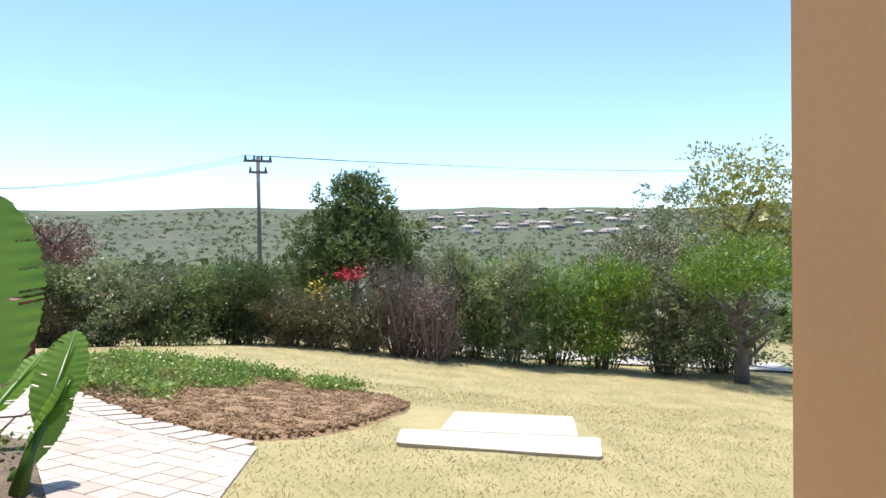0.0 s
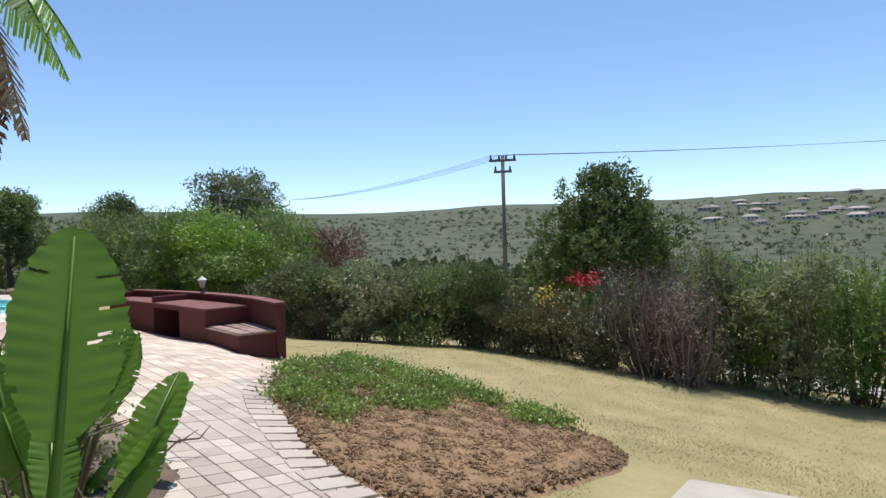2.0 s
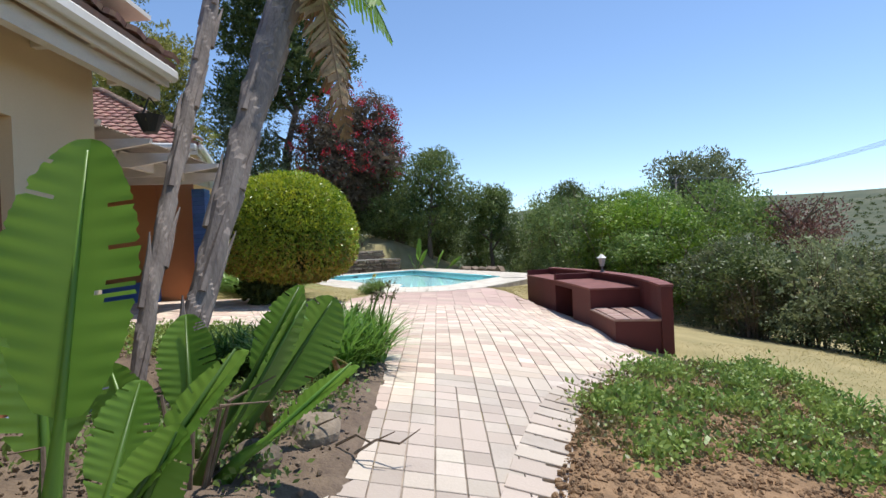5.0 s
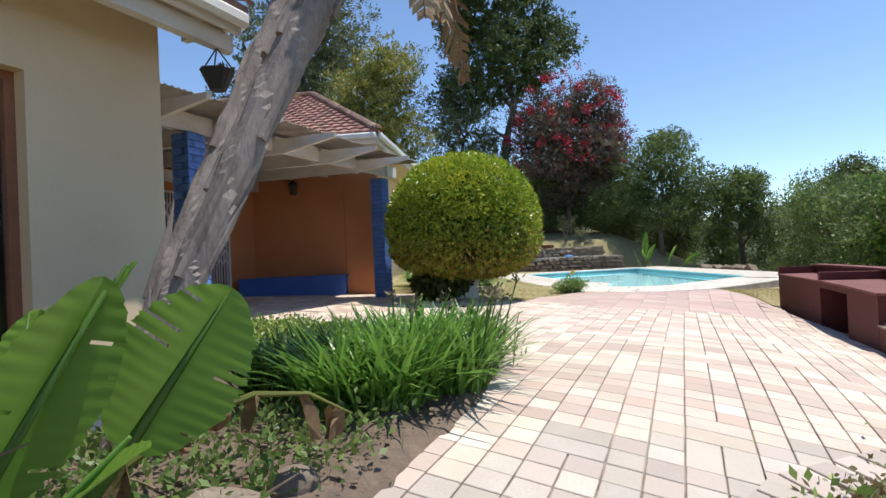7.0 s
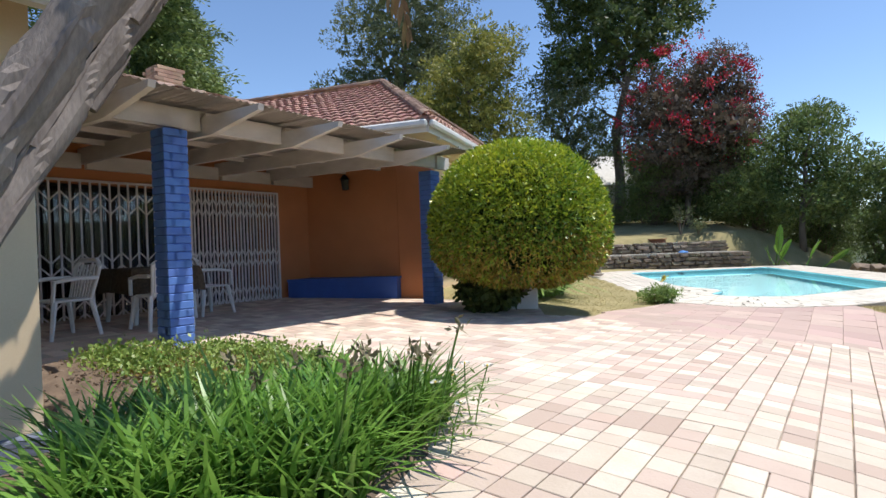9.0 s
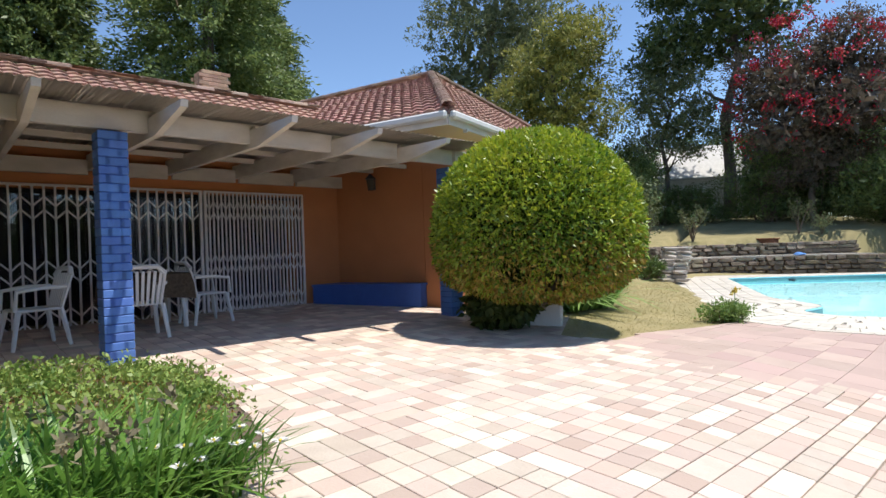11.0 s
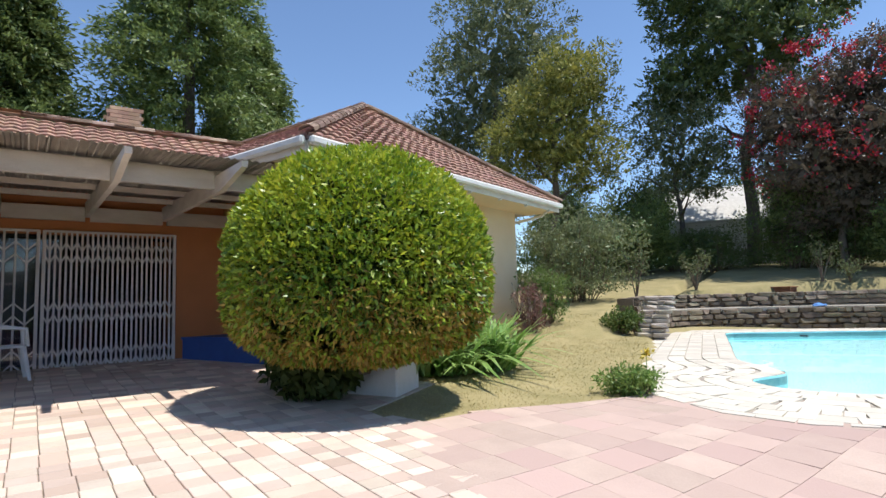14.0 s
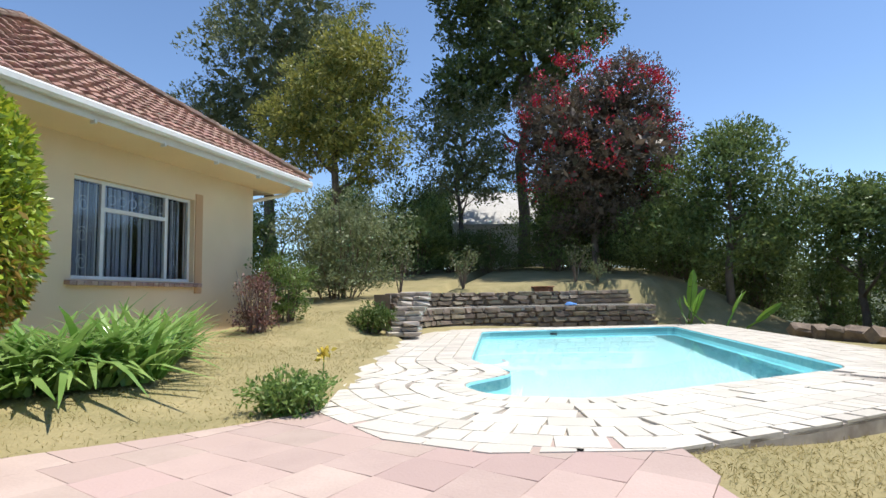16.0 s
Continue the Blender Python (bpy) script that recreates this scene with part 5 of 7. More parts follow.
def stone_tier(line, z0, z1, height):
    tier = part("tier", bmesh.new(), None, retaining)
    n = int((z1 - z0) / height)
    poly = [tuple(along(line, f)) for f in np.linspace(0, 1, 40)]
    off = [tuple(Vector(p) + Vector((-0.25 * (0.3 + i / 40), -0.45 * (1 - i / 44)))) for i, p in enumerate(poly)]
    part("core", prism(poly + off[::-1], z0 - 0.3, z1 - 0.04), STONE, retaining)
    total = sum((Vector(b) - Vector(a)).length for a, b in zip(poly, poly[1:]))
    for k in range(n):
        s = rg.uniform(0, 0.3)
        while s < total:
            w_ = rg.uniform(0.16, 0.52)
            f = min(1, (s + w_ / 2) / total)
            p, q = along(line, f), along(line, min(1, f + 0.01)) if f < 0.99 else along(line, f)
            ang = math.atan2(q.y - p.y, q.x - p.x) if (q - p).length > 1e-4 else 1.8
            h = height * rg.uniform(0.7, 1.12)
            linked("stone", stones[rg.integers(8)], STONE, tier, m=pose(p.x, p.y, z0 + (k + 0.5) * (z1 - z0) / n, 0, 0, math.degrees(ang)) @ Matrix.Diagonal((w_ * 0.97, rg.uniform(0.22, 0.32), h, 1)))
            s += w_


stone_tier(LOWER, DECK - 0.05, 1.10, 0.14)
stone_tier(UPPER, 1.05, 1.54, 0.12)
bm = bmesh.new()
shelf_poly = [tuple(along(LOWER, f)) for f in np.linspace(0.1, 1, 20)] + [tuple(along(UPPER, f)) for f in np.linspace(1, 0, 20)]
part("ledge", prism(shelf_poly, 1.0, 1.12), CONCRETE, retaining)
stack = thing("stone_stack", pose(-21.6, 4.42, ground_z(-21.6, 4.42)), "stacked pale stones ending the retaining wall", "stones")
for k in range(9):
    for j in range(2):
        linked("stone", stones[k % 8], STONE_PALE, stack, m=pose(0.45 - 0.10 * k + rg.normal() * 0.04, 0.18 - j * 0.33, 0.03 + 0.105 * k, 0, 0, rg.uniform(0, 40)) @ Matrix.Diagonal((0.46, 0.36, 0.10, 1)))
for o in stack.children:
    o.data = o.data.copy()
    o.data.materials[0] = STONE_PALE
tray = thing("terracotta_trough", pose(-27.75, 6.6, 1.52, 0, 0, 60), "low terracotta trough on the retaining wall", "plant pot")
part("body", boxed((-0.35, -0.15, 0), (0.35, 0.15, 0.14), 0.02), TERRACOTTA, tray)
part("rim", boxed((-0.38, -0.18, 0.141), (0.38, 0.18, 0.18), 0.01), TERRACOTTA, tray)
rag = thing("blue_cloth", pose(-26.75, 7.55, 1.12), "crumpled blue cloth on the wall's ledge", "cloth")
bm = bmesh.new()
bmesh.ops.create_icosphere(bm, subdivisions=3, radius=0.2)
for v in bm.verts:
    v.co = Vector((v.co.x * 1.4, v.co.y * 0.9, max(0, v.co.z * 0.4 + 0.05 * noise.noise(v.co * 9))))
part("fold", bm, BLUE_CLOTH, rag, smooth=True)

# ---- plants ----
rg = np.random.default_rng(41)


def blob_points(n, centre, radii, shell=0.75, flat=-1.0, lumpy=0.25, seed=0):
    """Points in a lumpy ellipsoid, most of them near its skin."""
    d = rg.normal(size=(n, 3))
    d /= np.linalg.norm(d, axis=1, keepdims=True)
    d[:, 2] = np.maximum(d[:, 2], flat)
    r = shell + (1 - shell) * rg.uniform(0, 1, n) ** 0.6
    wob = np.array([1 + lumpy * noise.noise((v[0] * 1.9 + seed, v[1] * 1.9, v[2] * 1.9)) + 0.5 * lumpy * noise.noise((v[0] * 4.7, v[1] * 4.7 + seed, v[2] * 4.7)) for v in d])
    return np.asarray(centre) + d * (r * wob)[:, None] * np.asarray(radii), d


def crown_mesh(name, blobs, clumps, per, size, mat, spread=0.28, droop=0.0, width=0.45, shell=0.7, lumpy=0.35, up=0.3, core=0.9):
    """A crown of clumped leaves over several blobs (centre, radii)."""
    volume = np.array([r[0] * r[1] * r[2] for _, r in blobs]) ** 0.67
    counts = np.maximum(3, (clumps * volume / volume.sum()).astype(int))
    pl, wy, sz = [], [], []
    for (c, r), n in zip(blobs, counts):
        q, d = blob_points(n, c, r, shell, -0.85, lumpy, seed=c[0] * 3.1 + c[2])
        k = np.repeat(np.arange(n), per)
        scale = spread * rg.uniform(0.6, 1.4, (n, 1))
        ball = rg.normal(size=(n * per, 3))
        ball *= (rg.uniform(0, 1, (n * per, 1)) ** 0.4) * 1.5 / np.linalg.norm(ball, axis=1, keepdims=True)
        pl.append(q[k] + ball * scale[k] * (1, 1, 0.7))
        tuft = rg.normal(size=(n, 3)) * 0.5
        wy.append(d[k] * 0.8 + tuft[k] + rg.normal(size=(n * per, 3)) * 0.5 + (0, 0, up - droop))
        sz.append(size * rg.uniform(0.6, 1.35, n * per))
        m_ = max(8, int(n * core))
        q, d = blob_points(m_, c, np.asarray(r) * 0.86, 0.35, -0.9, lumpy, seed=c[0] * 3.1 + c[2])
        pl.append(q), wy.append(rg.normal(size=(m_, 3))), sz.append(np.full(m_, min(size * 5.0, 0.45 * min(r))))
    pl, wy, sz = np.concatenate(pl), np.concatenate(wy), np.concatenate(sz)
    return leaf_mesh(name, pl, wy, sz, mat, width, rg)


def lobed(blobs, n, f=0.42):
    """Each blob broken into an inner mass and many smaller lobes on its skin."""
    out = []
    for c, r in blobs:
        c, r = np.asarray(c, float), np.asarray(r, float)
        out.append((tuple(c), tuple(r * 0.66)))
        for k in range(n):
            z = 0.98 - 1.7 * (k + 0.5) / n
            a = k * 2.39996 + rg.uniform(0, 0.8)
            d = np.array([math.cos(a) * math.sqrt(max(0, 1 - z * z)), math.sin(a) * math.sqrt(max(0, 1 - z * z)), z])
            s = f * rg.uniform(0.6, 1.25)
            out.append((tuple(c + d * r * rg.uniform(0.62, 0.92)), tuple(r * s * np.array([1, 1, 0.72]))))
    return out


def limbs(height, radius, forks, reach, lean=(0, 0), seed=0, start=0.35):
    """A trunk with bent limbs."""
    g = np.random.default_rng(seed)
    bm = bmesh.new()
    path = [(lean[0] * f * height + 0.04 * height * g.normal() * f, lean[1] * f * height + 0.04 * height * g.normal() * f, f * height) for f in np.linspace(0, 1, 6)]
    path[0] = (0, 0, -0.25)
    tube(path, list(np.linspace(radius, radius * 0.25, 6)), 8, bm)
    for k in range(forks):
        f = start + (0.9 - start) * k / max(1, forks - 1)
        i = min(4, int(f * 5))
        p = Vector(path[i]).lerp(Vector(path[i + 1]), f * 5 - i)
        a = k * 2.4 + g.uniform(0, 0.6)
        d = Vector((math.cos(a), math.sin(a), g.uniform(0.35, 0.9)))
        L = reach * g.uniform(0.6, 1.0)
        q = p + d * L * 0.5 + Vector((0, 0, 0.06 * L))
        tube([p, q, p + d * L + Vector((0, 0, 0.25 * L))], [radius * 0.45, radius * 0.28, radius * 0.08], 6, bm)
        q2 = q + Vector((math.cos(a + 0.9), math.sin(a + 0.9), 0.7)) * L * 0.45
        tube([q, q2], [radius * 0.22, radius * 0.06], 5, bm)
    return bm


def tree(x, y, height, blobs, mat, clumps, per, size, label, category="tree", radius=0.18, forks=7, reach=2.0, lean=(0, 0), name="tree", group="", sub=0.0, start=0.35, lobes=13, **kw):
    ob = thing(name, on(x, y, -sub), label, category, group)
    part("trunk", limbs(height * 0.8, radius, forks, reach * 0.8, lean, int(abs(x * 7 + y * 13)), start), BARK, ob, smooth=True)
    linked("crown", crown_mesh("crown", lobed(blobs, lobes), int(clumps * 1.2), per, size, mat, **({"core": 0.45} | kw)), mat, ob)
    return ob


def shrub(width, height, mat, clumps, per, size, label, twigs=14, name="shrub", group="hedge shrubs", low=0.25, twig_mat=None, **kw):
    """A hedge shrub: many thin stems from the ground and an uneven crown."""
    ob = thing(name, pose(0, 0, 0), label, "shrub", group)
    bm = bmesh.new()
    for k in range(twigs):
        a, r = rg.uniform(0, 6.28), rg.uniform(0.1, 0.9)
        top = Vector((math.cos(a) * r * width / 2, math.sin(a) * r * width / 2, height * rg.uniform(0.6, 1.0)))
        foot = Vector((top.x * 0.35, top.y * 0.35, -0.1))
        tube([foot, foot.lerp(top, 0.5) + Vector(rg.normal(size=3) * 0.06 * height), top], [0.02, 0.013, 0.004], 5, bm)
    tagged(part("stem_mass", bm, twig_mat or TWIG, ob), kind="stuff")
    blobs = [((0, 0, height * (0.5 + low / 2)), (width / 2, width / 2, height * (0.5 - low / 2)))]
    for k in range(3):
        a = rg.uniform(0, 6.28)
        blobs.append(((math.cos(a) * width * 0.28, math.sin(a) * width * 0.28, height * rg.uniform(0.55, 0.8)), (width * 0.28, width * 0.28, height * 0.22)))
    if low < 0.3:                                           # leafy down to the ground
        for k in range(4):
            a = k * 1.57 + rg.uniform(0, 0.8)
            blobs.append(((math.cos(a) * width * 0.25, math.sin(a) * width * 0.25, height * 0.20), (width * 0.27, width * 0.27, height * 0.21)))
    linked("crown", crown_mesh("crown", lobed(blobs, 6, 0.42), clumps, per, size, mat, **kw), mat, ob)
    return ob


# The clipped round bush in its planter.
bush = thing("round_bush", on(-11.83, 4.2), "clipped dome-shaped bush with glossy yellow-green leaves above a planter", "bush")
gz = ground_z(-11.83, 4.2)
cz = 1.88 - gz
n = 68000
d = rg.normal(size=(n, 3)) * (1, 1, 0.9)
d /= np.linalg.norm(d, axis=1, keepdims=True)
flat_, rise = np.linalg.norm(d[:, :2], axis=1), d[:, 2]
BUSH_R, BUSH_UP, BUSH_DOWN = 1.36, 1.36, 0.82
power = np.where(rise > 0, 2.25, 2.9)
skin = ((flat_ / BUSH_R) ** power + (np.abs(rise) / np.where(rise > 0, BUSH_UP, BUSH_DOWN)) ** power) ** (-1 / power)
wob = np.array([1 + 0.03 * noise.noise(Vector(v) * 3) + 0.025 * noise.noise(Vector(v) * 10) for v in d])
pl = d * (skin * (1 - 0.13 * rg.uniform(0, 1, n) ** 1.6) * wob)[:, None] + (0, 0, cz)
thin = np.array([noise.noise(Vector(v) * 4.5 + Vector((3, 0, 0))) for v in d])
keep_ = (rise > -0.25) | (thin < 0.22) | (rg.uniform(0, 1, n) < 0.25)          # thin patches low down
keep_ &= (rise > -0.9) | (rg.uniform(0, 1, n) < 0.4)
d, pl, rise, thin = d[keep_], pl[keep_], rise[keep_], thin[keep_]
n = len(d)
wy = d * (0.55, 0.55, 0.35) + rg.normal(size=(n, 3)) * 0.75 + np.stack([0 * rise, 0 * rise, np.where(rise > 0.1, 0.25, -0.55)], 1)
pick_ = rg.uniform(0, 1, n)
rusty = (rise < -0.16 + 0.18 * rg.normal(size=n)) & (pick_ < 0.62)
fresh = ~rusty & (pick_ < np.clip(0.20 + 0.85 * (rise - 0.1), 0.08, 0.75))
plain = ~rusty & ~fresh
for part_name, some, mat_, note in (("leaves", plain, LEAF_BUSH, ""), ("new_leaves", fresh, LEAF_NEW, "lime yellow new leaves"), ("dry_leaves", rusty, LEAF_RUST, "yellowing rusty leaves")):
    linked(part_name, leaf_mesh(part_name, pl[some], wy[some], 0.064 * rg.uniform(0.6, 1.4, some.sum()), mat_, 0.38, rg, 0.08), mat_, bush, note)
bm = bmesh.new()
for k in range(16):
    a = k * 2.4
    r = 0.75 * rg.uniform(0.3, 1)
    tube([(0.05 * math.cos(a), 0.05 * math.sin(a), 0.3), (r * 0.6 * math.cos(a), r * 0.6 * math.sin(a), 0.8), (r * math.cos(a), r * math.sin(a), cz + 0.2)], [0.04, 0.025, 0.01], 6, bm)
tagged(part("stem_mass", bm, BARK, bush), kind="stuff")
# Inside and under the dome the shade is put into the leaf colour.
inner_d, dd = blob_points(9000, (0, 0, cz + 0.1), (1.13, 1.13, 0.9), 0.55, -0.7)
linked("inner_leaves", leaf_mesh("inner_leaves", inner_d, rg.normal(size=(9000, 3)), 0.14, LEAF_INNER, 0.6, rg), LEAF_INNER, bush, "inner leaves, shade put into their colour")
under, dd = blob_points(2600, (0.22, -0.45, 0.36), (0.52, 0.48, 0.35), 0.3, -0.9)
linked("low_leaves", leaf_mesh("low_leaves", under, rg.normal(size=(2600, 3)), 0.13, LEAF_INNER, 0.55, rg), LEAF_INNER, bush, "low leaves under the dome, coloured dark for its shade")
pot = thing("square_planter", on(-12.35, 4.0, -0.02, 18), "square cement planter with flaking white paint under the bush", "planter")
part("body", boxed((-0.32, -0.32, 0), (0.32, 0.32, 0.44), 0.02), WHITE, pot)
part("soil", boxed((-0.28, -0.28, 0.43), (0.28, 0.28, 0.455)), SOIL, pot)


def strap_mesh(name, blades, spread, length, width, mat, droop=1.0, up=1.0, seed=3):
    """A tussock of arching strap leaves."""
    g = np.random.default_rng(seed)
    vs, fs = [], []
    for _ in range(blades):
        a = g.uniform(0, 6.283)
        r0 = spread * math.sqrt(g.uniform(0, 1))
        ba = g.uniform(0, 6.283)
        foot = Vector((r0 * math.cos(ba), r0 * math.sin(ba), 0))
        L, w_, dr = length * g.uniform(0.55, 1.15), width * g.uniform(0.7, 1.25), droop * g.uniform(0.3, 1.3)
        lean_ = g.uniform(0.15, 0.75)
        side = Vector((-math.sin(a), math.cos(a), 0))
        n0 = len(vs)
        for i in range(6):
            t = i / 5
            out = L * (lean_ * t + 0.35 * dr * t * t)
            z = L * up * (t * (1 - 0.25 * lean_) - 0.55 * dr * t * t)
            c = foot + Vector((math.cos(a) * out, math.sin(a) * out, max(z, -0.02 + 0.02 * i)))
            ww = w_ * (0.75 + 0.5 * t - 1.2 * t ** 3) * 0.5 + 0.001
            vs += [c - side * ww, c + side * ww]
        fs += [(n0 + 2 * i, n0 + 2 * i + 1, n0 + 2 * i + 3, n0 + 2 * i + 2) for i in range(5)]
    me_ = bpy.data.meshes.new(name)
    me_.from_pydata([tuple(v) for v in vs], [], fs)
    me_.materials.append(mat)
    return me_


def tussock(x, y, label, blades, spread, length, width=0.04, droop=1.0, stems=0, group="", mat=None, up=1.0, seed=3):
    ob = thing("agapanthus", on(x, y, 0.02), label, "plant", group)
    linked("leaves", strap_mesh("leaves", blades, spread, length, width, mat or LEAF_STRAP, droop, up, seed), None, ob)
    g = np.random.default_rng(seed)
    for _ in range(stems):
        a, r = g.uniform(-0.6, 1.6), spread * g.uniform(0.7, 1.2)
        p = Vector((r * math.cos(a), r * math.sin(a), 0))
        q = p * 1.45 + Vector((0, 0, length * g.uniform(0.75, 1.05)))
        bm = tube([p, p.lerp(q, 0.5) + Vector((0, 0, 0.05)), q], 0.006, 5)
        st = part("flower_stem", bm, LEAF_STRAP, ob)
        hp = rg.normal(size=(16, 3)) * 0.018 + np.array(q)
        linked("seed_head", leaf_mesh("seed_head", hp, rg.normal(size=(16, 3)) + (0, 0, 0.6), 0.05, SEED, 0.4, rg), SEED, st)
    return ob


tussock(-5.0, 4.15, "dense clump of arching green strap leaves in the bed", 646, 0.36, 0.66, 0.023, 0.75, 0, "clumps by the path", seed=4)
tussock(-5.35, 4.52, "dense clump of arching green strap leaves at the path's edge", 578, 0.32, 0.62, 0.023, 0.75, 1, "clumps by the path", seed=14)
tussock(-6.1, 4.55, "dense clump of arching green strap leaves with dry seed heads", 510, 0.32, 0.62, 0.023, 0.75, 4, "clumps by the path", seed=15)
tussock(-5.75, 4.25, "dense clump of arching green strap leaves with dry seed heads", 646, 0.40, 0.66, 0.023, 0.75, 3, "clumps by the path", seed=5)
tussock(-5.55, 3.5, "dense clump of arching green strap leaves in the bed", 510, 0.36, 0.6, 0.023, 0.75, 0, "clumps by the path", seed=6)
tussock(-6.4, 4.55, "green strap leaves with white seed heads beside the path", 408, 0.30, 0.5, 0.023, 0.75, 6, "clumps by the path", seed=7)
tussock(-13.75, 3.75, "broad-leaved agapanthus clump below the window", 260, 0.5, 1.05, 0.07, 1.2, 0, "clumps below the window", LEAF_AGAP, seed=8)
tussock(-14.35, 3.95, "broad-leaved agapanthus clump below the window", 290, 0.55, 1.1, 0.07, 1.2, 0, "clumps below the window", LEAF_AGAP, seed=9)
tussock(-15.2, 3.35, "broad-leaved agapanthus clump below the window", 260, 0.5, 1.05, 0.065, 1.2, 0, "clumps below the window", LEAF_AGAP, seed=10)
tussock(-16.0, 2.9, "broad-leaved agapanthus clump below the window", 240, 0.5, 1.0, 0.065, 1.2, 0, "clumps below the window", LEAF_AGAP, seed=13)
for k, (x, y) in enumerate(((-5.55, 8.75), (-4.9, 9.05), (-4.1, 9.1), (-2.9, 8.75), (-3.4, 9.0))):
    tussock(x, y, "small spiky seedling at the edge of the soil bed", 14, 0.05, 0.3, 0.025, 0.6, 0, "seedlings", seed=20 + k)



def daisy(x, y, h, seed):
    """A white flower: a ring of petals round a yellow eye on a thin stem with a few leaves."""
    g = np.random.default_rng(seed)
    ob = thing("daisy", on(x, y, 0.02, g.uniform(0, 360)), "white daisy on a thin stem at the bed's edge", "flower", "daisies")
    lean_ = Vector((g.normal() * 0.05, g.normal() * 0.05, h))
    part("stem", tube([(0, 0, 0), lean_ * 0.5 + Vector((0.02, 0, 0)), lean_], 0.004, 5), LEAF_STRAP, ob)
    way_ = np.array([(math.cos(a), math.sin(a), 0.25) for a in np.linspace(0, 6.28, 13)[:-1]])
    linked("petals", leaf_mesh("petals", np.array(lean_) + way_ * 0.006, way_, 0.034, PETAL, 0.4, g), PETAL, ob)
    eye = bmesh.new()
    bmesh.ops.create_icosphere(eye, subdivisions=1, radius=0.009, matrix=Matrix.Translation(lean_ + Vector((0, 0, 0.004))))
    part("eye", eye, YELLOW, ob)
    q = g.normal(size=(22, 3)) * (0.05, 0.05, 0.06) + np.array(lean_) * 0.45
    linked("foliage", leaf_mesh("foliage", q, g.normal(size=(22, 3)) + (0, 0, 0.6), 0.05, LEAF_MID, 0.3, g), LEAF_MID, ob)


for k, (x, y) in enumerate(((-6.45, 4.5), (-6.6, 4.62), (-6.52, 4.78), (-6.3, 4.7), (-6.68, 4.8), (-6.42, 4.9), (-6.2, 4.92), (-6.58, 4.95), (-6.05, 5.0), (-6.75, 4.62), (-6.35, 4.58), (-6.5, 5.0))):
    daisy(x, y, 0.24 + 0.03 * (k % 4), 90 + k)

small_bush = shrub(0.66, 0.30, LEAF_MID, 260, 12, 0.045, "low leafy plant at the corner of the paving", 8, "low_bush", "low plants", 0.0, spread=0.05)
small_bush.matrix_basis = on(-14.05, 6.2)
b2_ = copy_thing(small_bush, on(-21.0, 3.7, 0, 40) @ Matrix.Diagonal((1.6, 1.4, 1.7, 1)))
b2_["label"] = "low leafy plant beside the stacked stones"
yf = thing("yellow_flower", on(-14.35, 6.35, 0.30), "single yellow flower above the low plant", "flower")
q_ = rg.normal(size=(40, 3)) * 0.02
linked("petals", leaf_mesh("petals", q_ + (0, 0, 0.12), rg.normal(size=(40, 3)) + (0, 0, 0.5), 0.06, YELLOW, 0.6, rg), YELLOW, yf)
part("stalk", tube([(0.05, 0, -0.3), (0, 0, 0.12)], 0.005, 5), LEAF_STRAP, yf)

red_shrub = shrub(0.9, 1.15, LEAF_MAROON, 130, 9, 0.06, "twiggy dark red shrub at the corner of the wing", 30, "red_shrub", "corner shrubs", 0.1, TWIG_RED, spread=0.07, core=0.0)
red_shrub.matrix_basis = on(-18.9, 2.45)
gs = shrub(1.2, 1.35, LEAF_MID, 420, 12, 0.06, "leafy green shrub at the corner of the wing", 12, "green_shrub", "corner shrubs", 0.0, spread=0.08)
gs.matrix_basis = on(-20.1, 2.3)
big_shrub = shrub(3.3, 2.9, LEAF_GREY, 1100, 12, 0.09, "loose grey-green shrub with a few white flowers on the bank", 26, "bank_shrub", "", 0.1, spread=0.18)
big_shrub.matrix_basis = on(-23.9, 1.5)


def rose(x, y, h, label, seed):
    """A bare rose bush: a few canes with sparse leaves at their ends."""
    g = np.random.default_rng(seed)
    ob = thing("rose_bush", on(x, y), label, "rose bush", "rose bushes")
    tips = []
    bm = bmesh.new()
    for k in range(7):
        a = g.uniform(0, 6.28)
        t_ = Vector((math.cos(a) * 0.45 * g.uniform(0.3, 1), math.sin(a) * 0.45 * g.uniform(0.3, 1), h * g.uniform(0.65, 1)))
        tube([(0, 0, -0.05), (t_.x * 0.4, t_.y * 0.4, t_.z * 0.5), t_], [0.02, 0.014, 0.006], 5, bm)
        tips += [t_, Vector((t_.x * 0.7, t_.y * 0.7, t_.z * 0.75))]
    tagged(part("cane_mass", bm, TWIG, ob), kind="stuff")
    q = np.concatenate([g.normal(size=(26, 3)) * 0.11 + np.array(t_) for t_ in tips])
    linked("leaves", leaf_mesh("leaves", q, g.normal(size=(len(q), 3)), 0.075, LEAF_GREY, 0.6, g), LEAF_GREY, ob)
    return ob


for k, (x, y, h) in enumerate(((-24.2, 3.2, 1.5), (-26.8, 4.3, 1.15), (-28.6, 7.6, 1.35), (-28.8, 8.3, 0.5))):
    rose(x, y, h, "sparse rose bush above the retaining wall", 50 + k)


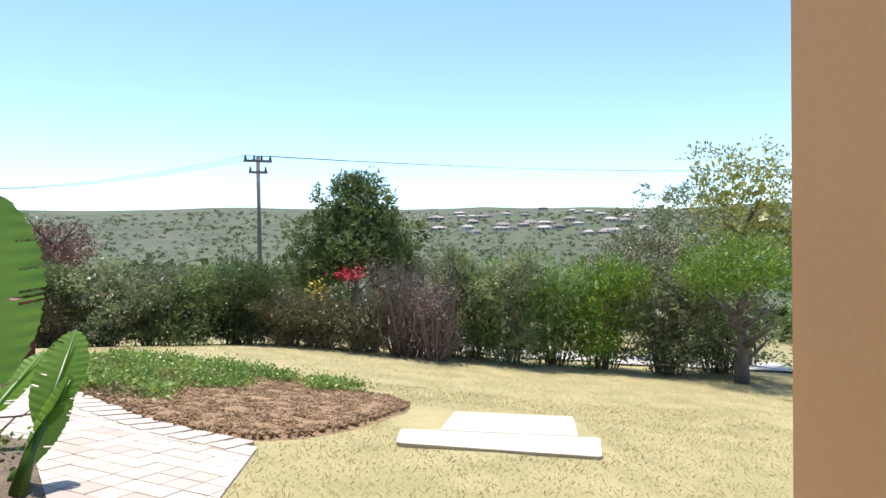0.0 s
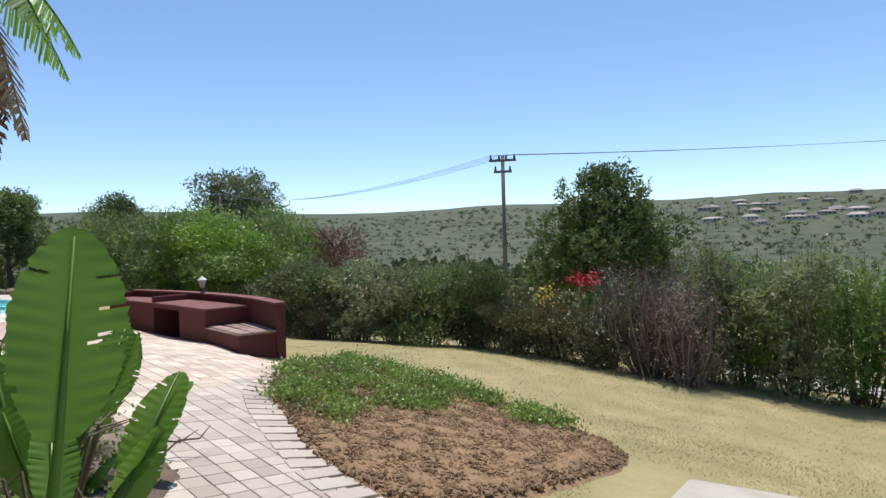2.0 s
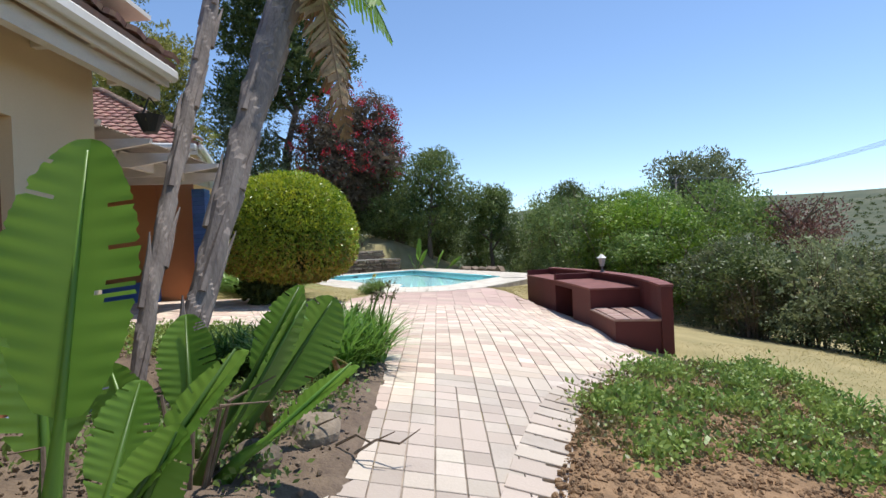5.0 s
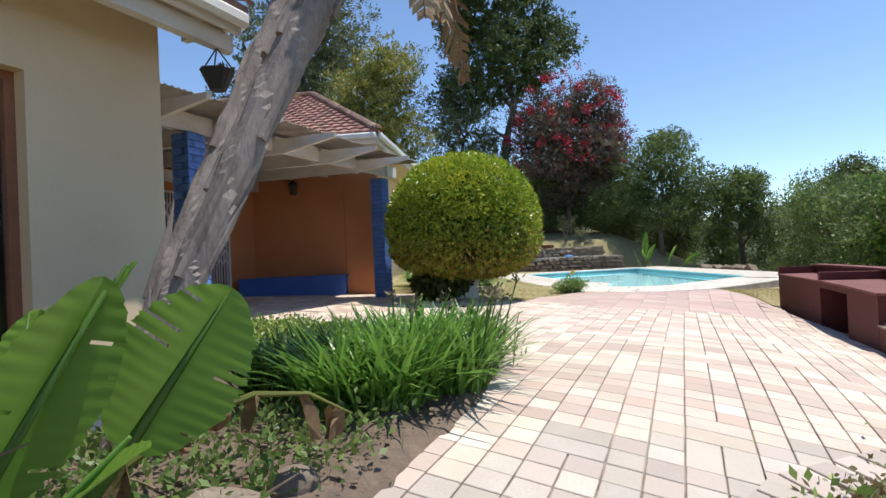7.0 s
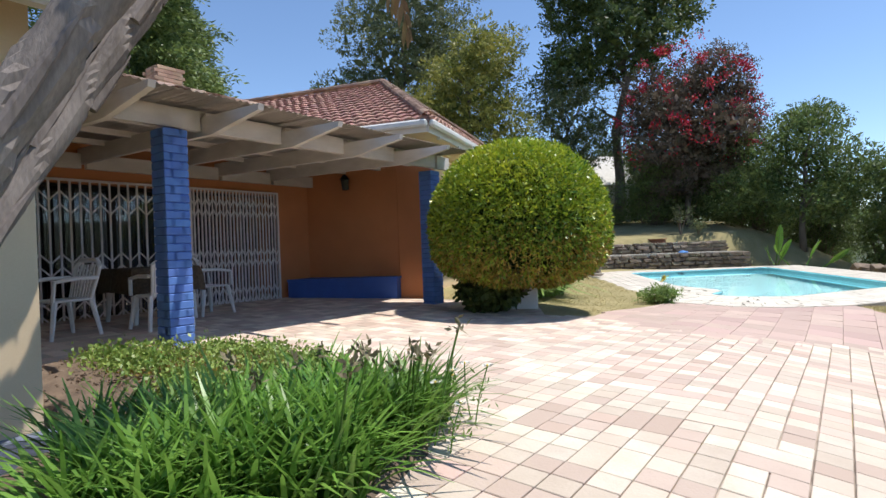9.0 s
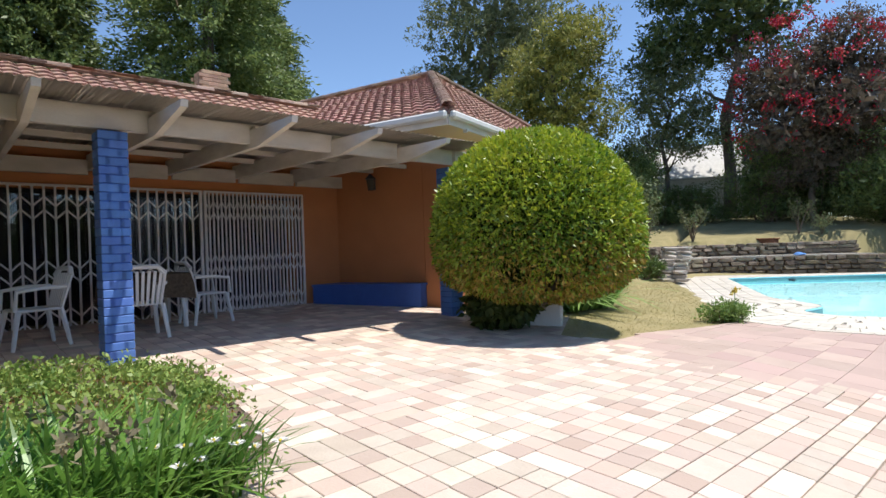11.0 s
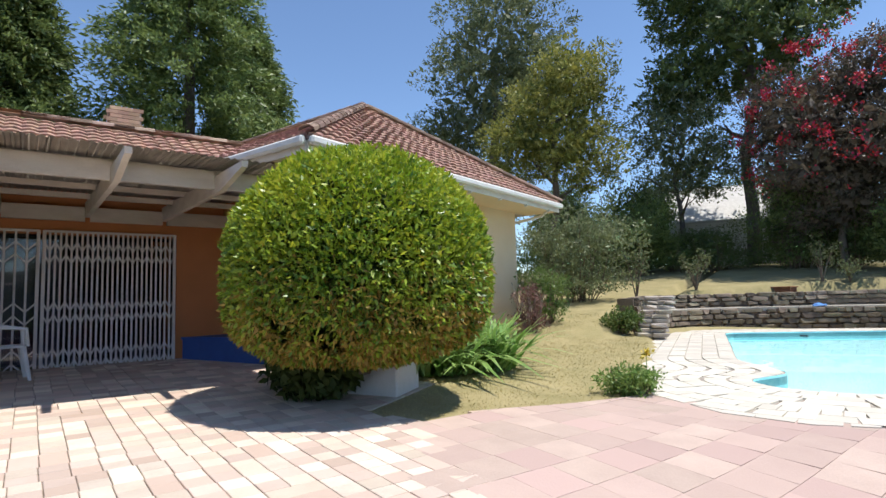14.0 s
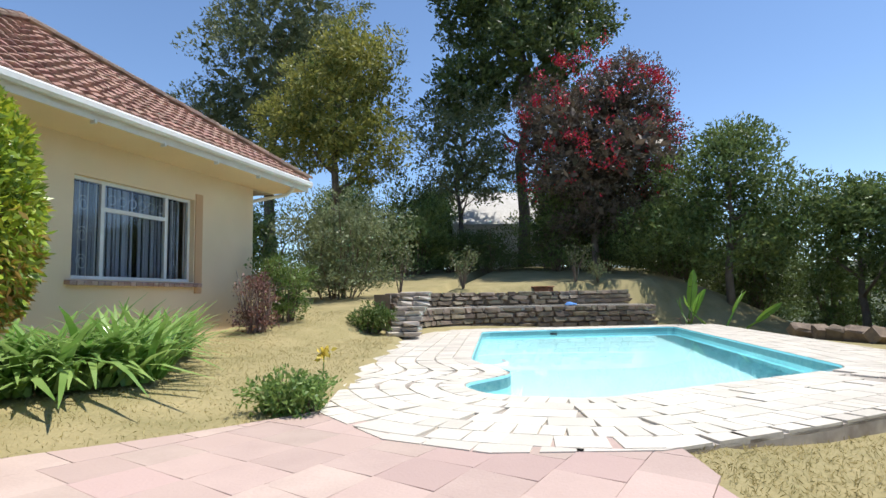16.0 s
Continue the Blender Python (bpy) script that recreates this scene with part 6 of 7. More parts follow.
def broad_leaf(length, width, curl, tears, seed, hole=0.0):
    """One paddle-shaped leaf blade along +z, ribbed, folded at the midrib, torn at the edges."""
    g = np.random.default_rng(seed)
    vs, fs, n, k = [], [], 64, 6
    torn = {int(i): int(g.integers(2, 5)) for i in g.integers(8, n - 4, tears * 3)}
    for s in (-1, 1):
        start = len(vs)
        for i in range(n + 1):
            t = i / n
            prof = math.sin(math.pi * min(1, t * 0.96 + 0.04)) ** 0.55 * (1.0 - 0.12 * t)
            for j in range(k + 1):
                u = j / k
                w_ = width / 2 * prof * u * (1 + 0.03 * g.normal() * u)
                bend = curl * t * t
                x = s * w_
                y_ = -0.22 * w_ + 0.002 * math.sin(i * 1.3) * u + bend * length * 0.4
                z = length * t * (1 - 0.12 * abs(bend)) + 0.25 * w_ - 0.1 * w_ * t
                vs.append((x, y_, z))
        for i in range(n):
            for j in range(k):
                if i in torn and s * (1 if i % 2 else -1) > 0 and j >= torn[i] or (j == k - 1 and g.uniform() < 0.03):
                    continue
                a = start + i * (k + 1) + j
                fs.append((a, a + 1, a + k + 2, a + k + 1))
    me_ = bpy.data.meshes.new("blade")
    me_.from_pydata(vs, [], fs)
    me_.materials.append(LEAF_BANANA)
    return me_


def strelitzia(x, y, leaves, label, dead=4):
    """A clump of giant bird-of-paradise: stalks with paddle leaves. leaves: (azimuth, lean, stalk, length, width, curl, turn, dx, dy)."""
    ob = thing("strelitzia", on(x, y), label, "plant")
    for i, (az, lean_, stalk, length, width, curl, turn, dx, dy) in enumerate(leaves):
        d = Vector((math.cos(radians(az)) * math.sin(radians(lean_)), math.sin(radians(az)) * math.sin(radians(lean_)), math.cos(radians(lean_))))
        foot = Vector((dx, dy, 0))
        top = foot + d * stalk
        st = part("stalk", tube([foot, foot.lerp(top, 0.5) + Vector((0, 0, 0.03)), top, top + d * length * 0.95], [0.045, 0.03, 0.02, 0.005], 7), LEAF_STRAP, ob, smooth=True)
        wide = Vector((math.cos(radians(turn)), math.sin(radians(turn)), 0))
        wide = (wide - d * wide.dot(d)).normalized()
        m = Matrix.Translation(top) @ Matrix((wide, d.cross(wide), d)).transposed().to_4x4()
        linked("blade", broad_leaf(length, width, curl, 2, i + int(abs(x) * 10)), LEAF_BANANA, st, m=m, smooth=True)
    for k in range(dead):
        a = rg.uniform(0, 6.28)
        part("dead_leaf", tube([(0.1 * math.cos(a), 0.1 * math.sin(a), 0.0), (0.22 * math.cos(a), 0.22 * math.sin(a), 0.4), (0.42 * math.cos(a + 0.3), 0.42 * math.sin(a + 0.3), rg.uniform(0.15, 0.5))], [0.012, 0.009, 0.003], 5), TWIG, ob)
    return ob


strelitzia(-2.45, 3.1, [
    (100, 7, 0.55, 0.98, 0.51, 0.04, 75, 0.0, 0.0), (250, 14, 0.45, 0.95, 0.52, 0.1, 100, -0.1, -0.3), (95, 36, 0.35, 0.6, 0.26, 0.2, 30, 0.1, 0.1),
    (200, 10, 0.3, 0.75, 0.42, 0.1, 120, -0.35, -0.1), (300, 22, 0.45, 0.85, 0.45, 0.15, 60, 0.0, -0.35), (150, 25, 0.15, 0.5, 0.26, 0.1, 95, -0.15, 0.1), (60, 30, 0.1, 0.5, 0.24, 0.1, 80, 0.0, 0.2)],
    "giant strelitzia with broad torn green leaves beside the path")
strelitzia(-3.05, 3.45, [
    (98, 33, 0.32, 0.70, 0.32, 0.12, 150, 0.0, 0.05), (95, 36, 0.42, 0.58, 0.40, 0.05, 110, -0.32, 0.17), (100, 30, 0.55, 0.5, 0.26, 0.1, 40, -0.1, 0.05), (190, 15, 0.25, 0.55, 0.32, 0.15, 80, -0.3, 0.0), (80, 50, 0.3, 0.55, 0.2, 0.2, 20, 0.0, 0.15), (260, 15, 0.15, 0.5, 0.26, 0.1, 90, 0.1, -0.1)],
    "young strelitzia with bright broad leaves and dead stalks", 7)
strelitzia(-27.1, 10.7, [(80, 8, 0.7, 1.1, 0.30, 0.1, 100, 0, 0), (20, 35, 0.6, 0.9, 0.26, 0.4, 30, 0.1, 0), (200, 40, 0.5, 0.8, 0.24, 0.4, 0, 0, 0.1), (300, 45, 0.7, 0.7, 0.22, 0.5, 0, 0.3, 0.6), (120, 30, 0.6, 0.8, 0.22, 0.3, 20, 0.2, 0.9), (60, 50, 0.5, 0.8, 0.2, 0.4, 60, 0.3, 1.3)],
           "ragged banana plant at the end of the stone wall", 8)


def leaning_trunk(points, radii, label, fronds):
    """A strelitzia trunk wrapped in old leaf bases, with dead leaves hanging from its head."""
    ob = thing("strelitzia_palm", Matrix.Translation(points[0]), label, "tree", "leaning trunks")
    base = Vector(points[0])
    pts_ = [Vector(p) - base for p in points]
    g = np.random.default_rng(len(label))
    bm, rings = bmesh.new(), []
    total = sum((q - p).length for p, q in zip(pts_, pts_[1:]))
    for k in range(90):
        f = k / 89 * (len(pts_) - 1)
        i = min(int(f), len(pts_) - 2)
        p, d = pts_[i].lerp(pts_[i + 1], f - i), (pts_[-1] - pts_[0]).normalized()
        r = radii[i] + (radii[i + 1] - radii[i]) * (f - i)
        s = d.orthogonal().normalized()
        o = d.cross(s)
        ring_ = []
        for j in range(20):
            a = j / 20 * 2 * math.pi
            phase = (k / 89 * total / 0.42 + 2 * j / 20) % 1       # old leaf bases wind round the trunk
            wide = r * (0.86 + 0.22 * phase ** 1.5 + 0.10 * noise.noise((4 * math.cos(a), 4 * math.sin(a), k * 0.11)))
            ring_.append(bm.verts.new(p + wide * (math.cos(a) * s + math.sin(a) * o)))
        rings.append(ring_)
    for ra, rb_ in zip(rings, rings[1:]):
        for j in range(20):
            bm.faces.new((ra[j], ra[(j + 1) % 20], rb_[(j + 1) % 20], rb_[j]))
    part("trunk", bm, PALM_BARK, ob)
    for k in range(16):
        f = (k + 0.5) / 16 * (len(pts_) - 1)
        i = min(int(f), len(pts_) - 2)
        p, d = pts_[i].lerp(pts_[i + 1], f - i), (pts_[i + 1] - pts_[i]).normalized()
        r = radii[i] + (radii[i + 1] - radii[i]) * (f - i)
        a = k * 2.4
        s = d.orthogonal().normalized()
        o = math.cos(a) * s + math.sin(a) * d.cross(s)
        L = g.uniform(0.4, 0.85)
        bend = [p + d * L * t + o * (r * 0.94 + 0.035 * g.uniform(0.3, 1.2) * t * t) for t in (0, 0.35, 0.7, 1)]
        part("leaf_base", tube(bend, [0.03, 0.03, 0.02, 0.005], 6), PALM_BARK, ob)
    head = pts_[-1]
    for az, L, drop, green in fronds:
        d = Vector((math.cos(radians(az)), math.sin(radians(az)), 0))
        curve = [head + d * L * 0.55 * t + Vector((0, 0, L * (0.55 * t - drop * t * t))) for t in np.linspace(0, 1, 12)]
        st = part("frond", tube(curve, list(np.linspace(0.03, 0.006, 12)), 6), LEAF_STRAP if green else STRAW, ob)
        vs, fs = [], []
        side = d.cross(Vector((0, 0, 1)))
        for i in range(3, 11):
            for s in (-1, 1):
                for j in range(4):
                    c0, c1 = curve[i].lerp(curve[i + 1], j / 4), curve[i].lerp(curve[i + 1], (j + 0.85) / 4)
                    t = (i + j / 4) / 11
                    w_ = 0.30 * math.sin(math.pi * min(1, t)) ** 0.6 * g.uniform(0.75, 1.1)
                    dn = Vector((0, 0, -w_ * g.uniform(0.45, 1.3)))
                    n0 = len(vs)
                    vs += [c0, c1, c1 + side * s * w_ + dn, c0 + side * s * w_ * 0.95 + dn]
                    fs.append((n0, n0 + 1, n0 + 2, n0 + 3))
        me_ = bpy.data.meshes.new("tattered_blade")
        me_.from_pydata([tuple(v) for v in vs], [], fs)
        linked("tattered_blade", me_, LEAF_BANANA if green else STRAW, st)
    return ob


leaning_trunk([(-4.14, 3.21, ground_z(-4.14, 3.21) - 0.05), (-4.33, 3.31, 1.1), (-4.53, 3.42, 1.5), (-5.01, 3.67, 2.5), (-5.49, 3.94, 3.5), (-5.97, 4.22, 4.5)], [0.075, 0.078, 0.088, 0.115, 0.15, 0.15],
              "leaning strelitzia palm trunk wrapped in grey leaf bases", [(75, 1.7, 1.0, True), (100, 0.9, 1.9, False), (60, 0.9, 2.1, False), (85, 0.8, 1.8, False), (110, 0.9, 1.7, False), (20, 1.7, 0.85, True), (45, 1.9, 0.9, True), (130, 1.2, 1.9, False), (30, 1.2, 1.8, False)])
leaning_trunk([(-4.51, 2.89, ground_z(-4.51, 2.89) - 0.05), (-4.97, 3.0, 1.5), (-5.54, 3.12, 2.5), (-6.0, 3.24, 3.3), (-6.4, 3.36, 4.1), (-6.6, 3.42, 4.7)], [0.06, 0.065, 0.07, 0.075, 0.08, 0.07],
              "thinner strelitzia palm trunk leaning beside the house", [])
# A fallen dead leaf arching over the plants.
fallen = thing("dead_frond", on(-3.62, 3.95), "curled brown dead leaf drooping over the bed", "leaf")
z_ = ground_z(-3.62, 3.95)
arch = [Vector(p) - Vector((-3.62, 3.95, z_)) for p in ((-3.38, 3.66, z_ + 0.01), (-3.48, 3.8, 0.86), (-3.62, 3.93, 0.96), (-3.78, 4.08, 1.0), (-3.9, 4.24, 0.97), (-3.98, 4.38, 0.87))]
part("stalk", tube(arch, [0.018, 0.016, 0.014, 0.012, 0.008, 0.004], 6), LEAF_YELLOW, fallen)
for k in range(7):
    p = arch[1].lerp(arch[5], (k + 0.5) / 7) if k > 5 else arch[1 + int(k * 0.7)].lerp(arch[2 + int(k * 0.7)], k * 0.7 % 1)
    a, L = k * 1.9, rg.uniform(0.08, 0.17)
    q = p + Vector((0.3 * L * math.cos(a), 0.3 * L * math.sin(a), -L))
    w_ = Vector((-math.sin(a), math.cos(a), 0)) * rg.uniform(0.02, 0.045)
    bm = bmesh.new()
    rows_ = [[bm.verts.new(p.lerp(q, t) + w_ * s * (0.6 + math.sin(3 * t)) + Vector((0.03 * math.cos(a) * s * s, 0.03 * math.sin(a) * s * s, 0.01 * math.sin(7 * t + k)))) for s in (-1, 0, 1)] for t in (0, 0.35, 0.7, 1)]
    for r0, r1 in zip(rows_, rows_[1:]):
        for j in (0, 1):
            bm.faces.new((r0[j], r0[j + 1], r1[j + 1], r1[j]))
    bmesh.ops.solidify(bm, geom=bm.faces[:], thickness=0.003)
    part("curled_blade", bm, STRAW, fallen)

for x, y, r, lab in ((-3.55, 4.05, 0.17, "grey rock on the mulch"), (-3.25, 3.75, 0.13, "small brown rock on the mulch"), (-3.9, 4.15, 0.09, "small grey rock at the path's edge")):
    ob = thing("rock", on(x, y, 0.03), lab, "rock", "rocks in the bed")
    bm = bmesh.new()
    bmesh.ops.create_icosphere(bm, subdivisions=3, radius=r)
    for v in bm.verts:
        v.co *= 1 + 0.35 * noise.noise(v.co * 6 + Vector((x, y, 0)))
        v.co.z = max(v.co.z * 0.8, -0.05)
    part("stone", bm, STONE, ob)
for k in range(12):
    x, y = -3.2 - 0.5 * rg.uniform(), 3.7 + 0.6 * rg.uniform()
    ob = thing("dry_stick", on(x, y, 0.05, rg.uniform(0, 360)), "dry brown stick lying on the mulch", "stick", "sticks on the bed")
    part("stick", tube([(0, 0, 0), (0.12, 0.03, 0.06), (0.25, -0.02, 0.05), (0.36, 0.05, 0.10)], [0.009, 0.008, 0.007, 0.003], 5), TWIG, ob)
for k, (x, y) in enumerate(((-28.6, 14.4), (-28.1, 14.7), (-27.7, 15.0), (-28.9, 14.0), (-27.1, 15.2))):
    ob = thing("stone", on(x, y, 0.03), "loose building stone lying on the dry bank", "stone", "loose stones")
    linked("block", stones[k], STONE, ob, m=pose(0, 0, 0.17, 12 * k, 9, 33 * k) @ Matrix.Diagonal((0.6, 0.4, 0.38, 1)))

# ---- hedge round the garden ----
types = {
    "grey": shrub(2.5, 3.2, LEAF_GREY, 1000, 12, 0.075, "tall grey-green hedge shrub with thin bare stems", 34, low=0.06, spread=0.16, lumpy=0.5),
    "mid": shrub(2.5, 3.0, LEAF_MID, 950, 12, 0.075, "tall mid-green hedge shrub with bare lower stems", 30, low=0.06, spread=0.16, lumpy=0.5),
    "bright": shrub(2.6, 2.9, LEAF_BRIGHT, 850, 12, 0.08, "bright green hedge shrub", 26, low=0.04, spread=0.17, lumpy=0.45),
    "dull": shrub(2.0, 1.6, LEAF_DULL, 700, 11, 0.06, "low brownish hedge shrub drying out at its foot", 60, low=0.05, spread=0.12, lumpy=0.45),
    "twig": shrub(2.0, 2.4, LEAF_TWIG, 420, 9, 0.05, "almost bare reddish twiggy hedge shrub", 120, low=0.08, twig_mat=TWIG_RED, spread=0.24, lumpy=0.5, core=0.0),
    "dark": shrub(2.5, 2.4, LEAF_DARK, 950, 12, 0.075, "dense dark green hedge shrub", 20, low=0.0, spread=0.16, lumpy=0.5),
}
first = dict.fromkeys(types, True)


def put(kind, x, y, sx=1.0, sz=1.0, rz=0.0):
    m = on(x, y, 0, rz) @ Matrix.Diagonal((sx, sx, sz, 1))
    if first[kind]:
        first[kind] = False
        types[kind].matrix_basis = m
    else:
        copy_thing(types[kind], m).matrix_basis = m


for i, (k, x, y, s, h) in enumerate((
        ("mid", 9.3, 13.6, 1.0, 1.0), ("grey", 5.4, 14.6, 1.0, 0.95), ("bright", 3.9, 15.2, 0.95, 1.12), ("mid", 2.7, 15.6, 0.95, 1.05), ("grey", 1.5, 15.5, 1.0, 1.0),
        ("bright", 0.6, 15.9, 0.85, 1.05), ("grey", -0.1, 15.0, 0.8, 0.95), ("twig", -1.2, 14.3, 1.1, 1.05), ("twig", -0.5, 14.0, 0.9, 0.85), ("dull", -2.2, 14.2, 1.0, 0.95), ("dull", -3.3, 13.9, 1.0, 0.95),
        ("dull", -4.2, 13.5, 0.95, 0.92), ("dark", -5.2, 13.8, 0.85, 0.95), ("mid", -5.9, 14.4, 0.8, 0.8), ("dark", -6.6, 13.2, 0.9, 0.80), ("grey", -7.6, 13.4, 0.85, 0.66), ("grey", -8.6, 13.1, 0.9, 0.68),
        ("dark", -9.9, 13.3, 1.0, 0.9), ("dull", -9.3, 12.5, 0.8, 0.8), ("grey", -11.2, 13.7, 1.0, 0.72), ("bright", -12.8, 14.3, 1.2, 0.95), ("bright", -14.6, 14.6, 1.2, 1.0), ("mid", -13.6, 13.6, 1.0, 0.62),
        ("bright", -16.5, 15.0, 1.2, 1.05), ("mid", -18.3, 15.4, 1.2, 1.15), ("dark", -17.3, 14.4, 1.1, 0.85), ("dark", -20.0, 15.2, 1.25, 1.3), ("mid", -21.8, 16.0, 1.2, 1.3),
        ("dark", -23.6, 16.6, 1.3, 1.25), ("dark", -25.6, 17.2, 1.3, 1.3), ("dark", -28.0, 18.0, 1.3, 1.3), ("dark", -30.8, 18.2, 1.4, 1.35), ("dark", -33.4, 16.6, 1.4, 1.3), ("dark", -33.8, 13.8, 1.4, 1.3),
        ("dark", -33.6, 11.2, 1.4, 1.5), ("dark", -33.2, 8.4, 1.4, 1.6), ("dark", -33.0, 3.9, 1.1, 0.8), ("dark", -33.2, 2.3, 1.1, 0.75), ("dark", -33.0, 6.6, 1.4, 1.45), ("dark", -32.4, 0.6, 1.4, 1.5), ("dark", -31.6, -2.2, 1.5, 1.7), ("dark", -29.0, -5.0, 1.5, 1.5), ("dark", -26.5, -6.6, 1.4, 1.4),
        ("dark", -40.5, -7.0, 1.7, 1.3), ("dark", -41.3, -4.9, 1.7, 1.5), ("dark", -42.1, -2.8, 1.7, 1.3), ("dark", -40.5, -0.7, 1.7, 1.5), ("dark", -41.3, 1.4, 1.7, 1.3), ("dark", -40.5, 5.6, 1.7, 1.3), ("dark", -41.3, 7.7, 1.7, 1.5), ("dark", -42.1, 9.8, 1.7, 1.3), ("dark", -40.5, 11.9, 1.7, 1.5), ("dark", -41.3, 14.0, 1.7, 1.3), ("dark", -42.1, 16.1, 1.7, 1.5), ("dark", -38.0, 15.0, 1.8, 2.0), ("dark", -38.0, 11.0, 1.8, 2.1), ("dark", -37.5, 7.4, 1.8, 2.1), ("dark", -44.5, 4.6, 2.0, 2.2), ("dark", -44.5, 0.8, 2.0, 2.2), ("dark", -36.5, -0.8, 1.8, 2.1), ("dark", -36.0, -4.6, 1.8, 2.2), ("mid", 11.2, 12.9, 1.1, 1.0), ("grey", 7.2, 15.4, 1.1, 1.0))):
    put(k, x, y + 0.8 * step(-2, -5, x) * (1 - step(-13, -17, x)), s, h, i * 73 % 360)

tree(6.7, 13.4, 2.5, [((0, 0, 2.75), (1.35, 1.35, 0.75)), ((0.7, 0.3, 2.4), (0.8, 0.8, 0.55)), ((-0.8, -0.2, 2.45), (0.8, 0.8, 0.55))], LEAF_BRIGHT, 620, 14, 0.075, "small bright green tree with a thick short trunk in the hedge", radius=0.19, forks=9, reach=1.1, spread=0.15, start=0.25)
fl = thing("red_flowers", on(-2.6, 14.4, 1.9), "cluster of bright red flowers above the hedge", "flowers")
q_ = rg.normal(size=(160, 3)) * (0.2, 0.12, 0.09)
tagged(linked("petals", leaf_mesh("petals", q_, rg.normal(size=(160, 3)), 0.09, RED, 0.7, rg), RED, fl), kind="stuff")
part("stalk", tube([(0, 0, -1.9), (0.05, 0, -0.9), (0, 0, 0)], [0.02, 0.015, 0.006], 5), TWIG, fl)
fl2 = thing("yellow_leaves", on(-3.4, 14.2, 1.4), "patch of yellow flowers in the hedge", "flowers")
q_ = rg.normal(size=(120, 3)) * (0.14, 0.12, 0.14)
tagged(linked("petals", leaf_mesh("petals", q_, rg.normal(size=(120, 3)), 0.07, YELLOW, 0.6, rg), YELLOW, fl2), kind="stuff")
part("stalk", tube([(0, 0, -1.4), (0, 0, 0)], [0.015, 0.006], 5), TWIG, fl2)
for k in range(7):
    ob = thing("fence_post", on(-2.3 + 0.38 * k, 15.4 + 0.12 * k, 0, 8 * k), "weathered white picket behind the hedge", "fence post", "pickets")
    part("post", boxed((-0.09, -0.02, -0.1), (0.09, 0.02, 0.95), 0.01), WHITE_WOOD, ob)

# Pale dirt road beyond the hedge.
road = draped("road", [(-4, 17.2), (14, 15.8), (16, 19.0), (-4, 20.5)], material("pale_gravel", (0.50, 0.46, 0.41), (0.40, 0.36, 0.32), 0.95, 2, 0.5, 40), 0.05, cell=0.5)
tagged(road, "pale gravel road beyond the hedge", "road", kind="structure")

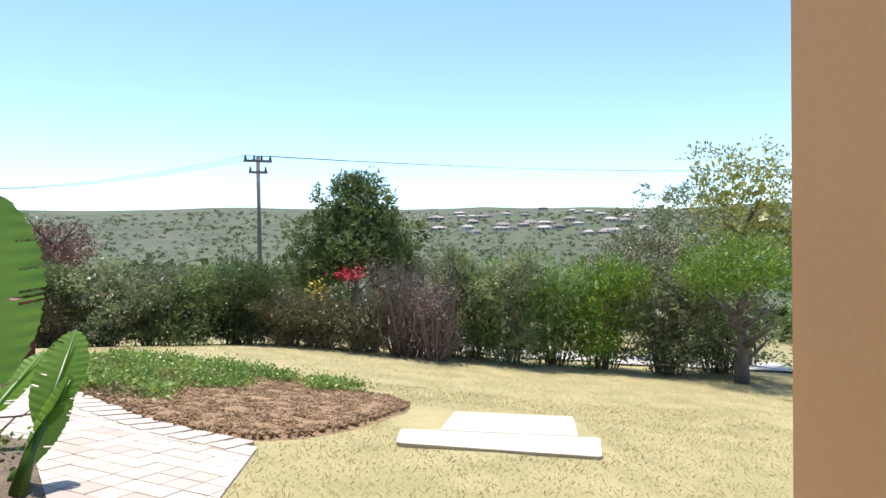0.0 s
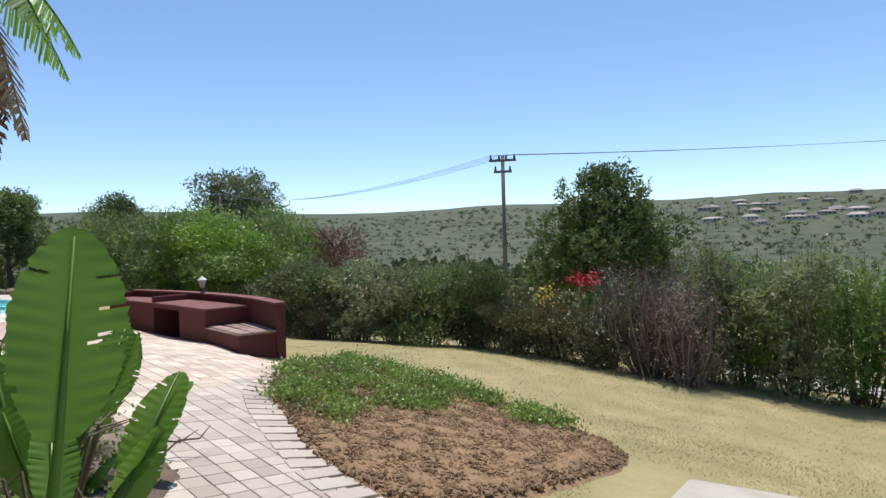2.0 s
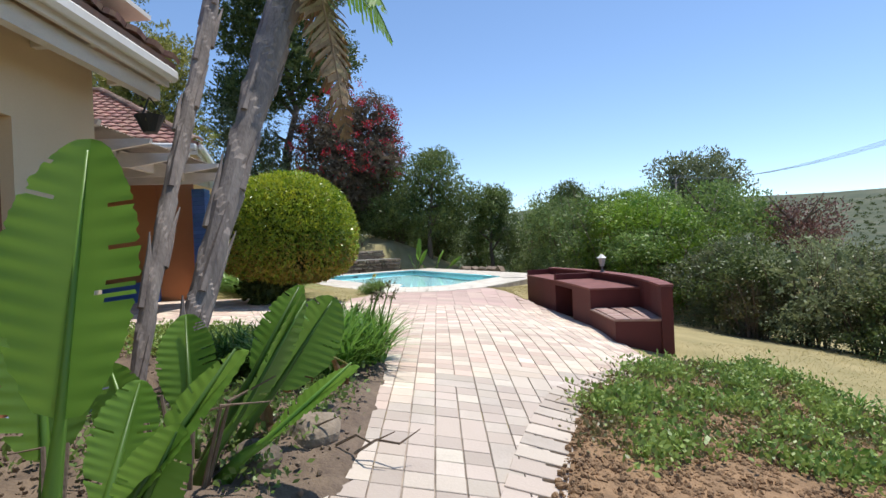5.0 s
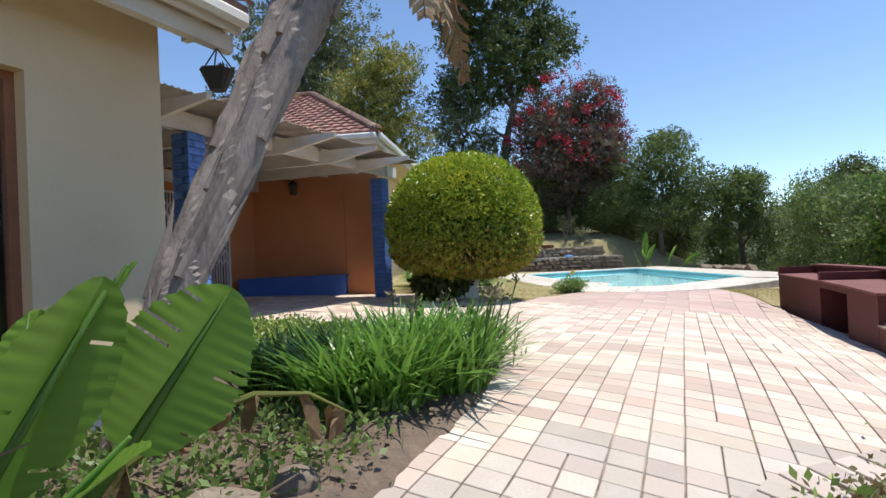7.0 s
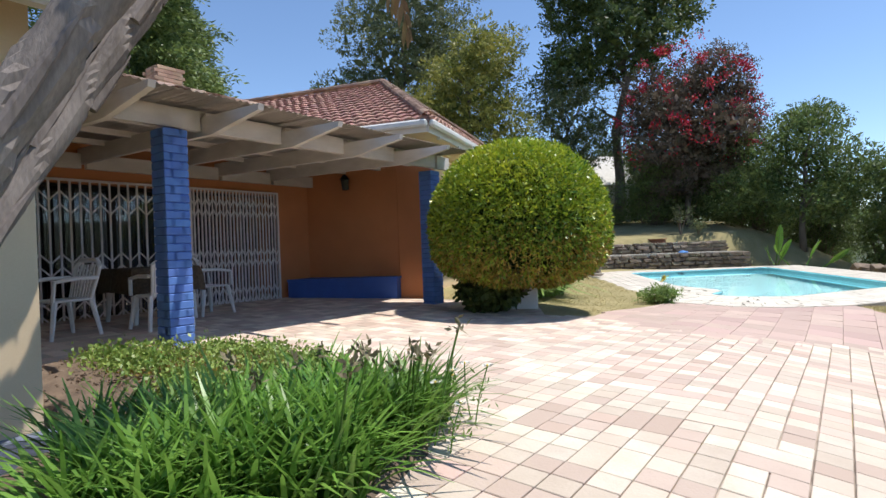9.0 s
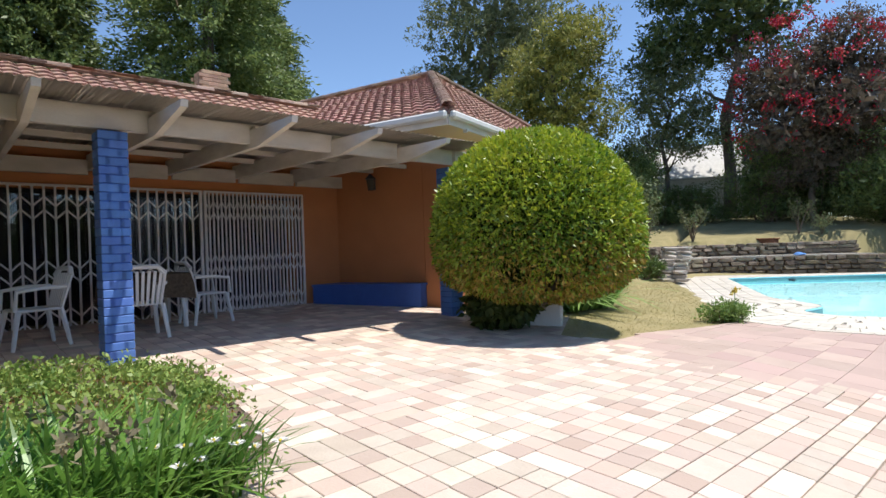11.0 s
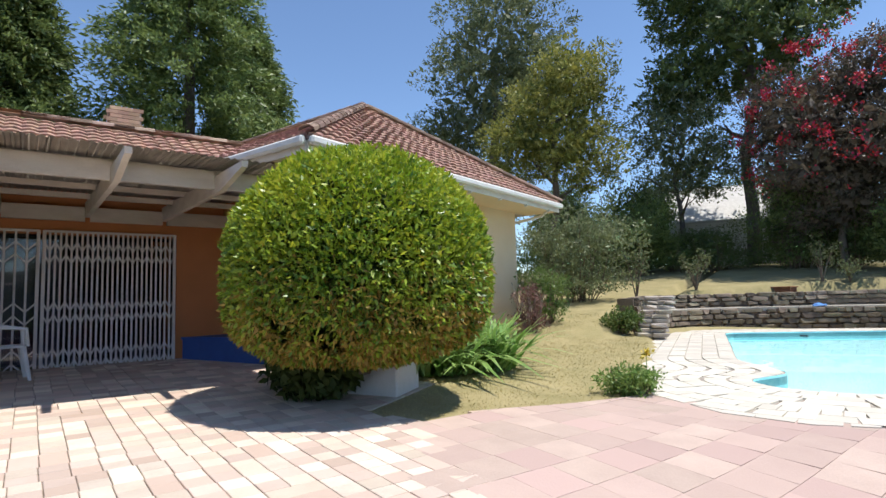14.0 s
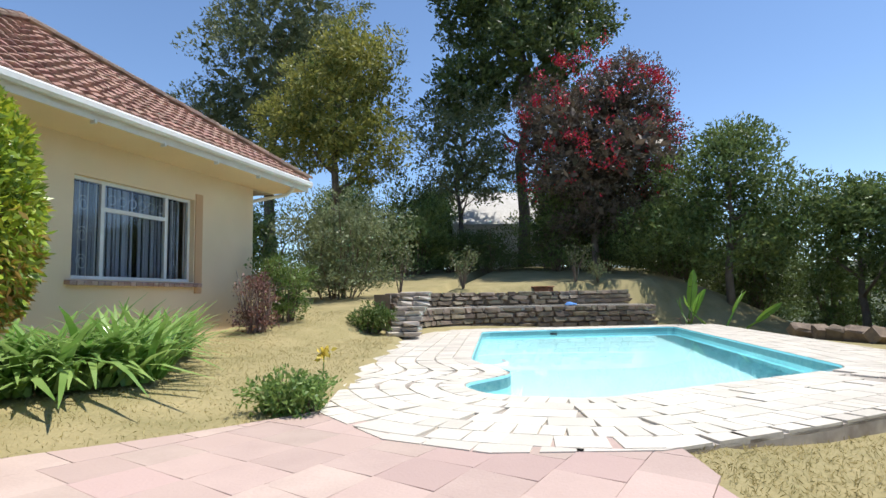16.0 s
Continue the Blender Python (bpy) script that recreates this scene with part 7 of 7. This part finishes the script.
# ---- larger trees ----
TREES = [
    # beside the utility pole
    ((-4.6, 27.0), 6.2, [((0, 0, 4.1), (2.8, 2.7, 2.3)), ((0.2, 0, 5.8), (1.6, 1.6, 1.6)), ((-1.9, 0, 2.9), (1.6, 1.6, 1.4)), ((1.9, 0, 3.1), (1.6, 1.6, 1.4)), ((0.0, 0, 7.0), (0.7, 0.7, 0.8))], LEAF_DARK, 2300, 14, 0.17, "dense dark green pointed tree beyond the hedge", {}),
    ((10.2, 24.5), 5.6, [((0, 0, 6.2), (2.3, 2.3, 1.1)), ((-1.5, 0, 5.0), (1.4, 1.4, 0.9)), ((1.4, 0, 5.2), (1.5, 1.5, 0.9))], LEAF_GREY, 330, 14, 0.13, "sparse grey gum tree beyond the hedge", {"reach": 2.4}),
    ((7.2, 19.5), 4.0, [((0, 0, 3.2), (2.2, 2.0, 1.2)), ((-1.4, 0, 2.6), (1.2, 1.2, 1.0))], LEAF_DULL, 380, 12, 0.11, "sparse olive-brown tree beyond the hedge", {}),
    ((9.2, 17.8), 6.2, [((0, 0, 5.2), (1.7, 1.7, 1.7)), ((0.6, 0, 3.8), (1.5, 1.5, 1.2))], LEAF_YELLOW, 520, 13, 0.12, "yellow-green tree behind the porch column", {}),
    ((-15.2, 21.5), 3.0, [((0, 0, 2.1), (1.2, 1.2, 0.9)), ((0.7, 0, 1.6), (0.9, 0.9, 0.7))], LEAF_MAROON, 300, 12, 0.11, "rust-tinged tree behind the hedge", {}),
    # behind the pool
    ((-35.0, 5.0), 15.5, [((0.0, 0.34, 9.43), (3.79, 3.45, 2.99)), ((0.0, -0.69, 13.34), (3.56, 3.22, 2.76)), ((0.0, 0.46, 16.79), (2.64, 2.64, 2.53)), ((0.0, -2.53, 8.05), (2.18, 1.84, 1.49)), ((0.0, 2.76, 11.04), (2.07, 1.95, 1.72)), ((0.0, -2.3, 11.5), (1.95, 1.72, 1.38)), ((0.0, 2.53, 14.95), (1.72, 1.61, 1.38))], LEAF_DARK, 2900, 14, 0.20, "tall dark evergreen with a bare trunk behind the pool", {"radius": 0.30, "start": 0.32, "forks": 10, "core": 0.7}),
    ((-32.0, 8.25), 7.2, [((0.0, 0.0, 4.73), (2.53, 2.75, 3.3)), ((0.0, 0.0, 2.42), (1.76, 1.98, 1.76)), ((0.0, 1.1, 7.04), (1.65, 1.76, 1.76)), ((0.0, -1.54, 5.72), (1.65, 1.54, 1.98)), ((0.0, 2.09, 4.4), (1.54, 1.43, 2.2))], LEAF_BOUG, 3000, 13, 0.11, "tall bougainvillea with red flowers among grey twigs", {"category": "bougainvillea", "core": 1.1}),
    ((-30.5, -2.2), 11.0, [((0, 0, 7.4), (2.8, 2.6, 3.0)), ((0, 1.3, 9.0), (1.9, 1.9, 1.9)), ((0, -1.6, 6.0), (2.0, 2.0, 1.8)), ((0, 1.6, 5.4), (1.9, 1.8, 1.8))], LEAF_YELLOW, 1700, 14, 0.16, "yellow-flowering wattle tree behind the house", {"radius": 0.24}),
    ((-33.5, -7.2), 16.0, [((0, 0, 9.5), (3.8, 4.6, 3.8)), ((0, 0.9, 13.6), (3.0, 4.0, 3.4)), ((0, -2.6, 8.0), (2.4, 2.4, 2.2)), ((0, 2.6, 10.6), (2.0, 2.0, 1.8))], LEAF_GREY, 2300, 14, 0.18, "tall grey-green tree behind the house", {"radius": 0.32, "forks": 10}),
    ((-34.0, 2.4), 8.5, [((0, 0, 5.6), (2.0, 2.2, 2.4)), ((0, 1.2, 4.2), (1.8, 1.8, 1.6))], LEAF_GREY, 800, 13, 0.15, "grey-green tree in the shade behind the lawn", {}),
    ((-31.0, 12.6), 6.0, [((0, 0, 4.6), (1.8, 1.9, 1.4)), ((0, 1.3, 3.4), (1.4, 1.4, 1.3)), ((0, -1.3, 3.5), (1.3, 1.4, 1.3)), ((0, 0.4, 5.6), (1.0, 1.3, 0.7)), ((0, 2.7, 2.9), (1.3, 1.5, 1.2)), ((0, -2.4, 2.4), (1.2, 1.3, 1.1)), ((0, 0.4, 1.9), (1.6, 2.2, 1.3))], LEAF_DARK, 1500, 14, 0.15, "rounded green tree behind the pool", {}),
    ((-31.5, 16.6), 5.0, [((0, 0, 3.6), (1.4, 1.5, 1.5)), ((0, 0.5, 4.7), (0.8, 0.8, 0.8))], LEAF_DARK, 800, 13, 0.14, "rounded green tree at the garden's edge", {}),
    ((-28.0, 20.0), 4.4, [((0, 0, 3.2), (1.6, 1.6, 1.6)), ((0, 0, 4.5), (0.7, 0.7, 0.8))], LEAF_DARK, 800, 13, 0.14, "dark pointed tree behind the hedge", {}),
    ((-22.5, 20.5), 3.8, [((0, 0, 2.9), (2.0, 2.0, 1.3)), ((1.4, 0, 2.3), (1.5, 1.5, 1.1))], LEAF_MID, 800, 13, 0.13, "green tree behind the hedge", {}),
    ((-18.0, 20.5), 3.4, [((0, 0, 2.5), (1.9, 1.9, 1.2)), ((-1.4, 0, 2.1), (1.5, 1.5, 1.1)), ((1.6, 0, 1.9), (1.4, 1.4, 1.0))], LEAF_MID, 800, 13, 0.13, "light green tree behind the hedge", {}),
]
for (x, y), h, blobs, mat, c, per, size, label, kw in TREES:
    ob = tree(x, y, h, blobs, mat, c, per, size, label, spread=0.20, lumpy=0.3, **({"radius": 0.15, "forks": 8, "reach": 1.8} | kw))
    if "category" in kw:
        q, d = blob_points(900, (0, 0.1, 5.2), (2.75, 3.0, 3.4), 0.92)
        cl = q[rg.integers(0, 900, 170)]
        pos = np.repeat(cl, 26, 0) + rg.normal(size=(4420, 3)) * 0.13
        pos = pos[pos[:, 2] > 2.6 + 1.2 * rg.uniform(0, 1, len(pos))]
        linked("blossom", leaf_mesh("blossom", pos, rg.normal(size=pos.shape), 0.11, RED, 0.8, rg), RED, ob, "clusters of bright red flowers")
far_gum = tree(-56.5, 54.5, 17, [((0, 0, 14.6), (4.6, 4.6, 2.8)), ((-3.2, 0, 12.2), (2.6, 2.6, 2.2)), ((3.4, 0, 12.4), (2.8, 2.8, 2.2))], LEAF_GREY, 620, 14, 0.42, "rounded gum tree far beyond the hedge", radius=0.35, reach=4.5, spread=0.7)


def conifer(x, y, h, r, label, seed):
    """A cypress-like conifer: drooping tiers of fine feathery sprays."""
    g = np.random.default_rng(seed)
    ob = thing("conifer", on(x, y), label, "tree", "conifers behind the house")
    part("trunk", tube([(0, 0, -0.2), (0.05, 0.1, h * 0.5), (0, 0, h)], [0.34, 0.2, 0.03], 8), BARK, ob, smooth=True)
    pl, wy = [], []
    n = 430
    for k in range(n):
        f = (k + 0.5) / n
        z = h * (0.12 + 0.88 * f)
        a = k * 2.39996 + g.normal() * 0.3
        L = r * (1 - f) ** 0.62 * g.uniform(0.65, 1.12) + 0.25
        m_ = 240
        t = g.uniform(0.12, 1.0, m_) ** 0.7
        d = np.array([math.cos(a), math.sin(a), 0])
        p = d * (L * t)[:, None] + np.array([0, 0, z]) + np.stack([0 * t, 0 * t, 0.18 * L * t - 0.34 * L * t * t], 1)
        p += g.normal(size=(m_, 3)) * (0.17, 0.17, 0.12)
        pl.append(p)
        wy.append(d * 0.9 + g.normal(size=(m_, 3)) * 0.55 + (0, 0, -0.25))
    pl, wy = np.concatenate(pl), np.concatenate(wy)
    linked("crown", leaf_mesh("crown", pl, wy, 0.22 * g.uniform(0.6, 1.3, len(pl)), LEAF_DARK, 0.32, g), LEAF_DARK, ob)
    return ob


conifer(-18.6, -11.6, 17.5, 4.9, "tall dark conifer behind the roof", 61)
conifer(-13.4, -13.6, 14.0, 2.8, "tall dark conifer close behind the roof", 62)
conifer(-12.0, -16.5, 14.5, 3.4, "dark conifer further along the roof", 63)
conifer(-22.6, -13.5, 13.0, 3.4, "dark conifer beside the wing", 64)

# ---- the neighbour's house through the trees ----
nb = thing("neighbour_house", on(-39.5, 2.8, -0.9, 20), "white gabled house seen through the trees", "house")
hz = 3.2
part("wall", boxed((-1.9, -2.2, -1.5), (1.9, 2.2, hz)), WHITE, nb)
part("roof", roof_plane([(2.2, -2.5, hz - 0.1), (2.2, 2.5, hz - 0.1), (0, 2.5, hz + 1.9), (0, -2.5, hz + 1.9)], 0.12), material("pale_sheet_roof", (0.62, 0.60, 0.56), (0.5, 0.48, 0.44), 0.6), nb)
part("roof", roof_plane([(-2.2, 2.5, hz - 0.1), (-2.2, -2.5, hz - 0.1), (0, -2.5, hz + 1.9), (0, 2.5, hz + 1.9)], 0.12), bpy.data.materials["pale_sheet_roof"], nb)
part("gable", prism([(-1.9, -2.2), (0, -2.2), (1.9, -2.2), (1.9, -2.0), (0, -2.0), (-1.9, -2.0)], hz, lambda x, y: hz + 0.01 + 1.2 * (1 - abs(x) / 1.9)), WHITE, nb)

# ---- utility poles and wires ----


def utility_pole(x, y, top, label):
    base = ground_z(x, y)
    ob = thing("utility_pole", pose(x, y, base, 0, 0, 18), label, "utility pole", "utility poles")
    h = top - base
    part("post", tube([(0, 0, -0.5), (0, 0, h)], [0.11, 0.08], 10), POLE, ob, smooth=True)
    for z, w_ in ((h - 0.22, 0.60), (h - 0.72, 0.40)):
        arm = part("crossarm", boxed((-w_, -0.16, z - 0.055), (w_, -0.09, z + 0.055), 0.01), POLE, ob)
        for s in ((-1, -0.3, 0.3, 1) if w_ > 0.5 else (-1, 1)):
            bm = bmesh.new()
            bmesh.ops.create_cone(bm, segments=8, radius1=0.055, radius2=0.03, depth=0.2, cap_ends=True, matrix=pose(s * (w_ - 0.08), -0.125, z + 0.15))
            part("insulator", bm, BLACK, arm)
    return ob


utility_pole(-8.48, 25.1, 5.72, "weathered grey utility pole with two crossarms")
utility_pole(-46.0, 42.5, 7.6, "distant utility pole above the hedge")
utility_pole(45.0, 50.0, 8.6, "distant utility pole beyond the garden")
WIRE = material("wire", (0.16, 0.16, 0.16), (0.12, 0.12, 0.12), 0.5)


def wire(a, b, sag):
    a, b = Vector(a), Vector(b)
    ob = thing("power_line", pose(0, 0, 0), "thin overhead power line between poles", "power line", "power lines")
    part("cable", tube([a.lerp(b, t) - Vector((0, 0, sag * 4 * t * (1 - t))) for t in np.linspace(0, 1, 16)], 0.008, 5), WIRE, ob)


for off in (-0.5, -0.17, 0.17, 0.5):
    c, s = math.cos(radians(18)) * off, math.sin(radians(18)) * off
    wire((-8.48 + c, 25.0 + s, 5.74), (-46 + c, 42.4 + s, 7.62), 1.3)
    wire((-8.48 + c, 25.0 + s, 5.74), (45 + c, 49.9 + s, 8.62), 0.9)

# ---- valley and the village on the hill ----
HW = material("far_house_wall", (0.62, 0.57, 0.50), (0.5, 0.45, 0.38), 0.9, 0.2, 0, 2, vary=0.35)
HR = material("far_house_roof", (0.30, 0.22, 0.19), (0.40, 0.36, 0.33), 0.9, 0.05, 0, 1, vary=0.5)
g = np.random.default_rng(71)
hw = bpy.data.meshes.new("wall")
boxed((-7, -4.5, -3), (7, 4.5, 3.4)).to_mesh(hw)
hr = bpy.data.meshes.new("roof")
bm = bmesh.new()
rv = [bm.verts.new(c) for c in ((-7.6, -5.1, 3.4), (7.6, -5.1, 3.4), (7.6, 5.1, 3.4), (-7.6, 5.1, 3.4), (-3.5, 0, 6.0), (3.5, 0, 6.0))]
for f in ((0, 1, 5, 4), (1, 2, 5), (2, 3, 4, 5), (3, 0, 4), (3, 2, 1, 0)):
    bm.faces.new([rv[i] for i in f])
bm.to_mesh(hr)
hwin = bpy.data.meshes.new("window")
boxed((-1.2, -4.56, 0.8), (1.2, -4.5, 2.4)).to_mesh(hwin)
for k in range(46):
    a, r = radians(g.uniform(-2.0, 21)), g.uniform(640, 1000)
    x, y = r * math.sin(a), r * math.cos(a)
    ob = thing("hill_house", pose(x, y, ground_z(x, y), 0, 0, g.uniform(-25, 25)) @ Matrix.Diagonal((g.uniform(0.7, 1.4), 1, g.uniform(0.7, 1.15), 1)), "far house with a pitched roof on the hillside", "house", "houses on the hill")
    linked("wall", hw, HW, ob)
    linked("roof", hr, HR, ob)
    # Far windows are near-black plates, their unlit rooms put into the colour.
    for wx in (-4, 0, 4):
        linked("window", hwin, DARK, ob, m=pose(wx, 0, 0))
n = 8000
a, r = g.uniform(-1.35, 1.0, n), 34 + 900 * g.uniform(0, 1, n) ** 1.6
xx, yy = r * np.sin(a), r * np.cos(a)
pl, wy, sz = [], [], []
for x, y, rr_ in zip(xx, yy, r):
    if y < 26:
        continue
    s = g.uniform(0.7, 1.7) * (0.8 + rr_ / 700)
    q = g.normal(size=(22, 3)) * (0.55 * s, 0.55 * s, 0.30 * s) + (x, y, ground_z(x, y) + 0.45 * s)
    pl.append(q), wy.append(g.normal(size=(22, 3)) + (0, 0, 0.4)), sz.append(np.full(22, 0.62 * s))
scrub = linked("valley_scrub", leaf_mesh("valley_scrub", np.concatenate(pl), np.concatenate(wy), np.concatenate(sz), LEAF_SCRUB, 0.8, g), LEAF_SCRUB)
tagged(scrub, "green bushes scattered over the valley and hills", "bushes", kind="stuff")

# ---- grass ----
g = np.random.default_rng(81)
pl = []
for box_, n in (((-3.0, 3.0, 4.5, 9.5), 60000), ((-14.6, 8.6, -11.6, 11.6), 22000), ((-21.5, 2.2, -11.0, 6.3), 34000), ((-7.5, 8.8, 7.5, 14.5), 40000)):
    x0, y0, x1, y1 = box_
    for x, y in zip(g.uniform(x0, x1, n), g.uniform(y0, y1, n)):
        if inside(x, y, TERRACE) or inside(x, y, BED) or inside(x, y, COPE) or inside(x, y, BED2) or (-0.8 < x < 1.5 and 6.0 < y < 7.65) or (y < 1.7 and x < -13):
            continue
        pl.append((x, y, ground_z(x, y) - 0.004))
pl = np.array(pl)
way = g.normal(size=pl.shape) * (0.7, 0.7, 0.2) + (0, 0, 0.55)
grass = linked("dry_grass", leaf_mesh("dry_grass", pl, way, g.uniform(0.02, 0.05, len(pl)), GRASS_BLADE, 0.14, g), GRASS_BLADE)
tagged(grass, "short dry lawn grass", "grass", kind="stuff")
